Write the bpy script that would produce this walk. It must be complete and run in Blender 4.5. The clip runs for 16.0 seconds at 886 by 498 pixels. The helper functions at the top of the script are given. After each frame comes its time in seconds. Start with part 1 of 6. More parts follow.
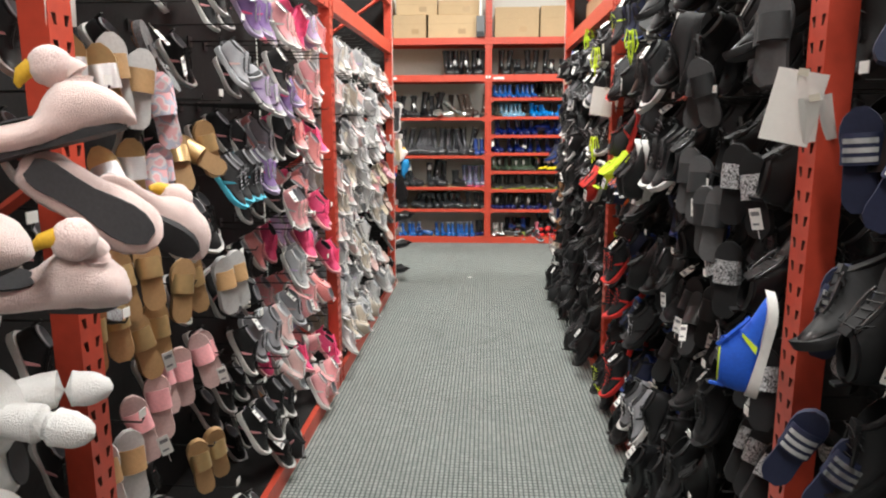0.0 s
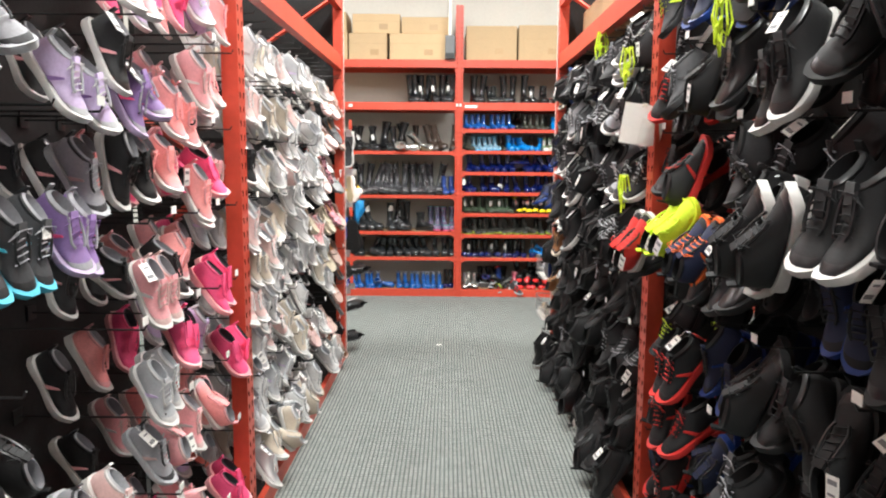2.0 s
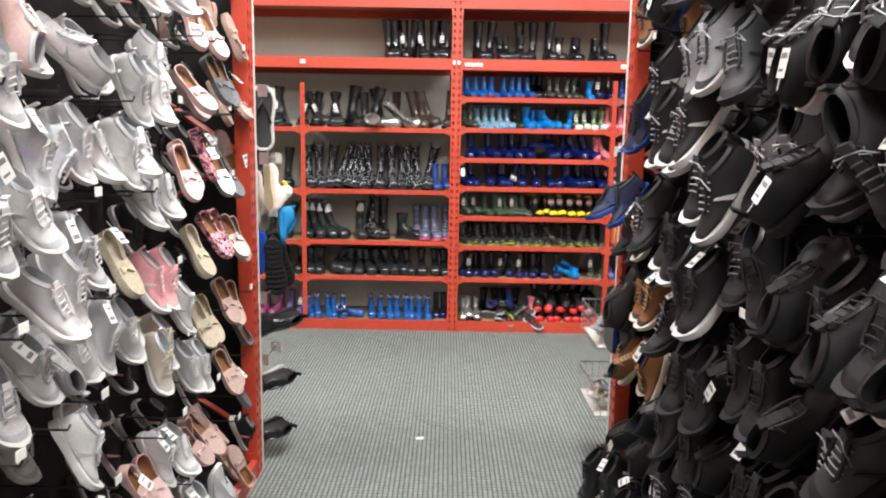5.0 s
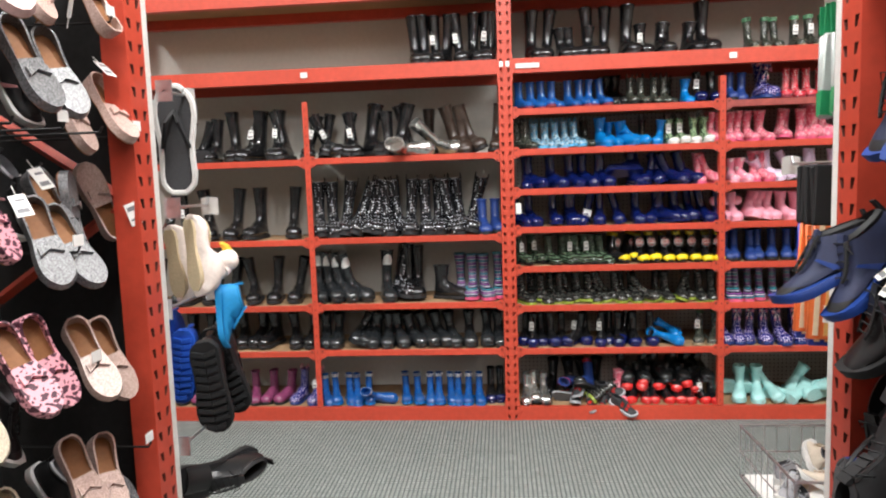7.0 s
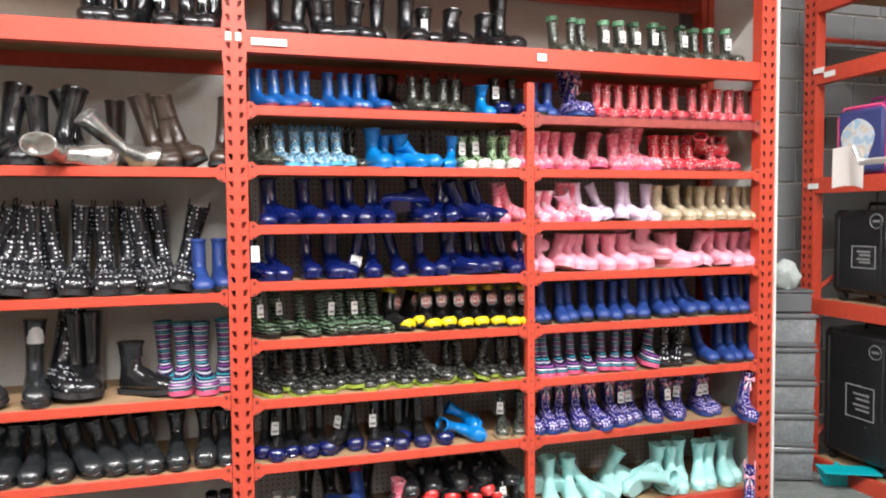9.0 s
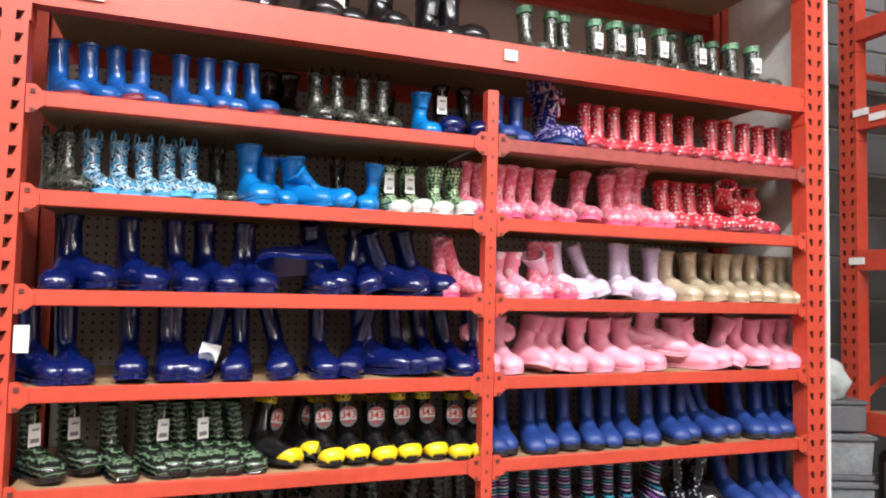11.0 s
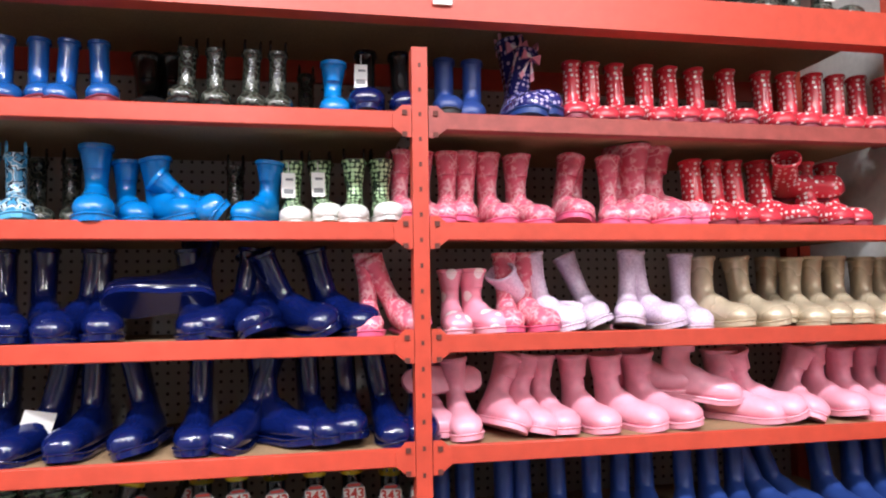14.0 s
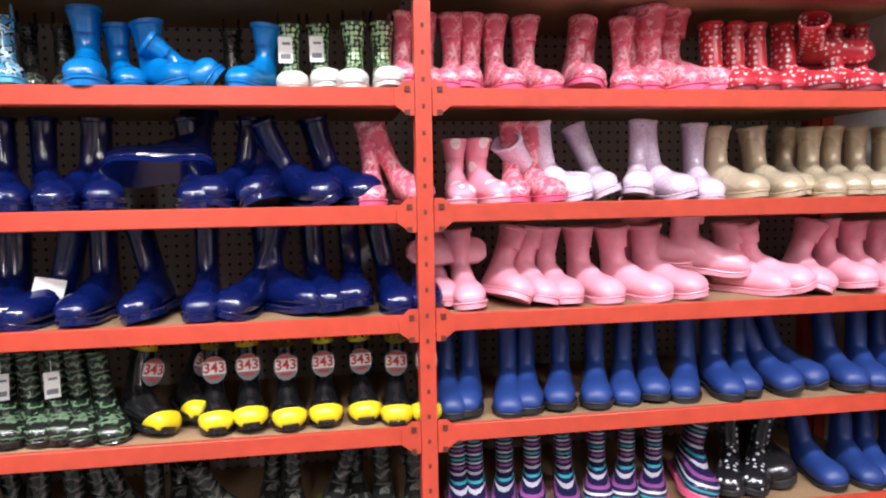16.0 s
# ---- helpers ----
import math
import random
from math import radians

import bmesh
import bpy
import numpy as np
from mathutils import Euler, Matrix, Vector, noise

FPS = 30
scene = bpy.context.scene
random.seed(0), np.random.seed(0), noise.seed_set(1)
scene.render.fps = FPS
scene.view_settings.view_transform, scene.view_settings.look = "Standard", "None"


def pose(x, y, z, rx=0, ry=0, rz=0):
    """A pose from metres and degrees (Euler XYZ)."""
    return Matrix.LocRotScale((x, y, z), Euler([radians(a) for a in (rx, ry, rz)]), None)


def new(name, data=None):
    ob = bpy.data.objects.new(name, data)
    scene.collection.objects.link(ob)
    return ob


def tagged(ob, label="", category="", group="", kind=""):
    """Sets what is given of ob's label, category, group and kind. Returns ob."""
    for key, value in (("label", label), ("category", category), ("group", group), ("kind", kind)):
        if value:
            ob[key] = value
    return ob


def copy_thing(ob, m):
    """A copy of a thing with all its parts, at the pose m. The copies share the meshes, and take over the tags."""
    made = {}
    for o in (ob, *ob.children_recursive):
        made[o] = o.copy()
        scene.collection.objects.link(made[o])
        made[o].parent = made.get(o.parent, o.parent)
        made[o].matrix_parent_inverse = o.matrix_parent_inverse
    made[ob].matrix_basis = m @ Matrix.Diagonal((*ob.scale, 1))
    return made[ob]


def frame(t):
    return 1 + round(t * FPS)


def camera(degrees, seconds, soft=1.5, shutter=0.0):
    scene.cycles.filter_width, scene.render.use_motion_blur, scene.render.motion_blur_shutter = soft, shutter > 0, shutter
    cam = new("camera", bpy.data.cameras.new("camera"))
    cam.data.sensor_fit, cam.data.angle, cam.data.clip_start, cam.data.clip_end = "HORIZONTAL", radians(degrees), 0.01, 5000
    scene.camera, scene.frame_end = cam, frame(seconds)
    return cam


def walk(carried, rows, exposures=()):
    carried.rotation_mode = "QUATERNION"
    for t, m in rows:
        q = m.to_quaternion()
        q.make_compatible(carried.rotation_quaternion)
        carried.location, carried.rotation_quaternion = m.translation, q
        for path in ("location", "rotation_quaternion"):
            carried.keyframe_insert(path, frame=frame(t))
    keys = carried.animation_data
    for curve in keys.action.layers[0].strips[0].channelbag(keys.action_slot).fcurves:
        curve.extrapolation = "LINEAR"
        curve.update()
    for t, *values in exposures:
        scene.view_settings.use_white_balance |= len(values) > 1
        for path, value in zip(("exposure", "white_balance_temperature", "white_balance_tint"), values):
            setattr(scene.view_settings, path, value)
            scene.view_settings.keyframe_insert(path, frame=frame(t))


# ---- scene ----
cam = camera(65.3, 16.0, soft=2.1)
METRES, EYE, TILT, LEAN, TURN = 7.8, 1.50, 0.0, 0.0, 3.5
ROWS = [
    (0.0, 0.0, 0.0, 0.0, -0.03, -10.35, 0.18),
    (0.5, -0.0023, 0.0323, 0.0003, -2.24, -6.72, -0.25),
    (1.0, -0.0027, 0.0718, 0.0006, -2.58, -7.6, -0.52),
    (1.5, -0.0032, 0.1155, -0.0009, -5.69, -9.77, 1.26),
    (2.0, -0.0, 0.1605, -0.0035, -3.05, -7.34, -0.42),
    (2.5, 0.0045, 0.2056, -0.0048, -5.69, -6.91, 0.2),
    (3.0, 0.0088, 0.2494, -0.0045, -8.56, -7.31, 0.72),
    (3.5, 0.0133, 0.2971, -0.0048, -6.22, -8.98, 0.38),
    (6.0, 0.0286, 0.5204, -0.0064, -2.29, -7.9, -0.4),
    (6.5, 0.0295, 0.5627, -0.0075, -1.63, -6.88, 1.81),
    (7.0, 0.0366, 0.6017, -0.0085, 1.32, -5.97, 1.91),
    (7.5, 0.0427, 0.6397, -0.0088, -3.39, -7.7, 1.05),
    (8.0, 0.042, 0.6795, -0.0087, -9.54, -7.54, 1.23),
    (8.5, 0.0492, 0.7227, -0.0153, -14.14, -3.36, 0.21),
    (9.0, 0.0539, 0.7613, -0.0159, -19.43, -2.7, 0.46),
    (9.5, 0.0611, 0.7965, -0.0171, -27.04, -3.43, 2.41),
    (10.0, 0.0742, 0.8293, -0.0168, -26.38, -0.89, -0.76),
    (12.5, 0.1608, 0.9216, -0.0137, -20.21, 5.83, 0.99),
    (13.0, 0.1715, 0.9283, -0.0106, -19.0, 5.89, 1.64),
    (13.5, 0.1803, 0.9284, -0.0095, -15.13, 4.79, 0.35),
    (14.0, 0.1847, 0.9261, -0.0112, -14.19, 4.42, 0.89),
    (14.5, 0.1859, 0.9258, -0.0125, -12.89, 2.24, 1.16),
    (15.0, 0.1866, 0.9259, -0.0138, -12.74, 0.02, 1.06),
    (15.5, 0.189, 0.9267, -0.0154, -13.11, -2.97, 1.0),
    (16.0, 0.1892, 0.9282, -0.0164, -12.66, -4.7, 0.94),
]
walk(cam, [(t, pose(0, 0, EYE, TILT, LEAN, TURN) @ pose(METRES * x, METRES * y, METRES * z, 90 + pitch, roll, yaw)) for t, x, y, z, yaw, pitch, roll in ROWS],
     exposures=[(0.0, -0.30, 6400, 6), (1.5, -0.04, 6350, 6), (3.5, -0.06, 6250, 6), (6.5, -0.34, 6300, 8), (8.0, -0.06, 6250, 8), (8.5, 0.26, 6250, 8), (10.0, 0.2, 6250, 9), (13.0, 0.0, 6050, 13), (16.0, 0.04, 6000, 13)])

# ---- light ----
world = bpy.data.worlds.new("shop_world")
scene.world = world
world.use_nodes = True
world.node_tree.nodes["Background"].inputs[0].default_value = (0.9, 0.95, 1.0, 1)
world.node_tree.nodes["Background"].inputs[1].default_value = 0.05
LAMP_POWER = 145.0
LAMP_COLOUR = (1.0, 0.965, 0.93)


# ---- materials ----
def nodes_of(name):
    m = bpy.data.materials.new(name)
    m.use_nodes = True
    return m, m.node_tree.nodes, m.node_tree.links, m.node_tree.nodes["Principled BSDF"]


def coords(nd, ln, scale=1.0):
    tc = nd.new("ShaderNodeTexCoord")
    mp = nd.new("ShaderNodeMapping")
    mp.inputs["Scale"].default_value = (scale, scale, scale) if isinstance(scale, (int, float)) else scale
    ln.new(tc.outputs["Object"], mp.inputs["Vector"])
    return mp.outputs["Vector"]


def mat(name, col, rough=0.5, metal=0.0, vary=0.12, grain=60.0, bump=0.15, stain=3.0, coat=0.0, rand=0.1, spec=0.5, depth=0.002):
    """A painted, moulded or woven surface: stains at a large scale, grain and relief at a small one."""
    m, nd, ln, bs = nodes_of(name)
    v = coords(nd, ln)
    big, fine = nd.new("ShaderNodeTexNoise"), nd.new("ShaderNodeTexNoise")
    big.inputs["Scale"].default_value, fine.inputs["Scale"].default_value = stain, grain
    big.inputs["Detail"].default_value = 4
    ln.new(v, big.inputs["Vector"]), ln.new(v, fine.inputs["Vector"])
    info = nd.new("ShaderNodeObjectInfo")
    add = nd.new("ShaderNodeMath")
    add.operation = "ADD"
    ln.new(big.outputs[0], add.inputs[0]), ln.new(fine.outputs[0], add.inputs[1])
    scale = nd.new("ShaderNodeMapRange")
    scale.inputs["From Min"].default_value, scale.inputs["From Max"].default_value = 0.6, 1.4
    scale.inputs["To Min"].default_value, scale.inputs["To Max"].default_value = 1 - vary, 1 + vary
    ln.new(add.outputs[0], scale.inputs["Value"])
    r = nd.new("ShaderNodeMapRange")
    r.inputs["To Min"].default_value, r.inputs["To Max"].default_value = 1 - rand, 1 + rand
    ln.new(info.outputs["Random"], r.inputs["Value"])
    mul = nd.new("ShaderNodeMath")
    mul.operation = "MULTIPLY"
    ln.new(scale.outputs[0], mul.inputs[0]), ln.new(r.outputs[0], mul.inputs[1])
    hsv = nd.new("ShaderNodeHueSaturation")
    hsv.inputs["Color"].default_value = (*col, 1)
    ln.new(mul.outputs[0], hsv.inputs["Value"])
    ln.new(hsv.outputs[0], bs.inputs["Base Color"])
    rr = nd.new("ShaderNodeMapRange")
    rr.inputs["To Min"].default_value, rr.inputs["To Max"].default_value = max(rough - 0.12, 0.03), min(rough + 0.12, 1)
    ln.new(big.outputs[0], rr.inputs["Value"])
    ln.new(rr.outputs[0], bs.inputs["Roughness"])
    bs.inputs["Metallic"].default_value = metal
    bs.inputs["Specular IOR Level"].default_value = spec
    bs.inputs["Coat Weight"].default_value = coat
    bs.inputs["Coat Roughness"].default_value = 0.08
    if bump:
        b = nd.new("ShaderNodeBump")
        b.inputs["Strength"].default_value, b.inputs["Distance"].default_value = bump, depth
        ln.new(fine.outputs[0], b.inputs["Height"])
        ln.new(b.outputs[0], bs.inputs["Normal"])
    return m


def pattern(name, kind, c1, c2, scale, rough=0.25, c3=None, edge=0.3, coat=0.3):
    """Printed rubber: stripes round the shaft, dots, blotches or glitter."""
    m, nd, ln, bs = nodes_of(name)
    ramp = nd.new("ShaderNodeValToRGB")
    ramp.color_ramp.interpolation = "CONSTANT" if kind != "glitter" else "LINEAR"
    if kind == "stripes":
        v = coords(nd, ln)
        sep = nd.new("ShaderNodeSeparateXYZ")
        ln.new(v, sep.inputs[0])
        mu = nd.new("ShaderNodeMath")
        mu.operation = "MULTIPLY"
        mu.inputs[1].default_value = scale
        ln.new(sep.outputs["Z"], mu.inputs[0])
        fr = nd.new("ShaderNodeMath")
        fr.operation = "FRACT"
        ln.new(mu.outputs[0], fr.inputs[0])
        ln.new(fr.outputs[0], ramp.inputs[0])
        cols = [(0, c1), (0.16, c2), (0.28, c1), (0.42, (0.50, 0.48, 0.54)), (0.50, c1), (0.64, c3 or c2), (0.74, c1), (0.90, (0.50, 0.48, 0.54))]
    elif kind == "dots":
        vo = nd.new("ShaderNodeTexVoronoi")
        vo.inputs["Scale"].default_value = scale
        vo.inputs["Randomness"].default_value = 0.35
        ln.new(coords(nd, ln), vo.inputs["Vector"])
        ln.new(vo.outputs["Distance"], ramp.inputs[0])
        cols = [(0, c2), (edge, c1)]
    elif kind == "rings":
        wv = nd.new("ShaderNodeTexWave")
        wv.bands_direction = "Z"
        wv.inputs["Scale"].default_value = scale
        wv.inputs["Distortion"].default_value, wv.inputs["Detail"].default_value, wv.inputs["Detail Scale"].default_value = 5.0, 1.5, 3.0
        ln.new(coords(nd, ln), wv.inputs["Vector"])
        ln.new(wv.outputs["Fac"], ramp.inputs[0])
        cols = [(0, c1), (0.6, c2), (0.88, c3 or c2)]
    elif kind == "blotch":
        no = nd.new("ShaderNodeTexNoise")
        no.inputs["Scale"].default_value = scale
        no.inputs["Detail"].default_value = 1.5
        ln.new(coords(nd, ln), no.inputs["Vector"])
        ln.new(no.outputs[0], ramp.inputs[0])
        cols = [(0, c1), (0.46, c3 or c2), (0.54, c2), (0.62, c1)]
    else:
        vo = nd.new("ShaderNodeTexVoronoi")
        vo.inputs["Scale"].default_value = scale
        ln.new(coords(nd, ln), vo.inputs["Vector"])
        ln.new(vo.outputs["Color"], ramp.inputs[0])
        cols = [(0, c1), (1, c2)]
    els = ramp.color_ramp.elements
    els[0].position, els[0].color = cols[0][0], (*cols[0][1], 1)
    els[1].position, els[1].color = cols[1][0], (*cols[1][1], 1)
    for p, c in cols[2:]:
        els.new(p).color = (*c, 1)
    info = nd.new("ShaderNodeObjectInfo")
    r = nd.new("ShaderNodeMapRange")
    r.inputs["To Min"].default_value, r.inputs["To Max"].default_value = 0.85, 1.15
    ln.new(info.outputs["Random"], r.inputs["Value"])
    hsv = nd.new("ShaderNodeHueSaturation")
    ln.new(ramp.outputs[0], hsv.inputs["Color"]), ln.new(r.outputs[0], hsv.inputs["Value"])
    ln.new(hsv.outputs[0], bs.inputs["Base Color"])
    bs.inputs["Roughness"].default_value = rough
    bs.inputs["Coat Weight"].default_value = coat
    bs.inputs["Coat Roughness"].default_value = 0.1
    return m


RED = mat("orange_red_rack_paint", (0.50, 0.060, 0.032), 0.38, vary=0.16, grain=35, stain=2.2, bump=0.12, rand=0.06)
DULLRED = mat("faded_red_rack_paint", (0.27, 0.052, 0.042), 0.5, vary=0.3, grain=50, stain=5, bump=0.12)
DARKHOLE = mat("rack_inside", (0.10, 0.02, 0.012), 0.7)
BOARD = mat("particle_board", (0.34, 0.215, 0.115), 0.8, vary=0.25, grain=180, stain=6, bump=0.3)
CARD = mat("brown_cardboard", (0.46, 0.33, 0.19), 0.85, vary=0.12, grain=90, stain=2, bump=0.12)
TAPE = mat("brown_packing_tape", (0.36, 0.24, 0.12), 0.3)
PLASTER = mat("off_white_wall_paint", (0.61, 0.59, 0.545), 0.8, vary=0.06, grain=40, stain=0.8, bump=0.1)
BLOCK = mat("grey_painted_block", (0.17, 0.175, 0.18), 0.8, vary=0.1, grain=50, stain=1.5, bump=0.3)
CEIL = mat("white_ceiling_paint", (0.7, 0.7, 0.68), 0.9)
BLACKPANEL = mat("black_slat_panel", (0.017, 0.016, 0.016), 0.65, vary=0.3, bump=0.2, spec=0.2)
STEEL = mat("galvanised_steel", (0.55, 0.55, 0.56), 0.35, metal=0.9)
DARKSTEEL = mat("black_wire", (0.03, 0.03, 0.03), 0.4, metal=0.6)
PAPER = mat("white_paper", (0.80, 0.79, 0.76), 0.8, vary=0.04)
INK = mat("grey_print", (0.2, 0.2, 0.21), 0.8)
GREYPRINT = mat("pale_grey_print", (0.20, 0.20, 0.205), 0.7)
PIPE = mat("white_pipe_paint", (0.7, 0.69, 0.66), 0.5)


def carpet_material():
    m, nd, ln, bs = nodes_of("grey_loop_carpet")
    v = coords(nd, ln)
    big, mid, fine = (nd.new("ShaderNodeTexNoise") for _ in range(3))
    for n, s in ((big, 1.2), (mid, 14), (fine, 320)):
        n.inputs["Scale"].default_value = s
        ln.new(v, n.inputs["Vector"])
    br = nd.new("ShaderNodeTexBrick")
    br.inputs["Scale"].default_value = 1.0
    br.offset = 0.0
    br.inputs["Brick Width"].default_value, br.inputs["Row Height"].default_value = 0.021, 0.024
    br.inputs["Mortar Size"].default_value, br.inputs["Mortar Smooth"].default_value = 0.0036, 0.5
    br.inputs["Color1"].default_value, br.inputs["Color2"].default_value = (0.29, 0.31, 0.295, 1), (0.235, 0.26, 0.245, 1)
    br.inputs["Mortar"].default_value = (0.06, 0.07, 0.066, 1)
    ln.new(v, br.inputs["Vector"])
    mix = nd.new("ShaderNodeHueSaturation")
    rng = nd.new("ShaderNodeMapRange")
    rng.inputs["To Min"].default_value, rng.inputs["To Max"].default_value = 0.72, 1.28
    sm = nd.new("ShaderNodeMath")
    sm.operation = "ADD"
    ln.new(big.outputs[0], sm.inputs[0]), ln.new(mid.outputs[0], sm.inputs[1])
    hf = nd.new("ShaderNodeMath")
    hf.operation = "MULTIPLY"
    hf.inputs[1].default_value = 0.5
    ln.new(sm.outputs[0], hf.inputs[0])
    ln.new(hf.outputs[0], rng.inputs["Value"])
    ln.new(br.outputs["Color"], mix.inputs["Color"]), ln.new(rng.outputs[0], mix.inputs["Value"])
    ln.new(mix.outputs[0], bs.inputs["Base Color"])
    bs.inputs["Roughness"].default_value = 0.95
    b = nd.new("ShaderNodeBump")
    b.inputs["Strength"].default_value, b.inputs["Distance"].default_value = 0.6, 0.004
    b.invert = True
    ln.new(br.outputs["Fac"], b.inputs["Height"])
    b2 = nd.new("ShaderNodeBump")
    b2.inputs["Strength"].default_value, b2.inputs["Distance"].default_value = 0.4, 0.002
    ln.new(fine.outputs[0], b2.inputs["Height"]), ln.new(b.outputs[0], b2.inputs["Normal"])
    ln.new(b2.outputs[0], bs.inputs["Normal"])
    return m


def pegboard_material():
    m, nd, ln, bs = nodes_of("white_pegboard")
    br = nd.new("ShaderNodeTexBrick")
    br.offset = 0
    br.inputs["Scale"].default_value = 1
    vo = nd.new("ShaderNodeTexVoronoi")
    vo.inputs["Randomness"].default_value = 0
    vo.inputs["Scale"].default_value = 40
    ln.new(coords(nd, ln, (1, 0, 1)), vo.inputs["Vector"])
    nd.remove(br)
    ramp = nd.new("ShaderNodeValToRGB")
    e = ramp.color_ramp.elements
    e[0].position, e[0].color = 0.14, (0.05, 0.045, 0.04, 1)
    e[1].position, e[1].color = 0.2, (0.42, 0.39, 0.36, 1)
    ln.new(vo.outputs["Distance"], ramp.inputs[0])
    ln.new(ramp.outputs[0], bs.inputs["Base Color"])
    bs.inputs["Roughness"].default_value = 0.6
    return m


CARPET, PEG = carpet_material(), pegboard_material()


# ---- mesh helpers ----
def mesh_of(name, bm, *materials, smooth=True):
    me = bpy.data.meshes.new(name)
    bmesh.ops.recalc_face_normals(bm, faces=bm.faces)
    bm.to_mesh(me)
    bm.free()
    for m in materials:
        me.materials.append(m)
    if smooth:
        me.shade_smooth()
        me.set_sharp_from_angle(angle=radians(42))
    return me


def part(name, bm, material, parent, label=""):
    """One mesh object under a thing or under a part."""
    ms = material if isinstance(material, (list, tuple)) else [material]
    ob = new(name, mesh_of(name, bm, *ms))
    ob.parent = parent
    return tagged(ob, label)


def share(name, me, parent, m):
    ob = new(name, me)
    ob.parent = parent
    ob.matrix_basis = m
    return ob


def block(bm, x0, x1, y0, y1, z0, z1, bevel=0.0, mi=0):
    vs = [bm.verts.new((x, y, z)) for z in (z0, z1) for y in (y0, y1) for x in (x0, x1)]
    fs = [bm.faces.new([vs[i] for i in q]) for q in ((0, 2, 3, 1), (4, 5, 7, 6), (0, 1, 5, 4), (1, 3, 7, 5), (3, 2, 6, 7), (2, 0, 4, 6))]
    for f in fs:
        f.material_index = mi
    if bevel:
        es = list({e for f in fs for e in f.edges})
        bmesh.ops.bevel(bm, geom=es, offset=bevel, segments=1, affect="EDGES")
    return vs


def boxm(*a, bevel=0.0):
    bm = bmesh.new()
    block(bm, *a, bevel=bevel)
    return bm


def prism(bm, pts, axis, a, b, mi=0):
    """A flat outline pushed along an axis; pts are the other two coordinates in order."""
    def at(p, q):
        return {"x": (q, p[0], p[1]), "y": (p[0], q, p[1]), "z": (p[0], p[1], q)}[axis]
    lo, hi = [bm.verts.new(at(p, a)) for p in pts], [bm.verts.new(at(p, b)) for p in pts]
    n = len(pts)
    fs = [bm.faces.new(lo[::-1]), bm.faces.new(hi)] + [bm.faces.new((lo[i], lo[(i + 1) % n], hi[(i + 1) % n], hi[i])) for i in range(n)]
    for f in fs:
        f.material_index = mi


def tube(bm, path, r, n=6, mi=0, close=True):
    """A round bar along a path of points."""
    rings = []
    for i, p in enumerate(path):
        p = Vector(p)
        d = Vector(path[min(i + 1, len(path) - 1)]) - Vector(path[max(i - 1, 0)])
        d.normalize()
        u = d.orthogonal() if abs(d.z) > 0.95 else d.cross(Vector((0, 0, 1)))
        u.normalize()
        w = d.cross(u)
        rr = r[i] if isinstance(r, (list, tuple)) else r
        rings.append([bm.verts.new(p + (u * math.cos(6.2832 * k / n) + w * math.sin(6.2832 * k / n)) * rr) for k in range(n)])
    for a, b in zip(rings, rings[1:]):
        for k in range(n):
            bm.faces.new((a[k], a[(k + 1) % n], b[(k + 1) % n], b[k])).material_index = mi
    if close:
        bm.faces.new(rings[0][::-1]).material_index = mi
        bm.faces.new(rings[-1]).material_index = mi


def thing(name, label, category, group="", kind=""):
    return tagged(new(name), label, category, group, kind)


def structure(name, bm, material, label, category):
    ob = new(name, mesh_of(name, bm, *(material if isinstance(material, list) else [material]), smooth=False))
    return tagged(ob, label, category, kind="structure")


# ---- the room ----
YF = 8.65          # face of the boot rack
YW = 9.22          # end wall
structure("floor", boxm(-9, 6.2, -5, YW, -0.1, 0), CARPET, "grey looped carpet with a small brick-like weave", "carpet floor")
structure("wall_north", boxm(-9, 6.2, YW, YW + 0.2, -0.1, 4.8), PLASTER, "off-white painted end wall behind the boot rack", "wall")
structure("wall_south", boxm(-9, 6.2, -5.2, -5, -0.1, 4.8), PLASTER, "plain off-white painted shop wall", "wall")
structure("wall_west", boxm(-9.2, -9, -5.2, YW + 0.2, -0.1, 4.8), PLASTER, "plain off-white painted shop wall", "wall")
structure("wall_east", boxm(6.2, 6.4, -5.2, YW + 0.2, -0.1, 4.8), PLASTER, "plain off-white painted shop wall", "wall")
structure("ceiling", boxm(-9.2, 6.4, -5.2, YW + 0.2, 4.8, 5.0), CEIL, "white painted shop ceiling", "ceiling")


def light_fixture():
    t = thing("ceiling_light", "long white fluorescent batten on the shop ceiling", "ceiling light", "fluorescent battens")
    part("housing", boxm(-0.09, 0.09, -1.2, 1.2, 0.03, 0.12, bevel=0.01), CEIL, t)
    m, nd, ln, bs = nodes_of("lit_tube")
    bs.inputs["Emission Color"].default_value = (*LAMP_COLOUR, 1)
    bs.inputs["Emission Strength"].default_value = 6
    bm = bmesh.new()
    tube(bm, [(0, -1.18, 0.012), (0, 1.18, 0.012)], 0.016, 8)
    part("tube", bm, m, t)
    for y in (-0.8, 0.8):
        bm = bmesh.new()
        tube(bm, [(0, y, 0.12), (0, y, 0.502)], 0.006, 6)
        part("hanger", bm, STEEL, t)
    return t


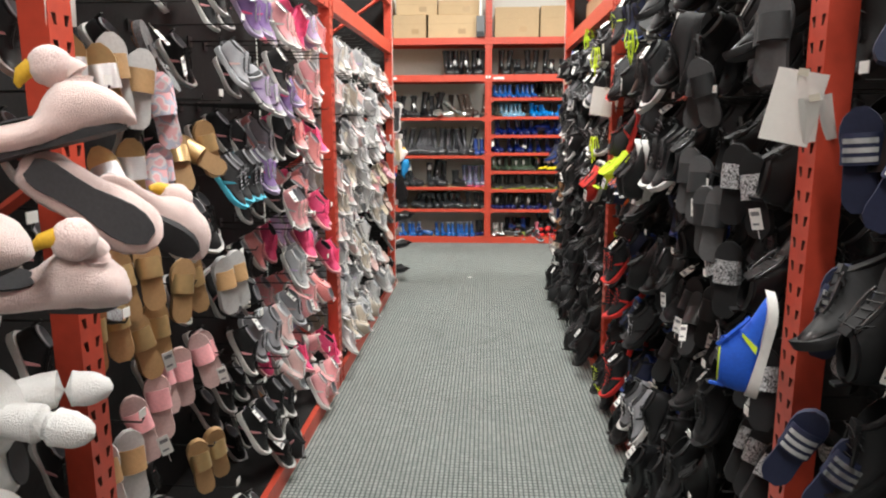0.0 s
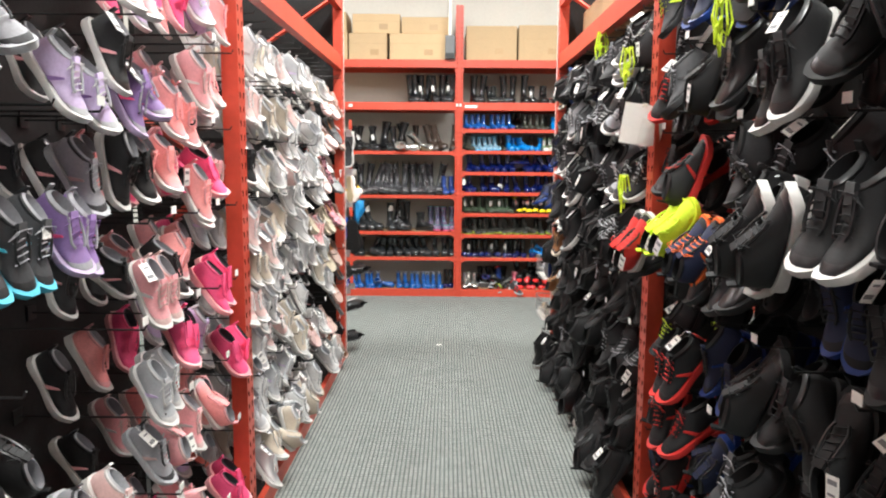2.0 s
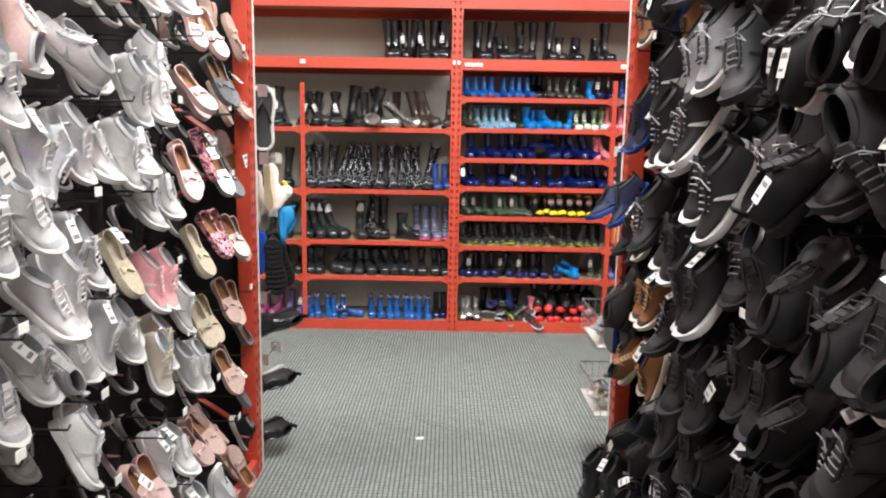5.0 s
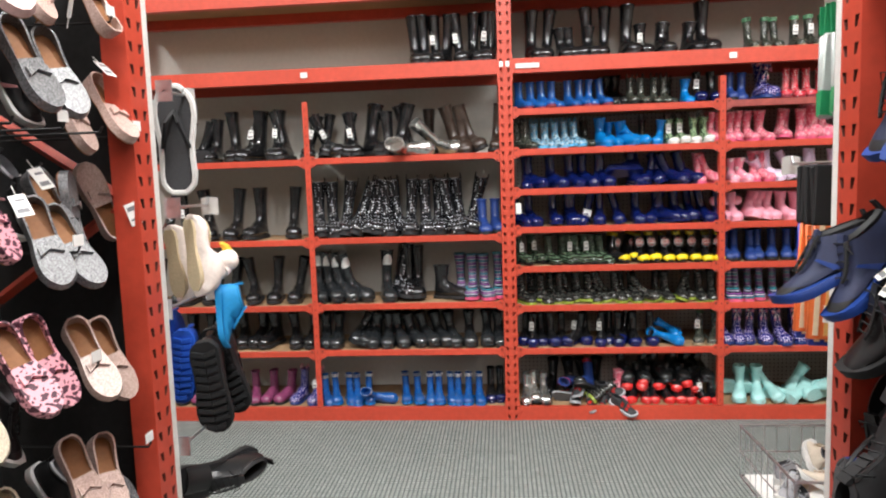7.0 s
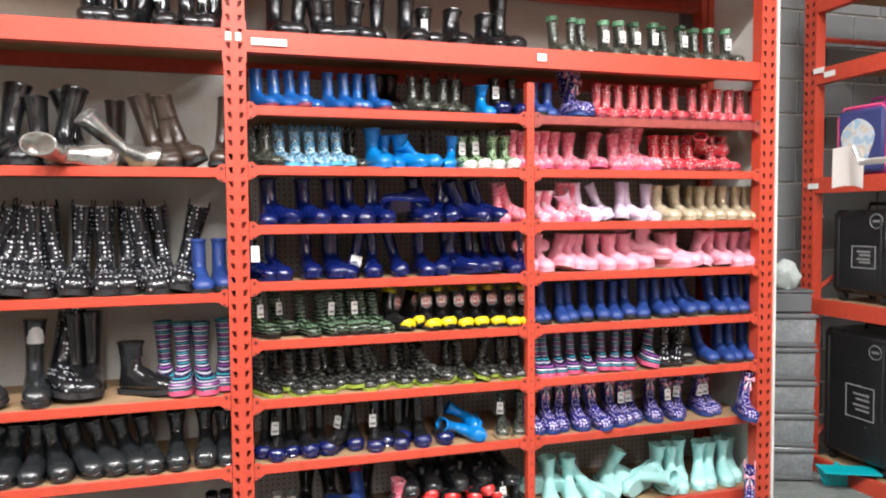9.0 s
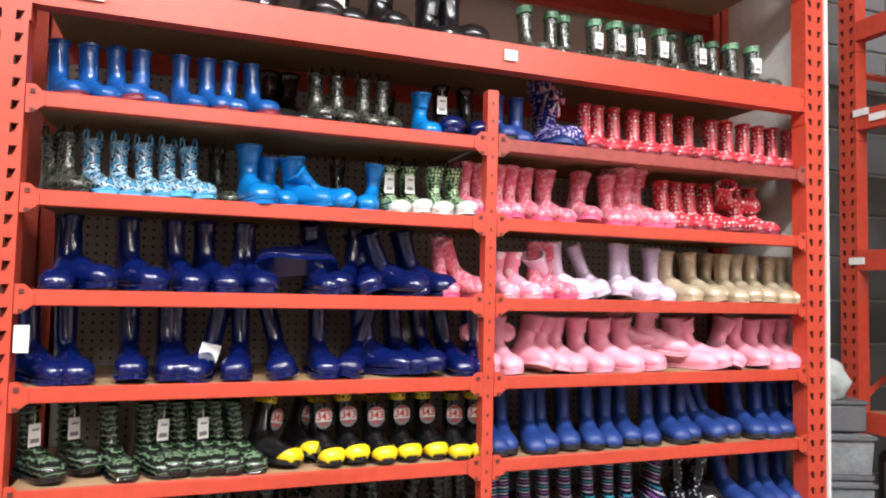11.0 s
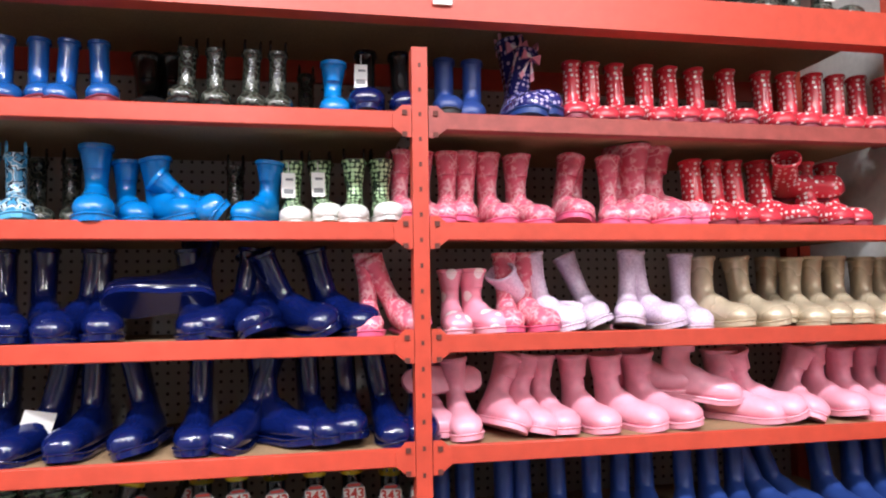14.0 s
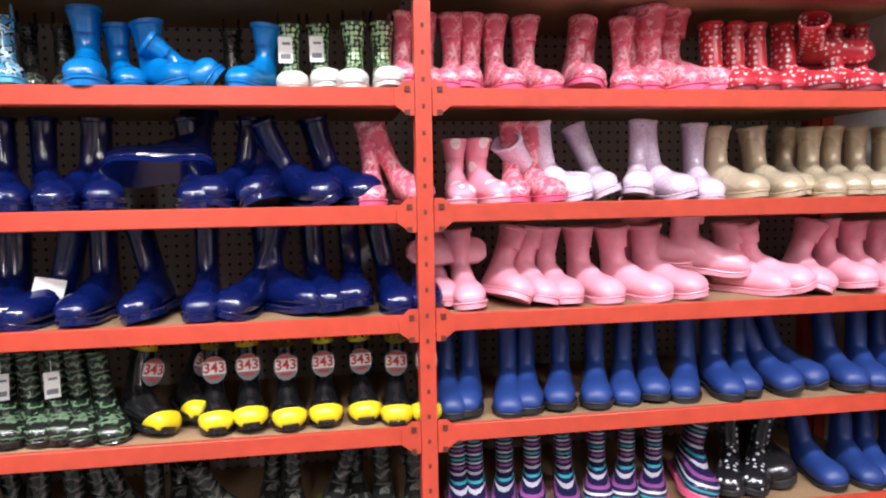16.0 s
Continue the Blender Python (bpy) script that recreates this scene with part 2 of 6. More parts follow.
LAMP_PLACES = [(-0.1, -1.8), (0.15, 1.6), (0.1, 4.4), (-1.3, 5.9), (1.3, 5.9), (3.2, 1.6), (3.6, 3.4), (-3.4, 1.6), (-3.6, 6.4)]
first = light_fixture()
for i, (lx, ly) in enumerate(LAMP_PLACES):
    if i == 0:
        first.matrix_basis = pose(lx, ly, 4.3)
    else:
        copy_thing(first, pose(lx, ly, 4.3, 0, 0, 90 if abs(lx) == 1.3 else 0))
    lamp = bpy.data.lights.new("batten_light", "AREA")
    lamp.shape, lamp.size, lamp.size_y, lamp.energy, lamp.color = "RECTANGLE", 0.18, 2.4, LAMP_POWER * (1.55 if lx == 1.3 else 1.25 if lx == -1.3 else 1.0), LAMP_COLOUR
    lo = new("batten_light", lamp)
    lo.matrix_world = pose(lx, ly, 4.27, 0, 0, 90 if abs(lx) == 1.3 else 0)


# ---- pallet racking ----
def upright_mesh(height, w=0.078, d=0.06):
    """A roll-formed post, open at the back, with two rows of slanted slots in its face. The face looks along -y, the middle at x 0."""
    bm = bmesh.new()
    n = round(height / 0.0508)
    st = height / n
    cw = w / 2
    for side in (-1, 1):
        for k in range(n):
            x0, x1 = (-cw, 0) if side < 0 else (0, cw)
            z0, z1 = k * st, (k + 1) * st
            cx = (x0 + x1) / 2
            tx, bx = cx + side * 0.003, cx - side * 0.002
            hole = [(bx - 0.0045, z0 + 0.012), (bx + 0.0045, z0 + 0.012), (tx + 0.0085, z0 + 0.034), (tx - 0.0085, z0 + 0.034)]
            out = [(x0, z0), (x1, z0), (x1, z1), (x0, z1)]
            o = [bm.verts.new((p[0], 0, p[1])) for p in out]
            h = [bm.verts.new((p[0], 0, p[1])) for p in hole]
            hb = [bm.verts.new((p[0], 0.01, p[1])) for p in hole]
            for i in range(4):
                j = (i + 1) % 4
                bm.faces.new((o[i], o[j], h[j], h[i]))
                bm.faces.new((h[i], h[j], hb[j], hb[i])).material_index = 1
    bmesh.ops.remove_doubles(bm, verts=bm.verts, dist=1e-5)
    for s in (-1, 1):
        edges = [e for e in bm.edges if all(abs(v.co.x - s * cw) < 1e-5 and abs(v.co.y) < 1e-5 for v in e.verts)]
        for step in ((0, d, 0), (-s * cw * 0.9, 0, 0)):
            res = bmesh.ops.extrude_edge_only(bm, edges=edges)["geom"]
            bmesh.ops.translate(bm, verts=[g for g in res if isinstance(g, bmesh.types.BMVert)], vec=step)
            edges = [g for g in res if isinstance(g, bmesh.types.BMEdge) and all(abs(v.co.z - w.co.z) > 1e-6 for v, w in [(g.verts[0], g.verts[1])])]
    return mesh_of("upright", bm, RED, DARKHOLE, smooth=False)


UP_BOOT, UP_AISLE = upright_mesh(3.06), upright_mesh(3.1)


def beam_bm(length, h=0.08, d=0.045):
    """A box beam with a step, and a riveted plate at each end. Along x from 0, face on y 0, bottom on z 0."""
    bm = bmesh.new()
    prism(bm, [(0, 0), (d, 0), (d, h - 0.018), (d - 0.018, h - 0.018), (d - 0.018, h), (0, h)], "x", 0.004, length - 0.004)
    for s in (0, 1):
        x = 0.0 if s == 0 else length
        a, b = (x, x + 0.004) if s == 0 else (x - 0.004, x)
        block(bm, a, b, -0.004, 0.05, -0.04, h + 0.03)
        for z in (0.0, 0.05):
            c, e = (x + 0.004, x + 0.014) if s == 0 else (x - 0.014, x - 0.004)
            block(bm, c, e, -0.0035, -0.0005, z, z + 0.012)
    return bm


def price_label(bm, x, z, w=0.05, h=0.022, y=-0.003):
    block(bm, x, x + w, y, y + 0.0015, z, z + h)


def shelf(parent, x0, x1, z_top, depth=0.45, lip=0.036, y=YF, paint=RED):
    """A steel-lipped shelf with a particle-board deck and chamfered end plates; z_top is the top of the lip."""
    w = x1 - x0
    bm = bmesh.new()
    block(bm, x0, x1, y, y + 0.012, z_top - lip, z_top, bevel=0.002)
    block(bm, x0, x1, y + 0.012, y + 0.03, z_top - lip, z_top - lip + 0.003)
    for s, x in ((1, x0), (-1, x1)):
        prism(bm, [(x, z_top + 0.012), (x + s * 0.018, z_top + 0.012), (x + s * 0.038, z_top - 0.006), (x + s * 0.038, z_top - lip + 0.002),
                   (x + s * 0.012, z_top - lip - 0.018), (x, z_top - lip - 0.018)][::s], "y", y - 0.0035, y - 0.0005)
        for z in (z_top - 0.004, z_top - lip - 0.012):
            block(bm, x + s * 0.014 - 0.005, x + s * 0.014 + 0.005, y - 0.007, y - 0.0035, z - 0.005, z + 0.005, mi=1)
    sh = part("shelf", bm, [paint, DARKHOLE], parent, "" if paint is RED else "faded dull red shelf lip")
    part("deck", boxm(x0 + 0.002, x1 - 0.002, y + 0.0125, y + depth, z_top - 0.018, z_top - 0.004), BOARD, sh, "raw particle-board deck")
    return sh


def thin_post(parent, x, z1, y=YF, w=0.032):
    bm = bmesh.new()
    block(bm, x - w / 2, x + w / 2, y - 0.002, y + 0.003, 0.085, z1)
    block(bm, x - w / 2, x - w / 2 + 0.003, y + 0.003, y + 0.035, 0.085, z1)
    z = 0.11
    while z < z1 - 0.03:
        block(bm, x - 0.003, x + 0.003, y - 0.0028, y - 0.0018, z, z + 0.009, mi=1)
        z += 0.0508
    return part("post", bm, [RED, DARKHOLE], parent)


ZR = [1.797, 1.573, 1.349, 1.133, 0.908, 0.680, 0.428]
ZL = [1.563, 1.098, 0.707, 0.430]
XU = (-2.345, 0.03, 2.398)

rack = thing("boot_rack", "orange-red steel pallet rack full of rubber boots", "rack")
for x in XU:
    share("upright", UP_BOOT, rack, pose(x, YF - 0.004, 0))
    share("upright", UP_BOOT, rack, pose(x, YF + 0.5, 0, 0, 0, 180))
for xa, xb in ((XU[0] + 0.039, XU[1] - 0.039), (XU[1] + 0.039, XU[2] - 0.039)):
    for z in (0.0, 1.993, 2.43):
        for y, r in ((YF, 0), (YF + 0.5, 180)):
            ob = part("beam", beam_bm(xb - xa), RED, rack)
            ob.matrix_basis = pose(xa if r == 0 else xb, y, z, 0, 0, r)
    for z in (0.062, 2.052, 2.489):
        part("deck", boxm(xa, xb, YF + 0.03, YF + 0.47, z, z + 0.014), BOARD, rack, "raw particle-board deck")
for z in ZR:
    shelf(rack, XU[1] + 0.041, 1.193, z)
    shelf(rack, 1.228, XU[2] - 0.041, z, paint=DULLRED if z == ZR[0] else RED)
for z in ZL:
    shelf(rack, -1.10, XU[1] - 0.041, z)
    shelf(rack, XU[0] + 0.041, -1.135, z - 0.004)
thin_post(rack, 1.2105, 1.93)
thin_post(rack, -1.1175, 1.885)
part("back_panel", boxm(XU[1] + 0.05, XU[2] - 0.05, YF + 0.455, YF + 0.461, 0.08, 1.99), PEG, rack, "white perforated pegboard back")
part("back_panel", boxm(XU[0] + 0.05, XU[1] - 0.05, YF + 0.455, YF + 0.461, 0.08, 1.99), PLASTER, rack, "plain off-white back board")
for x, z, w, h in ((0.09, 2.018, 0.13, 0.026), (0.0, 2.03, 0.02, 0.03), (0.035, 2.03, 0.02, 0.03), (1.24, 2.02, 0.04, 0.03), (-1.13, 2.02, 0.04, 0.03), (0.075, 1.21, 0.03, 0.06)):
    part("price_label", boxm(x, x + w, YF - 0.0075, YF - 0.006, z, z + h), PAPER, rack, "white paper price label")
part("end_board", boxm(XU[2] + 0.042, XU[2] + 0.054, YF - 0.01, YF + 0.52, 0.0, 2.6), PIPE, rack, "white board on the rack's end")
BOXES = [(-2.28, 0.55, 0.50, 0.30), (-1.70, 0.55, 0.5, 0.30), (-1.13, 0.40, 0.5, 0.28), (-0.70, 0.65, 0.5, 0.28), (0.10, 0.53, 0.5, 0.36), (0.65, 0.55, 0.5, 0.37), (1.22, 0.54, 0.5, 0.36), (1.78, 0.54, 0.5, 0.4)]


def carton(w, d, h):
    bm = bmesh.new()
    block(bm, -w / 2, w / 2, -d / 2, d / 2, 0, h, bevel=0.006)
    t = new("cardboard_box", mesh_of("cardboard_box", bm, CARD, smooth=False))
    tagged(t, "closed brown cardboard carton on the rack's top level", "box", "cartons on the racks")
    bm = bmesh.new()
    block(bm, -w / 2 - 0.001, w / 2 + 0.001, -0.025, 0.025, h - 0.06, h + 0.001)
    part("tape", bm, TAPE, t)
    bm = bmesh.new()
    block(bm, -w / 2 + 0.004, w / 2 - 0.004, -d / 2 - 0.001, -d / 2, h * 0.62, h * 0.62 + 0.003)
    block(bm, 0.06 * w, 0.06 * w + 0.09, -d / 2 - 0.0012, -d / 2, h * 0.2, h * 0.2 + 0.06)
    part("flap_line", bm, TAPE, t)
    return t


for x, w, d, h in BOXES:
    carton(w, d - 0.06, h).matrix_basis = pose(x + w / 2, YF + 0.27, 2.503, 0, 0, random.uniform(-2, 2))
for x, w, z, h in ((-2.25, 0.6, 2.803, 0.22), (-1.62, 0.46, 2.803, 0.2), (-1.10, 0.50, 2.783, 0.2), (-0.58, 0.52, 2.783, 0.17)):
    carton(w, 0.42, h).matrix_basis = pose(x + w / 2, YF + 0.28, z, 0, 0, random.uniform(-2, 2))


# ---- aisle racks ----
def aisle_rack(name, x, sgn, ys, depth, label):
    """sgn: the way its face looks along x."""
    r = thing(name, label, "rack")
    turn = 90 if sgn > 0 else -90
    for y in ys:
        share("upright", UP_AISLE, r, pose(x, y, 0, 0, 0, turn))
        share("upright", UP_AISLE, r, pose(x - sgn * depth, y, 0, 0, 0, turn + 180))
        for k in range(5):
            za, zb = (0.2 + 0.6 * k, 0.8 + 0.6 * k) if k % 2 == 0 else (0.8 + 0.6 * k, 0.2 + 0.6 * k)
            if max(za, zb) < 3.1:
                bm = bmesh.new()
                tube(bm, [(x - sgn * 0.05, y, za), (x - sgn * (depth - 0.05), y, zb)], 0.014, 4)
                part("brace", bm, RED, r)
    for ya, yb in zip(ys, ys[1:]):
        w = yb - ya - 0.078
        for z in (0.0, 2.095, 2.505):
            ob = part("beam", beam_bm(w, 0.095 if z else 0.08), RED, r)
            ob.matrix_basis = pose(x, ya + 0.039 if sgn > 0 else yb - 0.039, z, 0, 0, turn)
        for k in range(9):
            yy = ya + 0.1 + k * (w - 0.2) / 8
            part("board", boxm(min(x - sgn * 0.05, x - sgn * (depth - 0.05)), max(x - sgn * 0.05, x - sgn * (depth - 0.05)), yy - 0.05, yy + 0.05, 2.601, 2.62), BOARD, r, "raw timber deck board")
        a, b = sorted((x - sgn * 0.40, x - sgn * 0.42))
        part("back_panel", boxm(a, b, ya + 0.04, yb - 0.04, 0.08, 2.09), BLACKPANEL, r, "black slotted back panel")
        a, b = sorted((x - sgn * 0.03, x - sgn * (depth - 0.03)))
        part("base_board", boxm(a, b, ya + 0.045, yb - 0.045, 0.062, 0.078), BLACKPANEL, r, "black base board")
    return r


XL, XR = -0.83, 0.67
YL, YR = (-3.54, -1.09, 1.36, 3.81, 6.26), (-3.10, -0.80, 1.50, 3.83, 6.12)
rack_l = aisle_rack("shoe_rack", XL, 1, YL, 1.0, "orange-red steel rack hung with women's and girls' shoes")
rack_r = aisle_rack("shoe_rack", XR, -1, YR, 1.0, "orange-red steel rack hung with black men's and boys' shoes")

for yy in (4.1, 4.62, 5.15, 5.66):
    carton(0.62, 0.48, 0.26).matrix_basis = pose(1.08, yy + 0.2, 2.2195, 0, 0, 90)
for yy in (1.8, 2.4, 3.0, 4.0, 4.6, 5.2, 5.75):
    part("board", boxm(0.72, 1.62, yy, yy + 0.42, 2.2, 2.216), BOARD, rack_r, "raw particle-board deck")
bm = bmesh.new()
block(bm, -0.05, 0.05, 0, 0.05, 0, 0.24, bevel=0.006)
jb = tagged(new("junction_box", mesh_of("junction_box", bm, BLOCK, smooth=False)), "grey steel electrical box beside the rack's top", "electrical box")
part("dark_cover", boxm(-0.046, 0.046, -0.004, -0.0005, 0.004, 0.06), DARKSTEEL, jb)
bm = bmesh.new()
tube(bm, [(0, 0.025, 0.24), (0, 0.025, 2.2)], 0.018, 10)
part("conduit", bm, PIPE, jb, "pale conduit rising from the box")
jb.matrix_basis = pose(-0.07, YF - 0.04, 2.512)


# ---- footwear ----
def loft(bm, rings, n=12, mi=0, cap=True, power=0.85):
    """A skin through rings given as (back y, back z, front y, front z, half width)."""
    out = []
    for by, bz, fy, fz, hw in rings:
        c, a = Vector((0, (by + fy) / 2, (bz + fz) / 2)), Vector((0, (fy - by) / 2, (fz - bz) / 2))
        vs = []
        for k in range(n):
            t = 2 * math.pi * k / n
            co, si = math.cos(t), math.sin(t)
            co, si = math.copysign(abs(co) ** power, co), math.copysign(abs(si) ** power, si)
            vs.append(bm.verts.new(c + a * co + Vector((hw * si, 0, 0))))
        out.append(vs)
    for p, q in zip(out, out[1:]):
        for k in range(n):
            bm.faces.new((p[k], p[(k + 1) % n], q[(k + 1) % n], q[k])).material_index = mi
    if cap:
        bm.faces.new(out[-1]).material_index = mi
    return out


def smooth_rings(rings):
    """Slices between the given ones, on a smooth curve through them."""
    out = []
    for i in range(len(rings) - 1):
        a, b, c, d = rings[max(i - 1, 0)], rings[i], rings[i + 1], rings[min(i + 2, len(rings) - 1)]
        out.append(b)
        out.append(tuple((9 * (q + r) - p - w) / 16 for p, q, r, w in zip(a, b, c, d)))
    return out + [rings[-1]]


def foot_outline(L, grow=0.0, n=9):
    """Half widths of a sole from heel to toe, as a closed outline in x, y."""
    prof = [(0.0, 0.05), (0.02, 0.095), (0.07, 0.13), (0.15, 0.142), (0.3, 0.132), (0.45, 0.13), (0.6, 0.155), (0.74, 0.172), (0.85, 0.162), (0.93, 0.128), (0.975, 0.085), (1.0, 0.03)]
    right = [(w * L + grow, y * L + (grow if y > 0.5 else -grow) * (1 if y in (0.0, 1.0) else 0)) for y, w in prof]
    return right + [(-w, y) for w, y in reversed(right)]


def sole_slab(bm, L, z0, z1, grow=0.004, heel=0.0, rocker=0.0):
    pts = foot_outline(L, grow)
    lo, mid, hi = [], [], []
    for x, y in pts:
        s = y / L
        lift = rocker * max(0, s - 0.7) ** 2 * L * 4
        lo.append(bm.verts.new((x * 0.96, y, z0 + lift)))
        mid.append(bm.verts.new((x * 1.02, y, (z0 * 0.4 + z1 * 0.6) + lift)))
        hi.append(bm.verts.new((x * 0.97, y, z1 + lift + heel * max(0, 0.4 - s))))
    n = len(pts)
    for a, b in ((lo, mid), (mid, hi)):
        for i in range(n):
            bm.faces.new((a[i], a[(i + 1) % n], b[(i + 1) % n], b[i]))
    bm.faces.new(lo[::-1]).material_index = 1
    bm.faces.new(hi)


def boot_rings(L, h, slim=1.0):
    s = slim
    return [(0.0 * L, h, 0.43 * L * s, h * 1.0, 0.15 * L * s), (0.015 * L, h * 0.8 + 0.06 * L, 0.405 * L * s, h * 0.8 + 0.06 * L, 0.14 * L * s),
            (0.035 * L, h * 0.45 + 0.16 * L, 0.37 * L, h * 0.45 + 0.19 * L, 0.118 * L), (0.02 * L, 0.30 * L, 0.40 * L, 0.44 * L, 0.115 * L),
            (-0.005 * L, 0.17 * L, 0.52 * L, 0.39 * L, 0.135 * L), (0.02 * L, 0.06 * L, 0.63 * L, 0.33 * L, 0.148 * L), (0.30 * L, 0.05 * L, 0.77 * L, 0.305 * L, 0.166 * L),
            (0.58 * L, 0.04 * L, 0.895 * L, 0.28 * L, 0.184 * L), (0.76 * L, 0.04 * L, 0.97 * L, 0.23 * L, 0.178 * L), (0.88 * L, 0.04 * L, 1.01 * L, 0.17 * L, 0.145 * L), (0.96 * L, 0.045 * L, 1.015 * L, 0.115 * L, 0.095 * L)]


def boot(L, h, body, sole, lining=None, trim=None, cap=None, loops=None, tag=False, badge=False, slim=1.0, ribbon=False, word=("rain_boot", "")):
    """A pull-on boot with its toe along +y and its heel at the origin, standing on z 0."""
    bm = bmesh.new()
    rings = boot_rings(L, h, slim)
    loft(bm, smooth_rings(rings), 18)
    t0 = rings[0]
    inner = [(t0[0], t0[1], t0[2], t0[3], t0[4]), (t0[0] + 0.003, t0[1], t0[2] - 0.003, t0[3], t0[4] - 0.003), (t0[0] + 0.008, t0[1] - 0.3 * h, t0[2] - 0.006, t0[3] - 0.3 * h, t0[4] - 0.008)]
    loft(bm, inner, 18, mi=1)
    g = 0.0022
    loft(bm, [(t0[0] - g * q, t0[1] - e, t0[2] + g * q, t0[3] - e, t0[4] + g * q) for q, e in ((0, 0), (1, 0.0015), (1, 0.008), (0, 0.010))], 18, cap=False)
    bmesh.ops.remove_doubles(bm, verts=bm.verts, dist=1e-5)
    ob = new(word[0], mesh_of(word[0], bm, body, lining or body))
    tagged(ob, word[1], "boot", "boots on the rack")
    bm = bmesh.new()
    sole_slab(bm, L, 0, 0.07 * L, 0.004, rocker=0.06)
    pts = foot_outline(L, 0.0045)
    tube(bm, [(x, y, 0.068 * L + 0.06 * max(0, y / L - 0.7) ** 2 * L * 4) for x, y in pts + pts[:1]], 0.0022, 5)
    block(bm, -0.11 * L, 0.11 * L, 0.02 * L, 0.3 * L, -0.0005, 0.002)
    part("sole", bm, [sole, sole], ob)
    if trim:
        bm = bmesh.new()
        g = 0.0025
        loft(bm, [(t0[0] - g, t0[1] + 0.002, t0[2] + g, t0[3] + 0.002, t0[4] + g), (t0[0] - g, t0[1] - 0.1 * h, t0[2] + g, t0[3] - 0.1 * h, t0[4] + g)], 14, cap=False)
        bmesh.ops.solidify(bm, geom=bm.faces[:], thickness=0.003)
        part("trim", bm, trim, ob)
    if cap:
        bm = bmesh.new()
        g = 0.003
        loft(bm, [(a, b - g, c + g, d + g, e + g) for a, b, c, d, e in smooth_rings(rings)[-6 if not loops else -5:]], 18)
        part("toe_cap", bm, cap, ob)
    if loops:
        for s in (-1, 1):
            bm = bmesh.new()
            x = s * (t0[4] - 0.004)
            y = (t0[0] + t0[2]) / 2
            tube(bm, [(x, y - 0.014, h - 0.02), (x, y - 0.014, h + 0.014), (x, y - 0.006, h + 0.024), (x, y + 0.006, h + 0.024), (x, y + 0.014, h + 0.014), (x, y + 0.014, h - 0.02)], 0.003, 5)
            part("pull_loop", bm, loops, ob)
    if badge:
        bm = bmesh.new()
        prism(bm, [(0.025 * math.cos(a), h * 0.68 + 0.031 * math.sin(a) * (1.0 if math.sin(a) < 0 else 0.85)) for a in [6.2832 * i / 14 for i in range(14)]], "y", 0.474 * L, 0.480 * L)
        b = part("badge", bm, INK, ob, "grey and white rounded badge with red 343")
        bm = bmesh.new()
        prism(bm, [(-0.022, h * 0.77), (0.022, h * 0.77), (0.022, h * 0.61), (-0.022, h * 0.61)], "y", 0.480 * L, 0.4825 * L)
        part("badge_panel", bm, PAPER, b)
        bm = bmesh.new()
        block(bm, -0.013, 0.013, 0.480 * L, 0.483 * L, h * 0.785, h * 0.815)
        part("badge_bar", bm, BADGE_RED, b)
        bm = bmesh.new()
        block(bm, -0.012, 0.012, 0.480 * L, 0.483 * L, h * 0.56, h * 0.59)
        part("badge_bar", bm, BADGE_RED, b)
        cu = bpy.data.curves.new("number", "FONT")
        cu.body, cu.size, cu.extrude, cu.align_x, cu.align_y, cu.offset = "343", 0.029, 0.0004, "CENTER", "CENTER", 0.0006
        num = new("number", cu)
        num.parent = b
        num.matrix_basis = pose(0, 0.4875 * L, h * 0.69, 90, 0, 180)
        cu.materials.append(BADGE_RED)
    if ribbon:
        bm = bmesh.new()
        for s in (-1, 1):
            prism(bm, [(0, h * 0.86), (s * 0.10 * L, h * 0.92), (s * 0.11 * L, h * 0.80)][::s], "y", 0.40 * L, 0.43 * L)
            prism(bm, [(0, h * 0.86), (s * 0.05 * L, h * 0.58), (s * 0.09 * L, h * 0.62)][::s], "y", 0.40 * L, 0.415 * L)
        part("ribbon", bm, BM["whitepink"], ob, "pale pink ribbon bow")
    if tag:
        add_tag(ob, (0.06 * L if tag == 1 else -0.06 * L, 0.49 * L, h * 0.45), 0)
    return ob


TAG_ME = {}


def add_tag(ob, at, tilt=0):
    if "t" not in TAG_ME:
        bm = bmesh.new()
        block(bm, -0.014, 0.014, 0, 0.0012, 0, 0.052)
        block(bm, -0.010, 0.010, 0.0012, 0.0018, 0.008, 0.018, mi=1)
        block(bm, -0.010, 0.006, 0.0012, 0.0018, 0.036, 0.041, mi=1)
        block(bm, -0.0006, 0.0006, 0, 0.0012, 0.05, 0.075, mi=0)
        TAG_ME["t"] = mesh_of("price_tag", bm, PAPER, INK, smooth=False)
    share("price_tag", TAG_ME["t"], ob, pose(at[0], at[1], at[2], tilt))


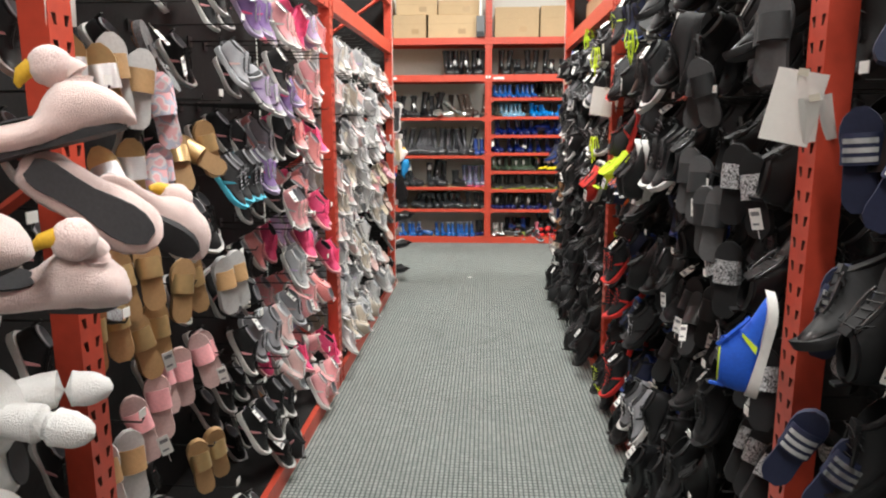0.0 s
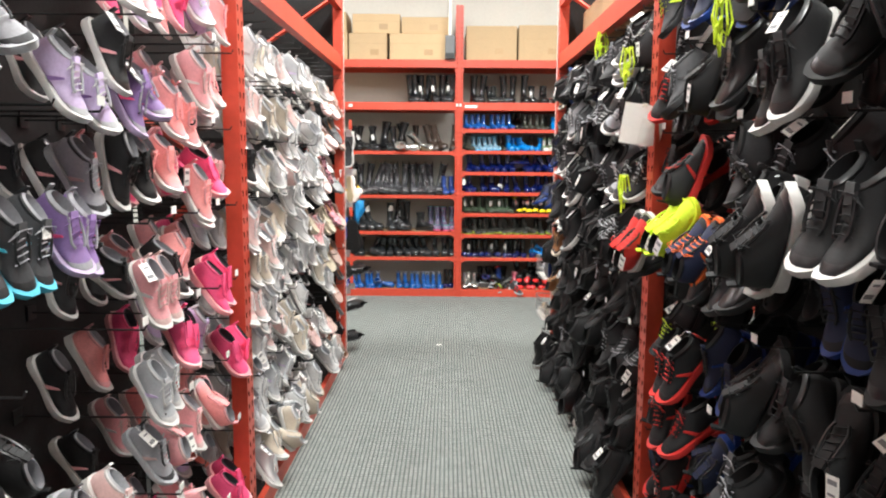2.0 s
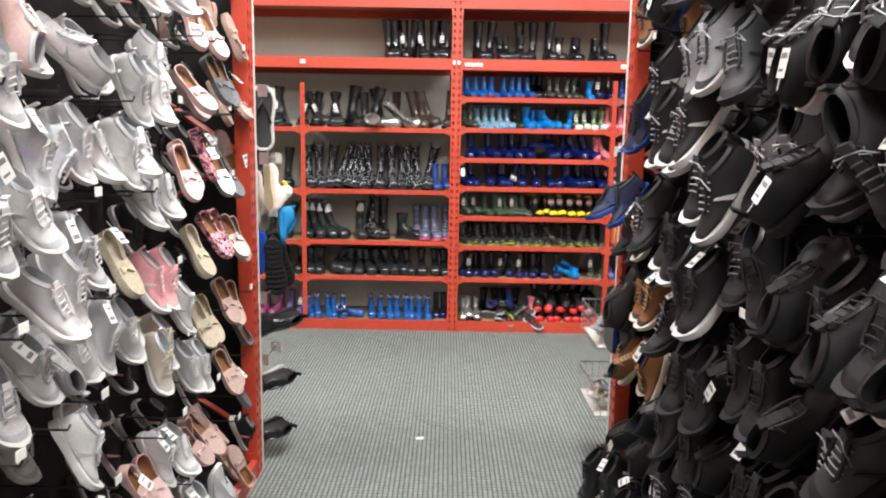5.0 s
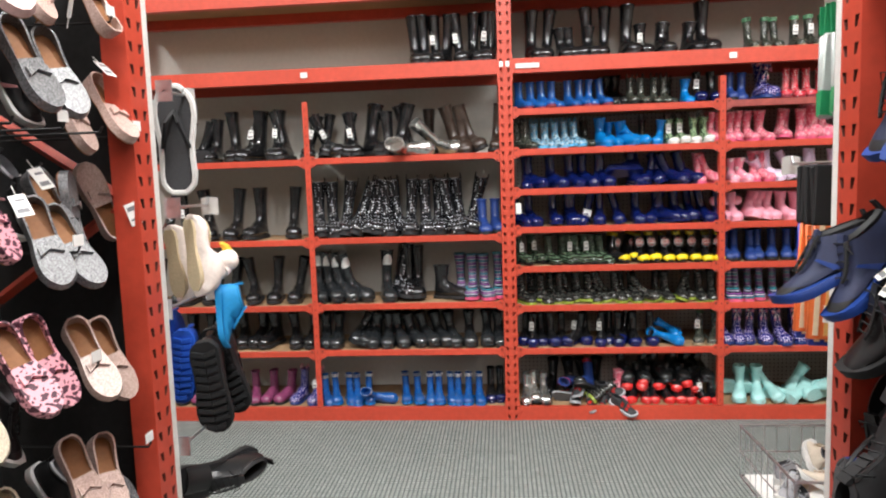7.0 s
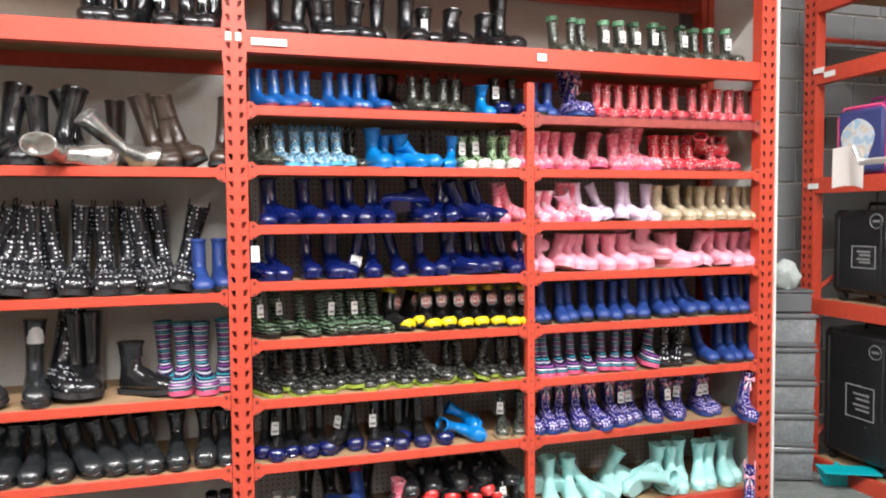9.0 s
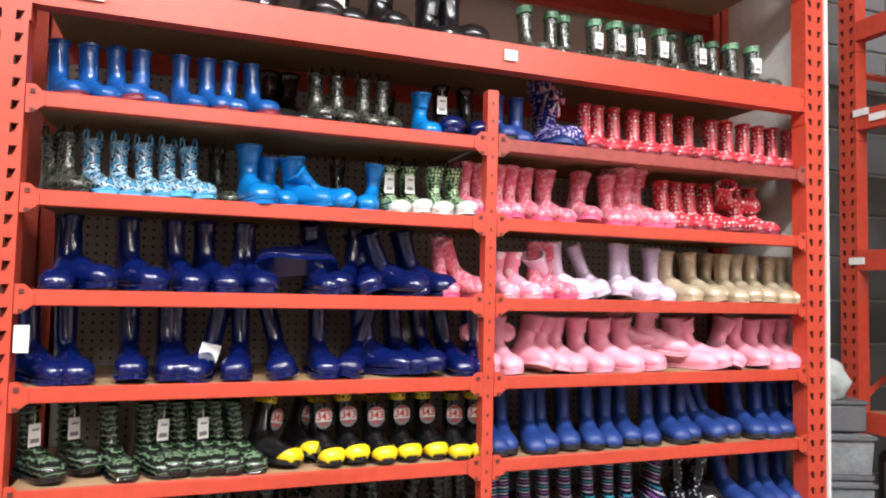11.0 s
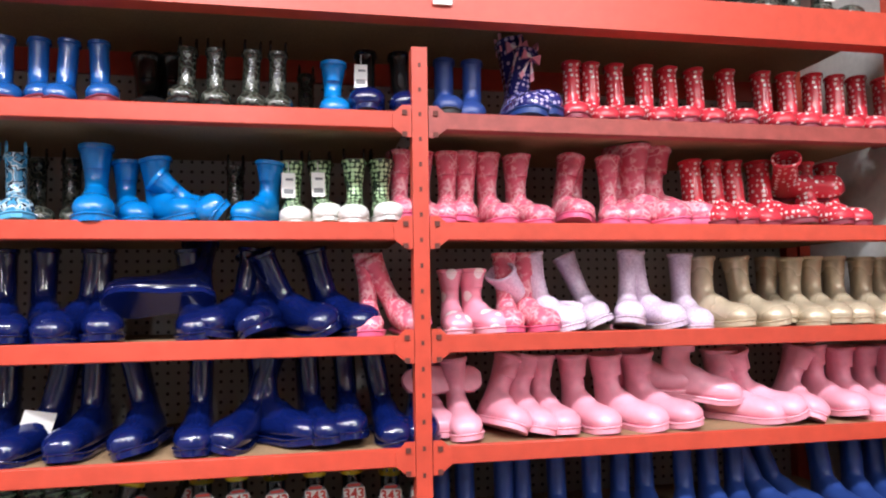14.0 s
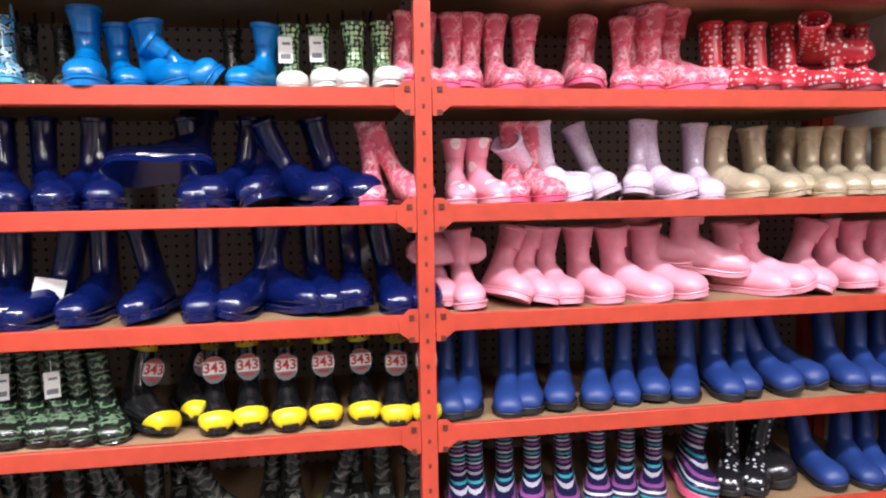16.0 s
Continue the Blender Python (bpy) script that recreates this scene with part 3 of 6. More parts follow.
LINING = mat("dark_lining", (0.03, 0.03, 0.035), 0.8)
BADGE_RED = mat("badge_red", (0.55, 0.05, 0.04), 0.4)
BOOTMAT = {
    "black": mat("black_rubber", (0.010, 0.010, 0.011), 0.2, coat=0.5),
    "brown": mat("dark_brown_rubber", (0.035, 0.022, 0.016), 0.3, coat=0.3),
    "grey": mat("charcoal_rubber", (0.018, 0.020, 0.022), 0.2, coat=0.5),
    "navy": mat("glossy_navy_rubber", (0.003, 0.008, 0.070), 0.14, coat=0.35),
    "blue": mat("blue_rubber", (0.010, 0.075, 0.28), 0.22, coat=0.4),
    "bright": mat("bright_blue_rubber", (0.006, 0.17, 0.50), 0.22, coat=0.3),
    "matte_blue": mat("soft_blue_foam", (0.018, 0.046, 0.20), 0.45),
    "pink": mat("pink_rubber", (0.86, 0.37, 0.47), 0.34, coat=0.2),
    "hotpink": mat("deep_pink_rubber", (0.75, 0.12, 0.25), 0.3, coat=0.3),
    "lilac": pattern("lilac_glitter", "glitter", (0.52, 0.38, 0.54), (0.86, 0.74, 0.86), 420, 0.25),
    "gold": mat("pale_gold_rubber", (0.56, 0.47, 0.33), 0.28, metal=0.25, coat=0.3),
    "aqua": mat("pale_aqua_rubber", (0.38, 0.68, 0.66), 0.4, coat=0.1),
    "red": mat("red_rubber", (0.62, 0.025, 0.025), 0.25, coat=0.5),
    "reddot": pattern("red_with_white_dots", "dots", (0.56, 0.035, 0.055), (0.85, 0.72, 0.70), 74, edge=0.33),
    "hearts": pattern("pink_with_hearts", "blotch", (0.68, 0.13, 0.20), (0.82, 0.42, 0.46), 62, c3=(0.74, 0.26, 0.32)),
    "whitedot": pattern("black_with_white_dots", "dots", (0.012, 0.012, 0.015), (0.66, 0.66, 0.69), 58, edge=0.26),
    "stripes": pattern("purple_and_teal_stripes", "stripes", (0.018, 0.014, 0.06), (0.24, 0.07, 0.24), 26, c3=(0.04, 0.30, 0.34)),
    "camo": pattern("dark_camouflage", "blotch", (0.015, 0.017, 0.014), (0.032, 0.038, 0.026), 70, c3=(0.085, 0.088, 0.072)),
    "darkrings": pattern("charcoal_ring_print", "rings", (0.012, 0.012, 0.012), (0.024, 0.026, 0.022), 16, c3=(0.075, 0.075, 0.065)),
    "greencamo": pattern("black_and_green_tracks", "rings", (0.010, 0.011, 0.010), (0.012, 0.035, 0.014), 22, c3=(0.13, 0.19, 0.12)),
    "bluecamo": pattern("sky_blue_camouflage", "blotch", (0.05, 0.22, 0.38), (0.015, 0.02, 0.03), 60, c3=(0.36, 0.50, 0.58)),
    "leopard": pattern("green_leopard_print", "dots", (0.03, 0.05, 0.03), (0.42, 0.60, 0.33), 105, edge=0.46),
    "floral": pattern("navy_with_small_flowers", "dots", (0.022, 0.022, 0.14), (0.48, 0.40, 0.62), 95, edge=0.36),
    "maroon": pattern("maroon_glitter", "glitter", (0.06, 0.01, 0.035), (0.36, 0.08, 0.2), 300, 0.35),
    "silver": mat("silver_foil", (0.6, 0.6, 0.58), 0.22, metal=0.9),
    "lime": mat("lime_rubber", (0.28, 0.36, 0.05), 0.4),
    "yellow": mat("yellow_rubber", (0.80, 0.62, 0.01), 0.35, coat=0.2),
    "green": mat("pale_green_rubber", (0.16, 0.36, 0.20), 0.4),
    "lightblue": mat("light_blue_rubber", (0.12, 0.45, 0.75), 0.4),
    "tan": mat("tan_outsole", (0.42, 0.34, 0.22), 0.5),
    "white": mat("white_rubber", (0.72, 0.71, 0.69), 0.5),
    "whitepink": pattern("pink_with_white_spots", "dots", (0.80, 0.3, 0.4), (0.85, 0.75, 0.75), 26, edge=0.35),
    "oxblood": mat("dark_red_outsole", (0.22, 0.03, 0.05), 0.4),
    "darksole": mat("dark_outsole", (0.02, 0.02, 0.022), 0.6),
}
BM = BOOTMAT
KINDS = {   # foot length, height, body, sole, further parts, words
    "black": (0.24, 0.27, "black", "darksole", {}, "tall glossy black rubber boot standing on the rack"),
    "black_tall": (0.26, 0.31, "black", "darksole", {}, "tall black rubber riding boot on the rack"),
    "brown_tall": (0.25, 0.29, "brown", "darksole", {}, "tall dark brown rubber boot leaning on the rack"),
    "black_mid": (0.24, 0.2, "black", "darksole", {}, "mid-height black rubber boot standing on the shelf"),
    "grey_tall": (0.26, 0.30, "grey", "grey", {"lining": "white"}, "charcoal grey rubber boot with a pale lining"),
    "grey_mid": (0.24, 0.19, "grey", "grey", {}, "dark grey rubber boot standing on the shelf"),
    "dots_tall": (0.285, 0.33, "whitedot", "darksole", {"loops": "black"}, "tall black rubber boot with white polka dots"),
    "stripe_tall": (0.24, 0.26, "stripes", "hotpink", {}, "purple rubber boot with teal and pink stripes"),
    "blue_white": (0.18, 0.165, "blue", "bright", {"trim": "white"}, "child's blue rubber boot with a white rim"),
    "maroon": (0.2, 0.18, "maroon", "darksole", {}, "maroon glitter rubber boot standing on the bottom shelf"),
    "purple_floral": (0.2, 0.19, "floral", "matte_blue", {"loops": "pink"}, "purple flowered rubber boot with pink loops"),
    "blue": (0.165, 0.165, "blue", "oxblood", {}, "child's blue rubber boot with a dark red sole"),
    "bright": (0.17, 0.145, "bright", "bright", {}, "child's bright blue rubber boot on the shelf"),
    "bluecamo": (0.16, 0.15, "bluecamo", "lightblue", {"loops": "lightblue"}, "child's sky-blue camouflage boot with pull loops"),
    "camo": (0.16, 0.16, "camo", "grey", {"loops": "black"}, "child's dark camouflage rubber boot on the shelf"),
    "camolime": (0.175, 0.165, "darkrings", "lime", {"loops": "black"}, "child's dark ring-print boot with a lime sole"),
    "tracks": (0.175, 0.165, "greencamo", "black", {}, "child's black boot with green track print"),
    "leopard": (0.16, 0.15, "leopard", "white", {"loops": "black", "cap": "white"}, "child's green leopard-print boot with white toes"),
    "hearts": (0.175, 0.175, "hearts", "hotpink", {}, "child's deep pink boot with heart print"),
    "reddot": (0.17, 0.175, "reddot", "oxblood", {}, "child's red rubber boot with white polka dots"),
    "navy": (0.205, 0.187, "navy", "navy", {}, "child's glossy navy blue rubber boot"),
    "pink": (0.185, 0.16, "pink", "pink", {}, "child's glossy pink rubber boot on the shelf"),
    "whitepink": (0.165, 0.14, "whitepink", "pink", {}, "child's pink boot with pale spots"),
    "lilac": (0.18, 0.175, "lilac", "lilac", {}, "child's lilac glitter rubber boot"),
    "gold": (0.18, 0.165, "gold", "gold", {}, "child's pale gold rubber boot on the shelf"),
    "matte_blue": (0.185, 0.17, "matte_blue", "darksole", {}, "child's soft blue foam boot on the shelf"),
    "fire": (0.175, 0.165, "black", "black", {"trim": "yellow", "cap": "yellow", "badge": True}, "child's black fire-fighter boot with yellow toe and badge"),
    "stripes": (0.18, 0.185, "stripes", "hotpink", {}, "child's purple boot with teal and pink stripes"),
    "dots": (0.18, 0.165, "whitedot", "darksole", {"loops": "white"}, "child's black boot with small white dots"),
    "navyfoot": (0.19, 0.18, "black", "navy", {"cap": "navy"}, "child's black rubber boot with a navy foot"),
    "greentop": (0.17, 0.19, "camo", "tan", {"trim": "green"}, "child's dark boot with a pale green rim and tan sole"),
    "floral": (0.18, 0.175, "floral", "matte_blue", {"loops": "pink"}, "child's navy flowered boot with pink loops"),
    "aqua": (0.21, 0.19, "aqua", "aqua", {}, "child's pale aqua rubber boot on the bottom shelf"),
    "redtoe": (0.16, 0.12, "black", "red", {"cap": "red"}, "child's black boot with a glossy red foot"),
    "comic": (0.19, 0.18, "matte_blue", "darksole", {"trim": "red", "cap": "grey"}, "child's blue, red and grey boot lying over"),
    "redshoe": (0.15, 0.08, "red", "red", {}, "child's glossy red ankle boot in a heap"),
    "greyskate": (0.2, 0.16, "silver", "grey", {}, "grey and black child's boot on the bottom shelf"),
    "silver": (0.24, 0.27, "silver", "darksole", {}, "tall shiny silver-black boot lying on the shelf"),
}
CACHE = {}


def put_boot(kind, m, tag=False):
    key = (kind, tag)
    if key in CACHE:
        return copy_thing(CACHE[key], m)
    L, h, b, s, extra, words = KINDS[kind]
    slim = 1.06 if kind in ("bright", "pink", "whitepink", "aqua", "hearts", "leopard") else 0.97 if kind in ("lilac", "gold") else 0.86 if kind == "navy" else 0.84 if L < 0.21 else 1.0
    ex = {k: (BM[v] if isinstance(v, str) else v) for k, v in extra.items()}
    ob = boot(L, h, BM[b], BM[s], tag=tag, slim=slim, ribbon=kind == "floral", word=("tall_boot" if h >= 0.19 and L > 0.22 else "rain_boot", words), **ex)
    ob.matrix_basis = m
    CACHE[key] = ob
    return ob


rng = random.Random(7)


def row(z, x0, x1, kind, n, lean=6.0, y=None, tags=0.15, turn=0.0):
    """n boots of a kind on a shelf, toes to the aisle; a few lean or lie over."""
    L = KINDS[kind][0]
    for i in range(n):
        x = x0 + (x1 - x0) * (i + 0.5) / n + rng.uniform(-0.008, 0.008)
        a = rng.gauss(0, lean) if lean else 0
        m = pose(x, (y if y else YF + 0.03) + L + rng.uniform(-0.01, 0.03), z, 0, a, 180 + turn + rng.gauss(0, 9))
        put_boot(kind, m, 1 if rng.random() < tags else False)


def lie(z, x, kind, spin, y=0.16, roll=90, tag=False):
    w = KINDS[kind][0] * 0.15
    put_boot(kind, pose(x, YF + y, z + w, 0, roll, spin), 1 if tag else False)


top = 2.067
row(top, -0.53, 0.0, "black_tall", 8, 4)
row(top, 0.12, 0.32, "black_tall", 2, 3), row(top, 0.32, 0.52, "black_mid", 3), row(top, 0.50, 0.76, "black_tall", 3, 3), row(top, 0.78, 1.1, "black_mid", 4), row(top, 1.12, 1.2, "black_tall", 1)
row(top, 1.36, 2.33, "greentop", 12, 3, tags=0.4)
zs = [z - 0.003 for z in ZR]
zl = [z - 0.003 for z in ZL]
zb = 0.077
# kind, place along the shelf, turn of the toe, lean, setback, marks (t: price tag, b: a larger boot)
SHELVED = {
    "R0": "blue 0.131; blue 0.195; blue 0.260; blue 0.315; blue 0.405; blue 0.468; blue 0.521; blue 0.588; black_mid 0.641 0 0 .12; black_mid 0.692 0 0 .12; camo 0.748; camo 0.805; camo 0.870; camo 0.926; camo 0.981 0 0 .14; bright 1.039; navyfoot 1.110 0 0 0 t; navyfoot 1.186; matte_blue 1.281; matte_blue 1.351; floral 1.444 15 -14 0 b; floral 1.510 20 8 .05 b; reddot 1.587 0; reddot 1.649 15; reddot 1.721 20; reddot 1.791 20; reddot 1.864 25; reddot 1.932 20; reddot 2.020 25; reddot 2.116 20; reddot 2.184 20; reddot 2.250 20; reddot 2.324 20; reddot 2.389 20; reddot 2.464 20",
    "R1": "camo 0.120 0 0 .05; camo 0.159; bluecamo 0.213; bluecamo 0.274; bluecamo 0.334; bluecamo 0.383; bluecamo 0.442; camo 0.441 0 0 .1; camo 0.505 0 0 .1; bright 0.575 -6 3 -.01 b; bright 0.645 12 3 .03; bright 0.720 24 4; bright 0.808 8 52; camo 0.832 0 0 .12; bright 0.885 -26 -3; leopard 0.962 4 0 .02 t; leopard 1.022 5 0 .02 t; leopard 1.086 0 0 -.01; leopard 1.146 8 0 -.01; hearts 1.185 5; hearts 1.232 5; hearts 1.280 -5; hearts 1.328 0 -4; hearts 1.392 15; hearts 1.474 30; hearts 1.569 25 -14; hearts 1.626 10 0 .06; hearts 1.678 5; hearts 1.782 45 0 0 b; hearts 1.723 20 -6 .04 b; hearts 1.836 70 -10 .02 b; reddot 1.924 35; reddot 1.979 35; reddot 2.041 40; reddot 2.119 55 -5; reddot 2.233 35; reddot 2.299 35",
    "R2": "navy 0.133 -35 -4; navy 0.187 10; navy 0.319 10; navy 0.416 0; navy 0.494 10; navy 0.538 -35 -3; navy 0.589 0; navy 0.763 0 4; navy 0.831 -30 -4; navy 0.911 -25 24; navy 0.995 30 26; navy 1.072 32 12; hearts 1.110 -5 2; hearts 1.204 15 28; whitepink 1.300 10; whitepink 1.361 28; hearts 1.423 5; hearts 1.482 25; lilac 1.545 38 10; lilac 1.556 60 50 .05; lilac 1.646 10 24; lilac 1.705 0 -6; lilac 1.786 28 12; lilac 1.877 22 2; gold 1.957 48 2; gold 2.062 42 6; gold 2.127 20 -4 .05; gold 2.177 28; gold 2.236 28; gold 2.306 28; gold 2.378 28; gold 2.439 28; gold 2.501 28",
    "R3": "navy 0.103; navy 0.172 -10; navy 0.293 -25; navy 0.417 -10; navy 0.398 -10; navy 0.462 -38 -10; navy 0.551 -32 2; navy 0.672 -22 14; navy 0.764 -12; navy 0.852 -22 -14; navy 0.938 38 2; navy 1.005 12; navy 1.075 0 4; navy 1.154 5 10; navy 1.217; pink 1.260 0 0 .04; pink 1.317 -5 8; pink 1.402 20 -26; pink 1.459 20 -14; pink 1.519 12; pink 1.610 20 4; pink 1.714 38 8; pink 1.795 42 8; pink 1.998 45 4; pink 2.077 50 20; pink 2.149 30 -24; pink 2.253 28 4; pink 2.321 28 4; pink 2.390 28; pink 2.452 28",
    "R4": "tracks 0.114 0 0 0 t; tracks 0.190 0 0 .05 t; tracks 0.289; tracks 0.357; tracks 0.390 0 0 0 t; tracks 0.436 0 3; tracks 0.487 0 0 0 t; tracks 0.534 0 4; tracks 0.576 0 6; fire 0.646 30 -16; fire 0.718 10 -22 .05; fire 0.782; fire 0.855; fire 0.926; fire 1.004 0 0 .01; fire 1.080 0 0 .02; fire 1.152; fire 1.222; matte_blue 1.256; matte_blue 1.322; matte_blue 1.404; matte_blue 1.464 10; matte_blue 1.540 5; matte_blue 1.619 5; matte_blue 1.692 5 0 .02; matte_blue 1.753 5 0 .02; matte_blue 1.854 5; matte_blue 1.925 20; matte_blue 1.996 20; matte_blue 2.076 30 22; matte_blue 2.157 45 20 .04; matte_blue 2.240 25 6; matte_blue 2.316 22; matte_blue 2.386 22; matte_blue 2.464 22",
    "R5": "camolime 0.121; camolime 0.180 5 -8 .04; camolime 0.236; camolime 0.288 0 0 .03; camolime 0.390 5 5 .05; camolime 0.510; camolime 0.565 8 10 .03; camolime 0.700 0 0 .05; camolime 0.885 0 -6 .04; camolime 1.062 0 0 .05; camolime 0.338; camolime 0.444 5; camolime 0.660; camolime 0.752; camolime 0.618 20 20 .06; camolime 0.834 30 30; camolime 0.934; camolime 1.008 0 -20; camolime 1.121; camolime 1.194; stripes 1.284; stripes 1.328; stripes 1.398; stripes 1.463; stripes 1.535; stripes 1.616; stripes 1.688; stripes 1.757; stripes 1.865 20 -14 0 b; dots 1.958; dots 2.016 0 -8; black_mid 2.090 20 10 .03; matte_blue 2.195 30 10; matte_blue 2.279 25; matte_blue 2.349 25; matte_blue 2.428 25",
    "R6": "navyfoot 0.120 0 0 .05; navyfoot 0.215 5 0 .05; navyfoot 0.330 0 0 .04; navyfoot 0.475 0 6 .04; navyfoot 0.610 0 0 .06; navyfoot 0.700 0 -5 .05; navyfoot 0.164 0 0 0 t; navyfoot 0.272 10 4; navyfoot 0.395 -30 -10 0 t; navyfoot 0.560 0 0 0 t; navyfoot 0.650; navyfoot 0.751 10; navyfoot 0.856 15; greentop 1.117 0 0 0 t; greentop 1.205 ",
    "L0": "black -1.150 0 -18 0 t; black -1.060 0 -12 .05; black -0.985 10 26 0 t; black -0.915 0 -10; black -0.850 0 8 0 t; black -0.770 20 -12 0 b; black -0.690 -30 4; black -0.600 15 -10 0 b; black_tall -0.520 0 14 .06 t; brown_tall -0.432 0 0 .16; brown_tall -0.245 10 14; brown_tall -0.200 5 8; brown_tall -0.130 10 22; brown_tall -0.042 0 -5",
    "L1": "dots_tall -1.100; dots_tall -1.018; dots_tall -0.947 0 -8; dots_tall -0.893 0 -24; dots_tall -0.828 0 -18; dots_tall -0.756 0 -10; dots_tall -0.691; dots_tall -0.610 10 8 .04; dots_tall -0.549 0 -4; dots_tall -0.458; dots_tall -0.381 0 0 .03; dots_tall -0.295 10 8; dots_tall -0.250 0 6 .04; dots_tall -0.199 0 -14; matte_blue -0.109 10 0 0 b; matte_blue -0.040 10 0 0 b",
    "L2": "grey_tall -1.121 0 2; grey_tall -1.031 12 6; grey_tall -0.950 18 14; grey_tall -0.871 25 18; grey_tall -0.704 5; dots_tall -0.635 15 -14; black_tall -0.570 0 0 .03; black_tall -0.508 0 0 .03; black_mid -0.314 55; stripe_tall -0.258 0 0 .06; stripe_tall -0.181; stripe_tall -0.103 12; stripe_tall -0.038 0 0 .04",
    "L3": "grey_mid -1.093 -10; grey_mid -1.021 -10; grey_mid -0.932 -10 -34; grey_mid -0.860 -10 -30; grey_mid -0.787 -10 -5; grey_mid -0.705 -5; grey_mid -0.621 10 8; grey_mid -0.546 15 12; grey_mid -0.455 15 16; grey_mid -0.374 15 12; grey_mid -0.302 12 8; grey_mid -0.215; grey_mid -0.111; grey_mid -0.037 5",
    "base": "blue_white -1.105; blue_white -1.040; blue_white -0.960; blue_white -0.904; blue_white -0.843 0 -5; blue_white -0.752 60 60; blue_white -0.609 0 0 .02; blue_white -0.539; blue_white -0.462; blue_white -0.409; blue_white -0.339; blue_white -0.290; blue_white -0.227; blue_white -0.172; navyfoot -0.099 0 0 .06; navyfoot -0.038 0 0 .06; greyskate 0.120; greyskate 0.164 10; greyskate 0.218 5; aqua 1.358; aqua 1.459 5; aqua 1.588 20 40; aqua 1.665 10 -30 .06; aqua 1.949 25 -4; aqua 2.029 20; aqua 2.100 0 0 .06; aqua 2.174; aqua 2.230; aqua 2.328 10; aqua 2.394 10 0 .04",
}


def shelve(z, text, eye=(1.03, 1.4)):
    for item in text.split(";"):
        f = item.split()
        kind, x = f[0], float(f[1])
        turn, lean, back = ([float(q) for q in f[2:] if q not in "tb"] + [0.0, 0.0, 0.0])[:3]
        L = KINDS[kind][0]
        turn += 14 if kind == "pink" else 0
        grow = 1.18 if "b" in f[2:] else 1.0
        if x > 1.25:
            x = 1.25 + (x - 1.25) * 0.962
        turn -= math.degrees(math.atan2(x - eye[0], eye[1]))
        a = radians(turn)
        cy = YF + 0.02 + 0.5 * L * grow + back
        m = pose(x - 0.5 * L * math.sin(a), cy + 0.5 * L * math.cos(a), z + abs(math.sin(radians(lean))) * 0.13 * L, rng.gauss(0, 1.5), lean + rng.gauss(0, 1.2), 180 + turn + rng.gauss(0, 3))
        put_boot(kind, m @ Matrix.Diagonal((grow, grow, grow, 1)) if grow != 1.0 else m, 1 if "t" in f[2:] else False)


for i in range(7):
    shelve(zs[i], SHELVED["R%d" % i], (1.03, 1.4) if i < 6 else (0.03, 3.3))
for i in range(4):
    shelve(zl[i], SHELVED["L%d" % i], (0.03, 3.3))
shelve(zb, SHELVED["base"], (0.03, 3.3))
lie(zs[1] + 0.08, 2.14, "reddot", 240, 0.22, 70)
put_boot("navy", Matrix(((0.0, -0.98, 0.12, 0.80), (0.80, 0.0, 0.60, YF + 0.10), (-0.60, -0.18, 0.79, zs[2] + 0.075), (0, 0, 0, 1))))
lie(zs[3] + 0.09, 1.36, "whitepink", 90, 0.15, 100)
put_boot("pink", pose(1.80, YF + 0.19, zs[3] + 0.06, -6, 10, 240)), put_boot("pink", pose(1.70, YF + 0.22, zs[3] + 0.07, 0, 20, 250))
lie(zs[6], 0.95, "bright", 200, 0.16, 70), lie(zs[6] + 0.02, 1.02, "bright", 170, 0.2, 60)
row(zs[6], 1.24, 2.26, "floral", 13, 6, tags=0.4, turn=-10)
put_boot("floral", pose(2.33, YF + 0.10, zs[6], 0, -10, 158))
lie(zb, 1.62, "aqua", 35, 0.0, 80), lie(zb + 0.05, 1.75, "aqua", 300, 0.1, 80), lie(zb, 0.50, "camolime", 20, 0.02, 60)
put_boot("comic", pose(0.36, YF + 0.24, zb + 0.10, -35, 75, 215)), put_boot("comic", pose(0.52, YF + 0.16, zb + 0.05, 25, 20, 150)), put_boot("hearts", pose(0.64, YF + 0.20, zb, 0, -6, 190))
for i in range(10):
    put_boot("redtoe", pose(0.72 + 0.052 * i + rng.uniform(-0.008, 0.008), YF + 0.185 + rng.uniform(0, 0.02), zb, 0, rng.gauss(0, 6), 180 + rng.gauss(0, 14)), 1 if i == 8 else False)
    put_boot("redtoe", pose(0.70 + 0.054 * i + rng.uniform(-0.008, 0.008), YF + 0.25 + rng.uniform(0, 0.03), zb + 0.075, rng.gauss(-8, 6), rng.gauss(0, 12), 180 + rng.gauss(0, 20)))
for i in range(6):
    put_boot("grey_mid", pose(0.72 + 0.085 * i, YF + 0.36, zb + 0.10, 0, rng.gauss(0, 8), 180 + rng.gauss(0, 14)))
for i in range(4):
    put_boot("black_mid", pose(0.30 + 0.09 * i, YF + 0.40, zb, 0, rng.gauss(0, 6), 180 + rng.gauss(0, 14)))
lie(zb + 0.02, 1.88, "aqua", 120, 0.12, 85), lie(zb + 0.02, 1.45, "aqua", 80, 0.16, 70)
put_boot("floral", pose(2.30, YF - 0.03, 0.001, 0, 0, 140))
lie(zl[0], -0.62, "silver", 268, 0.07, 85)
put_boot("silver", pose(-0.36, YF + 0.25, zl[0] + 0.02, 0, 50, 215))
bm = bmesh.new()
block(bm, -0.028, 0.028, 0, 0.001, 0, 0.06)
cardob = tagged(new("price_card", mesh_of("price_card", bm, PAPER, smooth=False)), "white price card leaning among the navy boots", "card")
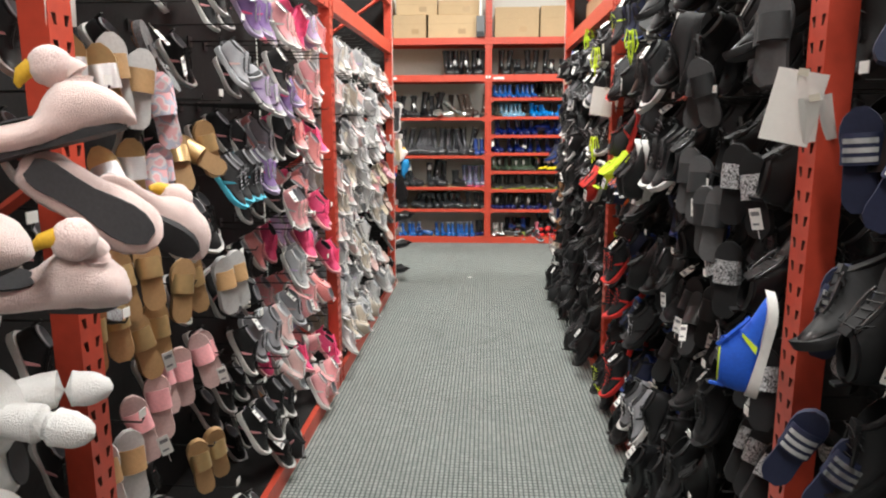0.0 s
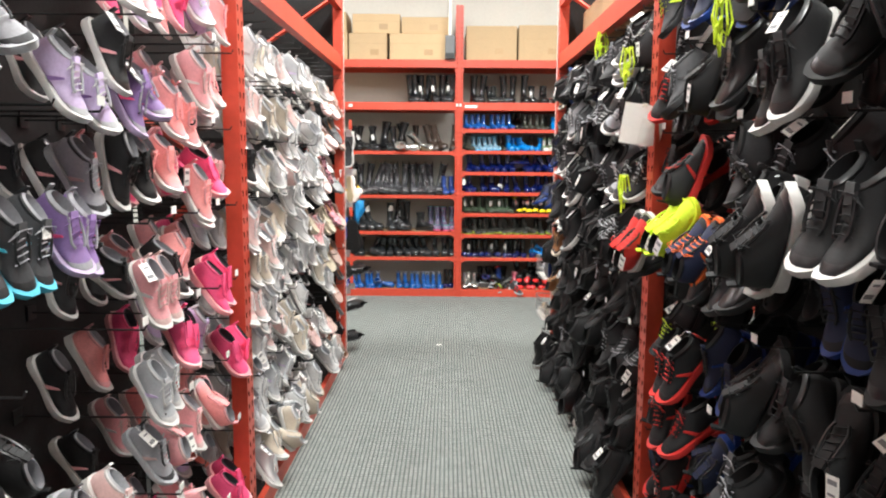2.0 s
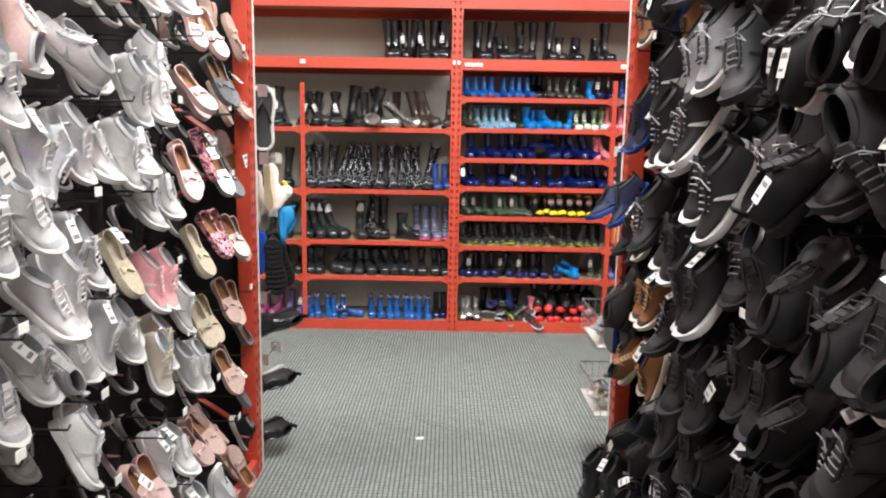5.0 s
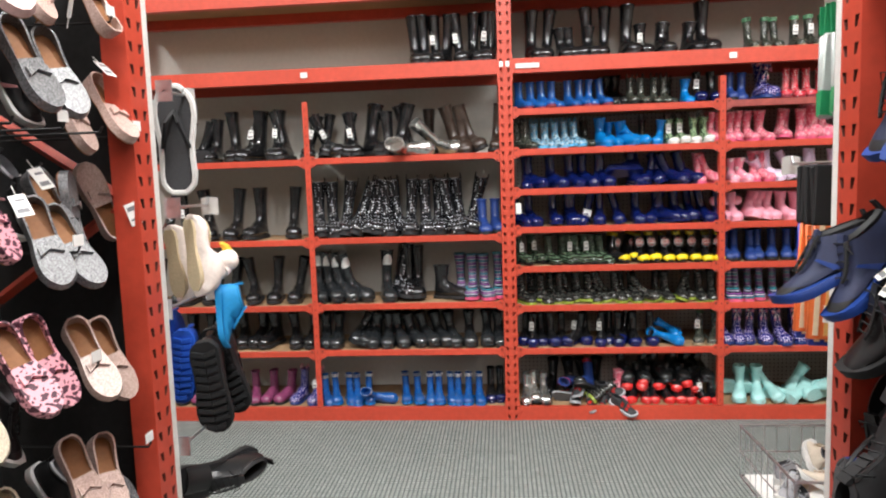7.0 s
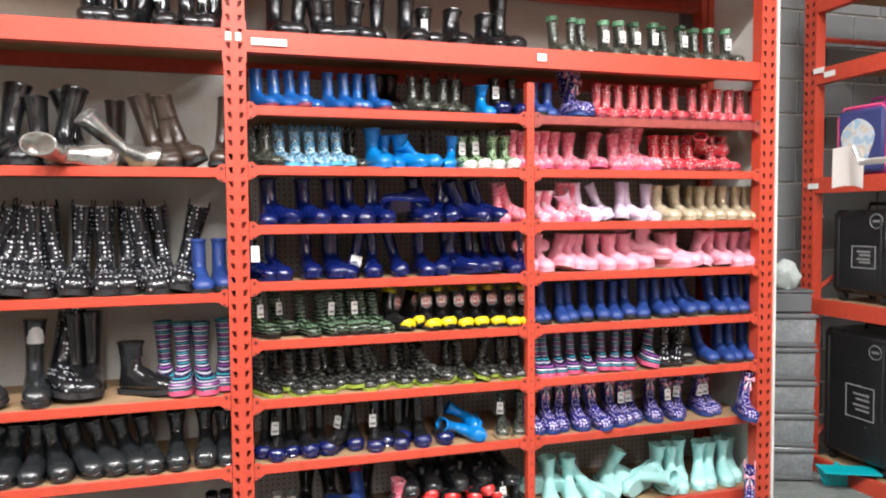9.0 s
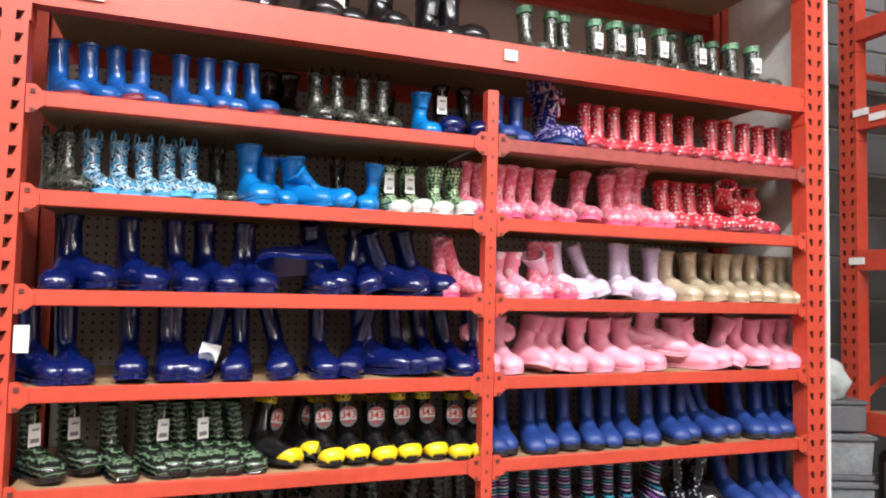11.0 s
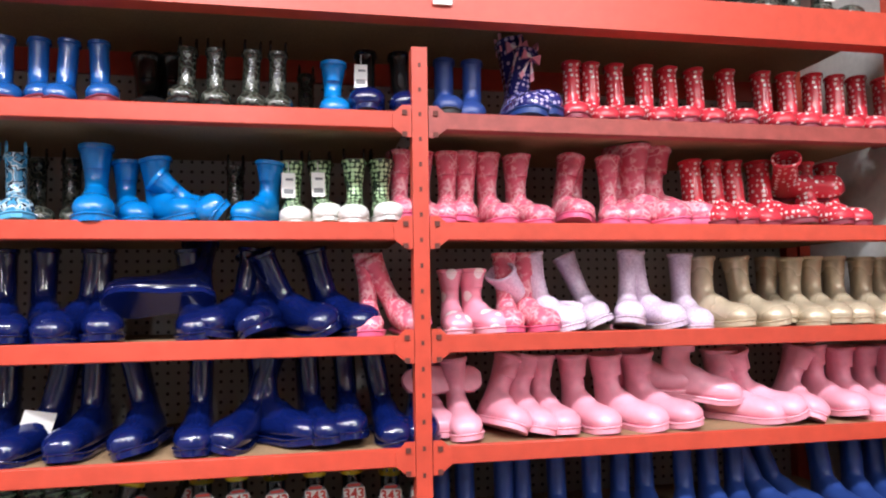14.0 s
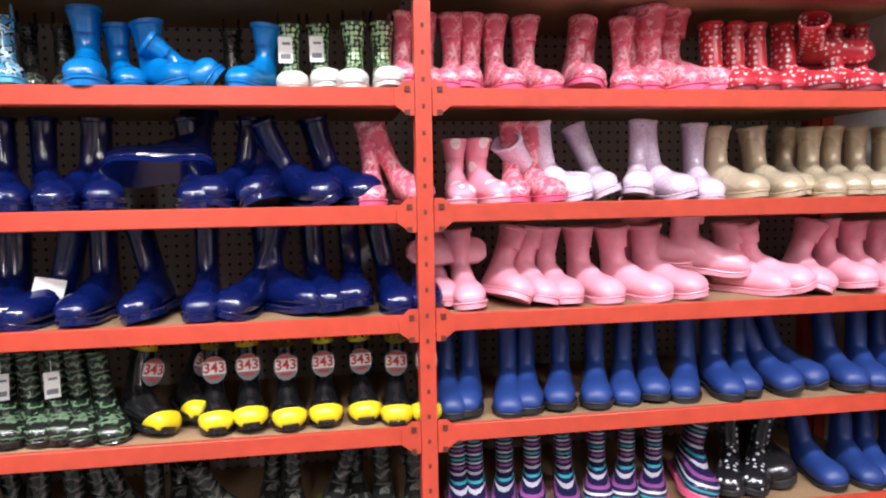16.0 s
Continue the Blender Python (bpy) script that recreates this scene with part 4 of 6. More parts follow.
cardob.matrix_basis = pose(0.475, YF + 0.10, zs[3] + 0.03, 8, 14, 30)
row(zl[0], -2.25, -1.7, "black", 5, 14, tags=0.5), row(zl[0], -1.68, -1.24, "black_tall", 5, 9, tags=0.4), lie(zl[0], -1.72, "black", 100, 0.06, 80)
row(zl[1], -2.25, -1.24, "black_tall", 6, 9, tags=0.5, turn=14)
row(zl[2], -2.25, -1.24, "black", 8, 9, tags=0.4, turn=8)
row(zl[3], -2.25, -1.14, "black_mid", 10, 6)
row(zb, -2.2, -1.3, "maroon", 8, 6), row(zb, -1.3, -1.14, "purple_floral", 2, 5)


# ---- shoes hung on the aisle racks ----
def sneaker(L, upper, sole, laces, tread, strap=None, high=0.0, lining=None, flash=None, overlay=None, lugs=False, word=("running_shoe", "")):
    """Toe along +y, heel at the origin, sole on z 0."""
    h = high * L
    rings = [(0.03 * L, 0.37 * L + h, 0.41 * L, 0.43 * L + h, 0.095 * L), (-0.005 * L, 0.27 * L, 0.47 * L, 0.37 * L, 0.118 * L), (0.0, 0.12 * L, 0.57 * L, 0.30 * L, 0.132 * L),
             (0.05 * L, 0.075 * L, 0.67 * L, 0.245 * L, 0.14 * L), (0.35 * L, 0.07 * L, 0.78 * L, 0.205 * L, 0.15 * L), (0.62 * L, 0.07 * L, 0.88 * L, 0.175 * L, 0.158 * L),
             (0.84 * L, 0.08 * L, 0.965 * L, 0.145 * L, 0.125 * L), (0.95 * L, 0.085 * L, 0.995 * L, 0.115 * L, 0.07 * L)]
    bm = bmesh.new()
    full = smooth_rings(rings)
    loft(bm, full[:11], 14, power=0.9, cap=False)
    loft(bm, full[10:], 14, mi=2, power=0.9)
    t = rings[0]
    # padded collar
    loft(bm, [(t[0] - g1 * L, t[1] - e * L, t[2] + g1 * L, t[3] - e * L, t[4] + g1 * L) for g1, e in ((0.0, 0.0), (0.014, 0.012), (0.014, 0.04), (0.0, 0.06))], 14, mi=2, cap=False, power=0.9)
    loft(bm, [t, (t[0] + 0.022 * L, t[1] + 0.004, t[2] - 0.02 * L, t[3] + 0.003, t[4] - 0.02 * L), (t[0] + 0.03 * L, 0.14 * L, t[2] + 0.02 * L, 0.18 * L, t[4] - 0.015 * L)], 14, mi=1, power=0.9)
    # tongue and heel tab
    prism(bm, [(0.37 * L, 0.40 * L + h), (0.385 * L, 0.475 * L + h), (0.398 * L, 0.475 * L + h), (0.60 * L, 0.305 * L), (0.57 * L, 0.28 * L)], "x", -0.048 * L, 0.048 * L)
    prism(bm, [(0.0, 0.3 * L), (-0.012 * L, 0.44 * L + h), (0.012 * L, 0.45 * L + h), (0.03 * L, 0.3 * L)], "x", -0.03 * L, 0.03 * L, mi=2)
    # lace rows' stiffened edges
    for sd in (-1, 1):
        tube(bm, [(sd * w * L, y * L, z * L) for y, z, w in ((0.42, 0.425, 0.062), (0.50, 0.378, 0.075), (0.58, 0.325, 0.085), (0.66, 0.272, 0.085), (0.72, 0.243, 0.06))], 0.016 * L, 5, mi=2)
    bmesh.ops.remove_doubles(bm, verts=bm.verts, dist=1e-5)
    ob = new(word[0], mesh_of(word[0], bm, upper, lining or LINING, overlay or upper))
    tagged(ob, word[1], "shoe", "shoes on the aisle racks")
    bm = bmesh.new()
    sole_slab(bm, L, 0, 0.085 * L, 0.004, heel=0.06 * L, rocker=0.22)
    under = part("sole", bm, [sole, tread], ob)
    if lugs:
        bm = bmesh.new()
        for k in range(10):
            y = 0.07 + 0.088 * k
            w = (0.115 if y < 0.5 else 0.145 if y < 0.85 else 0.1) * L
            for q in (-1, 1):
                pts = [(q * 0.006 * L, (y + 0.03) * L), (q * w, y * L), (q * w, (y + 0.05) * L), (q * 0.006 * L, (y + 0.075) * L)]
                prism(bm, pts[::q], "z", -0.028 * L, 0.004 * L)
        part("tread", bm, tread, under, "deep chevron lugs")
    bm = bmesh.new()
    if strap:
        for y0, z0, w in ((0.42, 0.395, 0.118), (0.60, 0.30, 0.14)):
            arc = [(-w, z0 - 0.17), (-w * 0.92, z0 - 0.07), (-w * 0.55, z0 - 0.005), (0, z0 + 0.012), (w * 0.55, z0 - 0.005), (w * 0.92, z0 - 0.07), (w, z0 - 0.17)]
            strip = [[bm.verts.new((x * L * 1.05, (y0 + dy) * L, (z - dy * 0.5) * L)) for x, z in arc] for dy in (0.0, 0.10)]
            fs = [bm.faces.new((strip[0][k], strip[0][k + 1], strip[1][k + 1], strip[1][k])) for k in range(6)]
            bmesh.ops.solidify(bm, geom=fs, thickness=0.012 * L)
        part("strap", bm, strap, ob)
    else:
        for k in range(5):
            s = k / 4
            y, z, w = (0.45 + 0.24 * s) * L, (0.402 - 0.135 * s) * L, (0.075 + 0.02 * s) * L
            tube(bm, [(-w, y - 0.012 * L, z - 0.03 * L), (-w * 0.4, y, z + 0.01 * L), (w * 0.4, y + 0.012 * L, z + 0.01 * L), (w, y + 0.02 * L, z - 0.035 * L)], 0.0075 * L, 4)
        for s in (-1, 1):
            tube(bm, [(0, 0.45 * L, 0.43 * L), (s * 0.09 * L, 0.46 * L, 0.45 * L), (s * 0.14 * L, 0.50 * L, 0.36 * L), (s * 0.05 * L, 0.47 * L, 0.42 * L)], 0.0065 * L, 4)
        part("laces", bm, laces, ob)
    if flash:
        for s in (-1, 1):
            bm = bmesh.new()
            for y0, y1, z0, z1 in ((0.40, 0.54, 0.11, 0.27),):
                w0, w1 = 0.1405 * L, 0.128 * L
                a = [(s * w0, y0 * L, z0 * L), (s * w0, (y0 + 0.07) * L, z0 * L), (s * w1, (y1 + 0.03) * L, z1 * L), (s * w1, y1 * L, z1 * L)]
                vs = [bm.verts.new(p) for p in a] + [bm.verts.new((p[0] + s * 0.008 * L, p[1], p[2])) for p in a]
                for q in ((3, 2, 1, 0), (4, 5, 6, 7), (0, 1, 5, 4), (1, 2, 6, 5), (2, 3, 7, 6), (3, 0, 4, 7)):
                    bm.faces.new([vs[i] for i in q])
            part("side_panel", bm, flash, ob, "contrasting slanted side panel")
    return ob


def slide(L, bed, strapm, stripe=None, thick=0.11, word=("slide_sandal", "")):
    bm = bmesh.new()
    sole_slab(bm, L, 0, thick * L, 0.004, heel=0.05 * L, rocker=0.2)
    ob = new(word[0], mesh_of(word[0], bm, bed, bed))
    tagged(ob, word[1], "sandal", "shoes on the aisle racks")
    bm = bmesh.new()
    secs = []
    for y0, y1, g in ((0.46, 0.77, 0.0), (0.46, 0.77, 0.016)):
        secs.append([[bm.verts.new(((0.165 * L + g * L) * math.cos(a), y0 * L + (y1 - y0) * L * q, thick * L * 0.5 + (0.185 - 0.05 * q) * L * math.sin(a) ** 0.8 + g * L)) for q in (0, 0.5, 1)] for a in [math.pi * (0.03 + 0.94 * i / 10) for i in range(11)]])
    for s in secs:
        for i in range(10):
            for j in range(2):
                bm.faces.new((s[i][j], s[i + 1][j], s[i + 1][j + 1], s[i][j + 1]))
    for i in range(10):
        for j in (0, 2):
            bm.faces.new((secs[0][i][j], secs[0][i + 1][j], secs[1][i + 1][j], secs[1][i][j]))
    st = part("strap", bm, strapm, ob)
    if stripe:
        for k in range(3):
            bm = bmesh.new()
            y = (0.49 + 0.09 * k) * L
            pts = [((0.188 * L) * math.cos(a), thick * L * 0.5 + (0.197 - 0.05 * (y / L - 0.42) / 0.38) * L * math.sin(a) ** 0.8 + 0.016 * L) for a in [math.pi * (0.2 + 0.6 * i / 6) for i in range(7)]]
            for i in range(6):
                (xa, za), (xb, zb) = pts[i], pts[i + 1]
                v = [bm.verts.new(p) for p in ((xa, y, za + 0.002), (xb, y, zb + 0.002), (xb, y + 0.05 * L, zb + 0.001), (xa, y + 0.05 * L, za + 0.001))]
                bm.faces.new(v)
            bmesh.ops.solidify(bm, geom=bm.faces[:], thickness=0.0015)
            part("stripe", bm, stripe, st)
    return ob


def flat(L, upper, sole, bow=None, word=("flat_shoe", "")):
    bm = bmesh.new()
    pts = foot_outline(L, 0.002)
    half = len(pts) // 2
    prof = []
    for x, y in pts:
        s = y / L
        hh = (0.19 - 0.22 * s) * L if s < 0.4 else (0.10 + 0.02 * s) * L
        prof.append((x, y, hh))
    lo = [bm.verts.new((x, y, 0.02 * L)) for x, y, _ in prof]
    hi = [bm.verts.new((x * 0.86, y * 0.985 + 0.006 * L, hh)) for x, y, hh in prof]
    n = len(pts)
    for i in range(n):
        bm.faces.new((lo[i], lo[(i + 1) % n], hi[(i + 1) % n], hi[i]))
    for i in range(5, half - 1):
        bm.faces.new((hi[i], hi[i + 1], hi[n - 2 - i], hi[n - 1 - i]))
    bmesh.ops.recalc_face_normals(bm, faces=bm.faces)
    bmesh.ops.solidify(bm, geom=bm.faces[:], thickness=0.004)
    ob = new(word[0], mesh_of(word[0], bm, upper))
    tagged(ob, word[1], "shoe", "shoes on the aisle racks")
    bm = bmesh.new()
    sole_slab(bm, L, 0, 0.045 * L, 0.001)
    part("sole", bm, [sole, LINING], ob)
    if bow:
        bm = bmesh.new()
        for s in (-1, 1):
            prism(bm, [(0, 0.60 * L), (s * 0.11 * L, 0.56 * L), (s * 0.11 * L, 0.66 * L)][::s], "z", 0.115 * L, 0.15 * L)
        part("bow", bm, bow, ob)
    return ob


def plush(bm, seed, depth=0.0016):
    """The uneven skin of a soft pile."""
    bmesh.ops.subdivide_edges(bm, edges=bm.edges[:], cuts=1, use_grid_fill=True)
    bm.normal_update()
    for v in bm.verts:
        v.co += v.normal * (noise.noise(v.co * 130 + Vector((seed, 0, 0))) * depth + noise.noise(v.co * 40) * depth * 1.6)


def slipper(L, fur, bed, bird=None, ears=None, word=("slipper", "")):
    """A plush slipper: a puffed vamp and soft rim over a dark flat sole; some carry a bird's head or long ears."""
    rings = [(y * L, -0.02 * L, y * L, z * L, w * L) for y, z, w in ((-0.04, 0.04, 0.03), (-0.01, 0.12, 0.12), (0.06, 0.18, 0.17), (0.2, 0.2, 0.195), (0.4, 0.2, 0.19), (0.5, 0.3, 0.2),
                                                                      (0.62, 0.40, 0.225), (0.78, 0.38, 0.235), (0.92, 0.30, 0.205), (1.01, 0.2, 0.14), (1.05, 0.1, 0.05))]
    bm = bmesh.new()
    loft(bm, smooth_rings(rings), 18, power=1.0)
    plush(bm, 3)
    ob = new(word[0], mesh_of(word[0], bm, fur, fur))
    tagged(ob, word[1], "slipper", "shoes on the aisle racks")
    bm = bmesh.new()
    sole_slab(bm, L, -0.035 * L, 0.05 * L, -0.006)
    part("sole", bm, [bed, bed], ob, "flat fabric sole")
    bm = bmesh.new()
    prism(bm, [(0.13 * L * math.cos(a), 0.24 * L + 0.2 * L * math.sin(a)) for a in [6.2832 * i / 16 for i in range(16)]], "z", 0.19 * L, 0.206 * L)
    part("footbed", bm, bed, ob)
    if bird:
        bm = bmesh.new()
        tube(bm, [(0, (0.70 + 0.08 * math.sin(q * 3.0)) * L, (0.28 + 0.22 * q) * L) for q in [i / 6 for i in range(7)]], [(0.12 - 0.03 * i / 6) * L for i in range(7)], 14)
        bmesh.ops.create_uvsphere(bm, u_segments=18, v_segments=12, radius=0.15 * L, matrix=pose(0, 0.64 * L, 0.52 * L))
        plush(bm, 5)
        head = part("plush_head", bm, fur, ob)
        bm = bmesh.new()
        tube(bm, [(0, 0.53 * L, 0.54 * L), (0, 0.45 * L, 0.51 * L), (0, 0.40 * L, 0.45 * L), (0, 0.40 * L, 0.42 * L)], [0.07 * L, 0.055 * L, 0.03 * L, 0.01 * L], 10)
        part("beak", bm, BEAK, head, "yellow felt beak")
    if ears:
        for q in (-1, 1):
            bm = bmesh.new()
            tube(bm, [(q * (0.12 + 0.14 * v) * L, (0.72 - 0.14 * v * v) * L, (0.25 + 0.62 * v) * L) for v in (0, 0.15, 0.3, 0.45, 0.6, 0.74, 0.86, 0.95, 1.0)], [w * L for w in (0.11, 0.12, 0.13, 0.135, 0.135, 0.13, 0.11, 0.075, 0.02)], 12)
            plush(bm, 7 + q)
            part("plush_ear", bm, fur, ob)
    return ob


def tinted(name, col, rough=0.7, **k):
    return mat(name, col, rough, vary=0.14, grain=140, stain=14, bump=0.25, rand=0.12, **k)


BEAK = tinted("yellow_felt", (0.7, 0.42, 0.03))
C = {
    "white": tinted("white_leather", (0.58, 0.575, 0.57), 0.5), "cream": tinted("cream_canvas", (0.55, 0.48, 0.39)), "silver": mat("silver_glitter", (0.66, 0.66, 0.67), 0.34, metal=0.55, grain=400, bump=0.4),
    "pale_pink": tinted("pale_pink_mesh", (0.62, 0.43, 0.41)), "pink": tinted("pink_mesh", (0.78, 0.36, 0.38)), "salmon": tinted("salmon_mesh", (0.85, 0.33, 0.32)), "hot": tinted("hot_pink_mesh", (0.86, 0.09, 0.24)),
    "purple": tinted("purple_mesh", (0.22, 0.13, 0.32)), "lav": tinted("lavender_mesh", (0.50, 0.40, 0.60)), "grey": tinted("grey_mesh", (0.30, 0.30, 0.32)), "ltgrey": tinted("light_grey_mesh", (0.42, 0.43, 0.45)),
    "dkgrey": tinted("charcoal_mesh", (0.042, 0.042, 0.045), spec=0.35), "black": tinted("black_mesh", (0.015, 0.015, 0.016), 0.65, spec=0.35), "blkgloss": mat("black_synthetic", (0.014, 0.014, 0.015), 0.3, spec=0.5), "navy": tinted("navy_mesh", (0.012, 0.017, 0.05)),
    "blue": tinted("royal_blue_mesh", (0.01, 0.09, 0.55)), "red": tinted("red_mesh", (0.60, 0.03, 0.025)), "lime": tinted("lime_mesh", (0.62, 0.80, 0.03)), "orange": tinted("neon_orange", (0.9, 0.16, 0.03)), "aqua": tinted("aqua_foam", (0.08, 0.45, 0.6)), "royal": tinted("dark_royal_rubber", (0.008, 0.035, 0.19), 0.5), "sky": tinted("sky_blue_foam", (0.01, 0.22, 0.5)),
    "tan": tinted("tan_cork", (0.40, 0.24, 0.11)), "gold": mat("gold_synthetic", (0.55, 0.38, 0.18), 0.3, metal=0.6), "rose": pattern("rose_gold_glitter", "glitter", (0.28, 0.18, 0.155), (0.62, 0.46, 0.40), 500, 0.35), "champ": pattern("champagne_glitter", "glitter", (0.30, 0.25, 0.18), (0.66, 0.58, 0.45), 500, 0.35),
    "blkglit": pattern("black_glitter", "glitter", (0.01, 0.01, 0.01), (0.25, 0.25, 0.26), 500, 0.35), "brown": tinted("brown_suede", (0.22, 0.09, 0.03)), "whsole": mat("white_foam_sole", (0.58, 0.57, 0.55), 0.6), "gysole": mat("grey_rubber_tread", (0.08, 0.08, 0.083), 0.7), "fur_pink": mat("pale_pink_plush", (0.85, 0.66, 0.62), 0.95, vary=0.1, grain=420, stain=30, bump=0.9, depth=0.004), "fur_white": mat("white_plush", (0.82, 0.81, 0.79), 0.95, vary=0.08, grain=420, stain=30, bump=0.9, depth=0.004),
    "silverprint": pattern("silver_lettered_print", "blotch", (0.04, 0.04, 0.04), (0.26, 0.26, 0.265), 150, 0.4, c3=(0.48, 0.48, 0.49), coat=0),
    "floral": pattern("pink_tropical_print", "blotch", (0.78, 0.44, 0.47), (0.74, 0.66, 0.68), 30, 0.6, c3=(0.50, 0.52, 0.62), coat=0), "zebra": pattern("maroon_stripe_print", "blotch", (0.06, 0.015, 0.03), (0.65, 0.3, 0.35), 70, 0.6, coat=0),
}
for furry in ("fur_pink", "fur_white"):
    C[furry].node_tree.nodes["Principled BSDF"].inputs["Sheen Weight"].default_value = 0.6
SHOES = {}


def style(key, fn, words, *a, **k):
    SHOES[key] = (fn, words, a, k)


def run(key, L, up, sole, lace, words, tread="gysole", **k):
    style(key, sneaker, (("trainer" if key[0] == "m" else "sneaker" if up in ("white", "silver", "cream", "pale_pink") else "running_shoe"), words), L, C[up], C[sole], C[lace], C[tread], **{q: (C[v] if isinstance(v, str) else v) for q, v in k.items()})


FLASH = {"m_grey": "black", "m_white": "white", "m_redblk": "red", "m_blue": "lime", "m_navy": "royal", "m_ltgrey": "black", "m_red": "black", "w_black": "pink", "w_pink": "white", "w_purple": "hot", "w_lav": "purple", "w_grey": "pale_pink", "w_aqua": "aqua", "w_white": "silver", "w_ltgrey": "lav", "m_limelace": "lime", "m_navyor": "orange"}
OVER = {"white": "ltgrey", "silver": "white", "pale_pink": "white", "cream": "white", "pink": "pale_pink", "salmon": "pink", "purple": "grey", "lav": "ltgrey", "grey": "dkgrey", "ltgrey": "white", "black": "blkgloss", "dkgrey": "black", "navy": "black", "lime": "lime", "brown": "dkgrey", "red": "black"}
for key, L, up, sole, lace, words in (
        ("w_white", 0.24, "white", "whsole", "white", "white leather sneaker hung toe-up on the rack"), ("w_silver", 0.235, "silver", "whsole", "white", "silver glitter sneaker hung on the rack"),
        ("w_pale", 0.235, "pale_pink", "whsole", "white", "pale pink knit sneaker with white sole"), ("w_cream", 0.23, "cream", "whsole", "cream", "cream canvas sneaker with white sole"),
        ("w_pink", 0.24, "pink", "whsole", "pale_pink", "pink mesh running shoe with white sole"), ("w_salmon", 0.23, "salmon", "whsole", "salmon", "salmon pink running shoe with pale sole"),
        ("w_purple", 0.23, "purple", "lav", "purple", "purple mesh running shoe hung on the rack"), ("w_lav", 0.23, "lav", "whsole", "white", "lavender grey running shoe hung on the rack"),
        ("w_grey", 0.235, "grey", "ltgrey", "ltgrey", "grey mesh running shoe hung on the rack"), ("w_ltgrey", 0.235, "ltgrey", "whsole", "white", "light grey running shoe with white sole"),
        ("w_black", 0.235, "black", "whsole", "black", "black running shoe with a white sole"), ("w_aqua", 0.235, "dkgrey", "aqua", "grey", "charcoal running shoe with an aqua sole"),
        ("m_black", 0.285, "black", "whsole", "black", "black men's running shoe with white sole"), ("m_all", 0.285, "black", "black", "black", "all-black men's running shoe hung on the rack"),
        ("m_grey", 0.285, "dkgrey", "black", "grey", "charcoal grey running shoe with black sole"), ("m_gloss", 0.28, "blkgloss", "black", "black", "shiny black synthetic work shoe"),
        ("m_white", 0.28, "black", "whsole", "ltgrey", "black trainer with pale laces and white sole"), ("m_red", 0.26, "red", "whsole", "red", "red mesh running shoe with white sole"),
        ("m_redblk", 0.27, "black", "red", "red", "black running shoe with red sole and laces"), ("m_lime", 0.245, "lime", "lime", "lime", "neon lime running shoe hung on the rack"),
        ("m_limelace", 0.26, "dkgrey", "black", "lime", "charcoal shoe with neon lime laces"), ("m_navyor", 0.25, "navy", "orange", "orange", "navy running shoe with neon orange laces"),
        ("m_navy", 0.25, "navy", "royal", "black", "navy trainer with a blue side panel and sole edge"), ("m_blue", 0.24, "blue", "whsole", "blue", "bright blue running shoe with white sole"),
        ("m_brown", 0.23, "brown", "cream", "tan", "brown suede ankle shoe with pale sole"), ("m_ltgrey", 0.28, "grey", "whsole", "white", "grey mesh trainer with white sole")):
    run(key, L * (0.8 if key[0] == "w" else 0.87), up, sole, lace, words, tread="gysole" if key[0] == "m" else "whsole", lining=("ltgrey" if up in ("white", "silver", "cream", "pale_pink", "ltgrey") else "grey" if key[0] == "w" else "lime" if key == "m_blue" else "black"), flash=FLASH.get(key), overlay=OVER.get(up))
run("w_hot", 0.195, "hot", "pink", "hot", "hot pink girl's shoe with two straps", tread="pink", strap="hot")
style("s_tan", slide, ("slide_sandal", "tan cork slide sandal with gold strap"), 0.175, C["tan"], C["gold"], thick=0.14)
style("s_white", slide, ("slide_sandal", "white slide sandal with a cork strap"), 0.185, C["white"], C["tan"], thick=0.13)
style("s_pink", slide, ("slide_sandal", "dusty pink slide sandal on the rack"), 0.17, C["pale_pink"], C["pink"])
style("s_floral", slide, ("slide_sandal", "pink tropical-print slide sandal on the rack"), 0.18, C["floral"], C["floral"])
style("s_gold", slide, ("slide_sandal", "gold strappy sandal hung on the rack"), 0.18, C["gold"], C["silver"], thick=0.06)
style("s_black", slide, ("slide_sandal", "plain black rubber slide sandal"), 0.21, C["black"], C["blkgloss"])
style("s_grey", slide, ("slide_sandal", "dark grey rubber slide with black strap"), 0.2, tinted("mid_grey_rubber", (0.075, 0.075, 0.078)), C["black"])
style("s_stripe", slide, ("slide_sandal", "navy slide sandal with three white stripes"), 0.185, C["navy"], C["navy"], stripe=C["white"])
style("s_silver", slide, ("slide_sandal", "black slide with a silver-printed strap"), 0.2, C["black"], C["silverprint"])
for key, up, words in (("f_rose", "rose", "rose gold glitter ballet flat"), ("f_champ", "champ", "champagne glitter ballet flat with bow"), ("f_black", "blkglit", "black glitter ballet flat on the rack"), ("f_pale", "pale_pink", "pale pink ballet flat with bow"), ("f_print", "zebra", "maroon striped slip-on flat shoe")):
    style(key, flat, ("flat_shoe", words), 0.188, C[up], C["champ" if up == "champ" else "brown"], bow=C[up])
style("p_bird", slipper, ("slipper", "pale pink plush bird slipper with dark footbed"), 0.24, C["fur_pink"], C["dkgrey"], bird=True)
style("p_white", slipper, ("slipper", "fluffy white plush slipper with long ears"), 0.23, C["fur_white"], C["dkgrey"], ears=True)


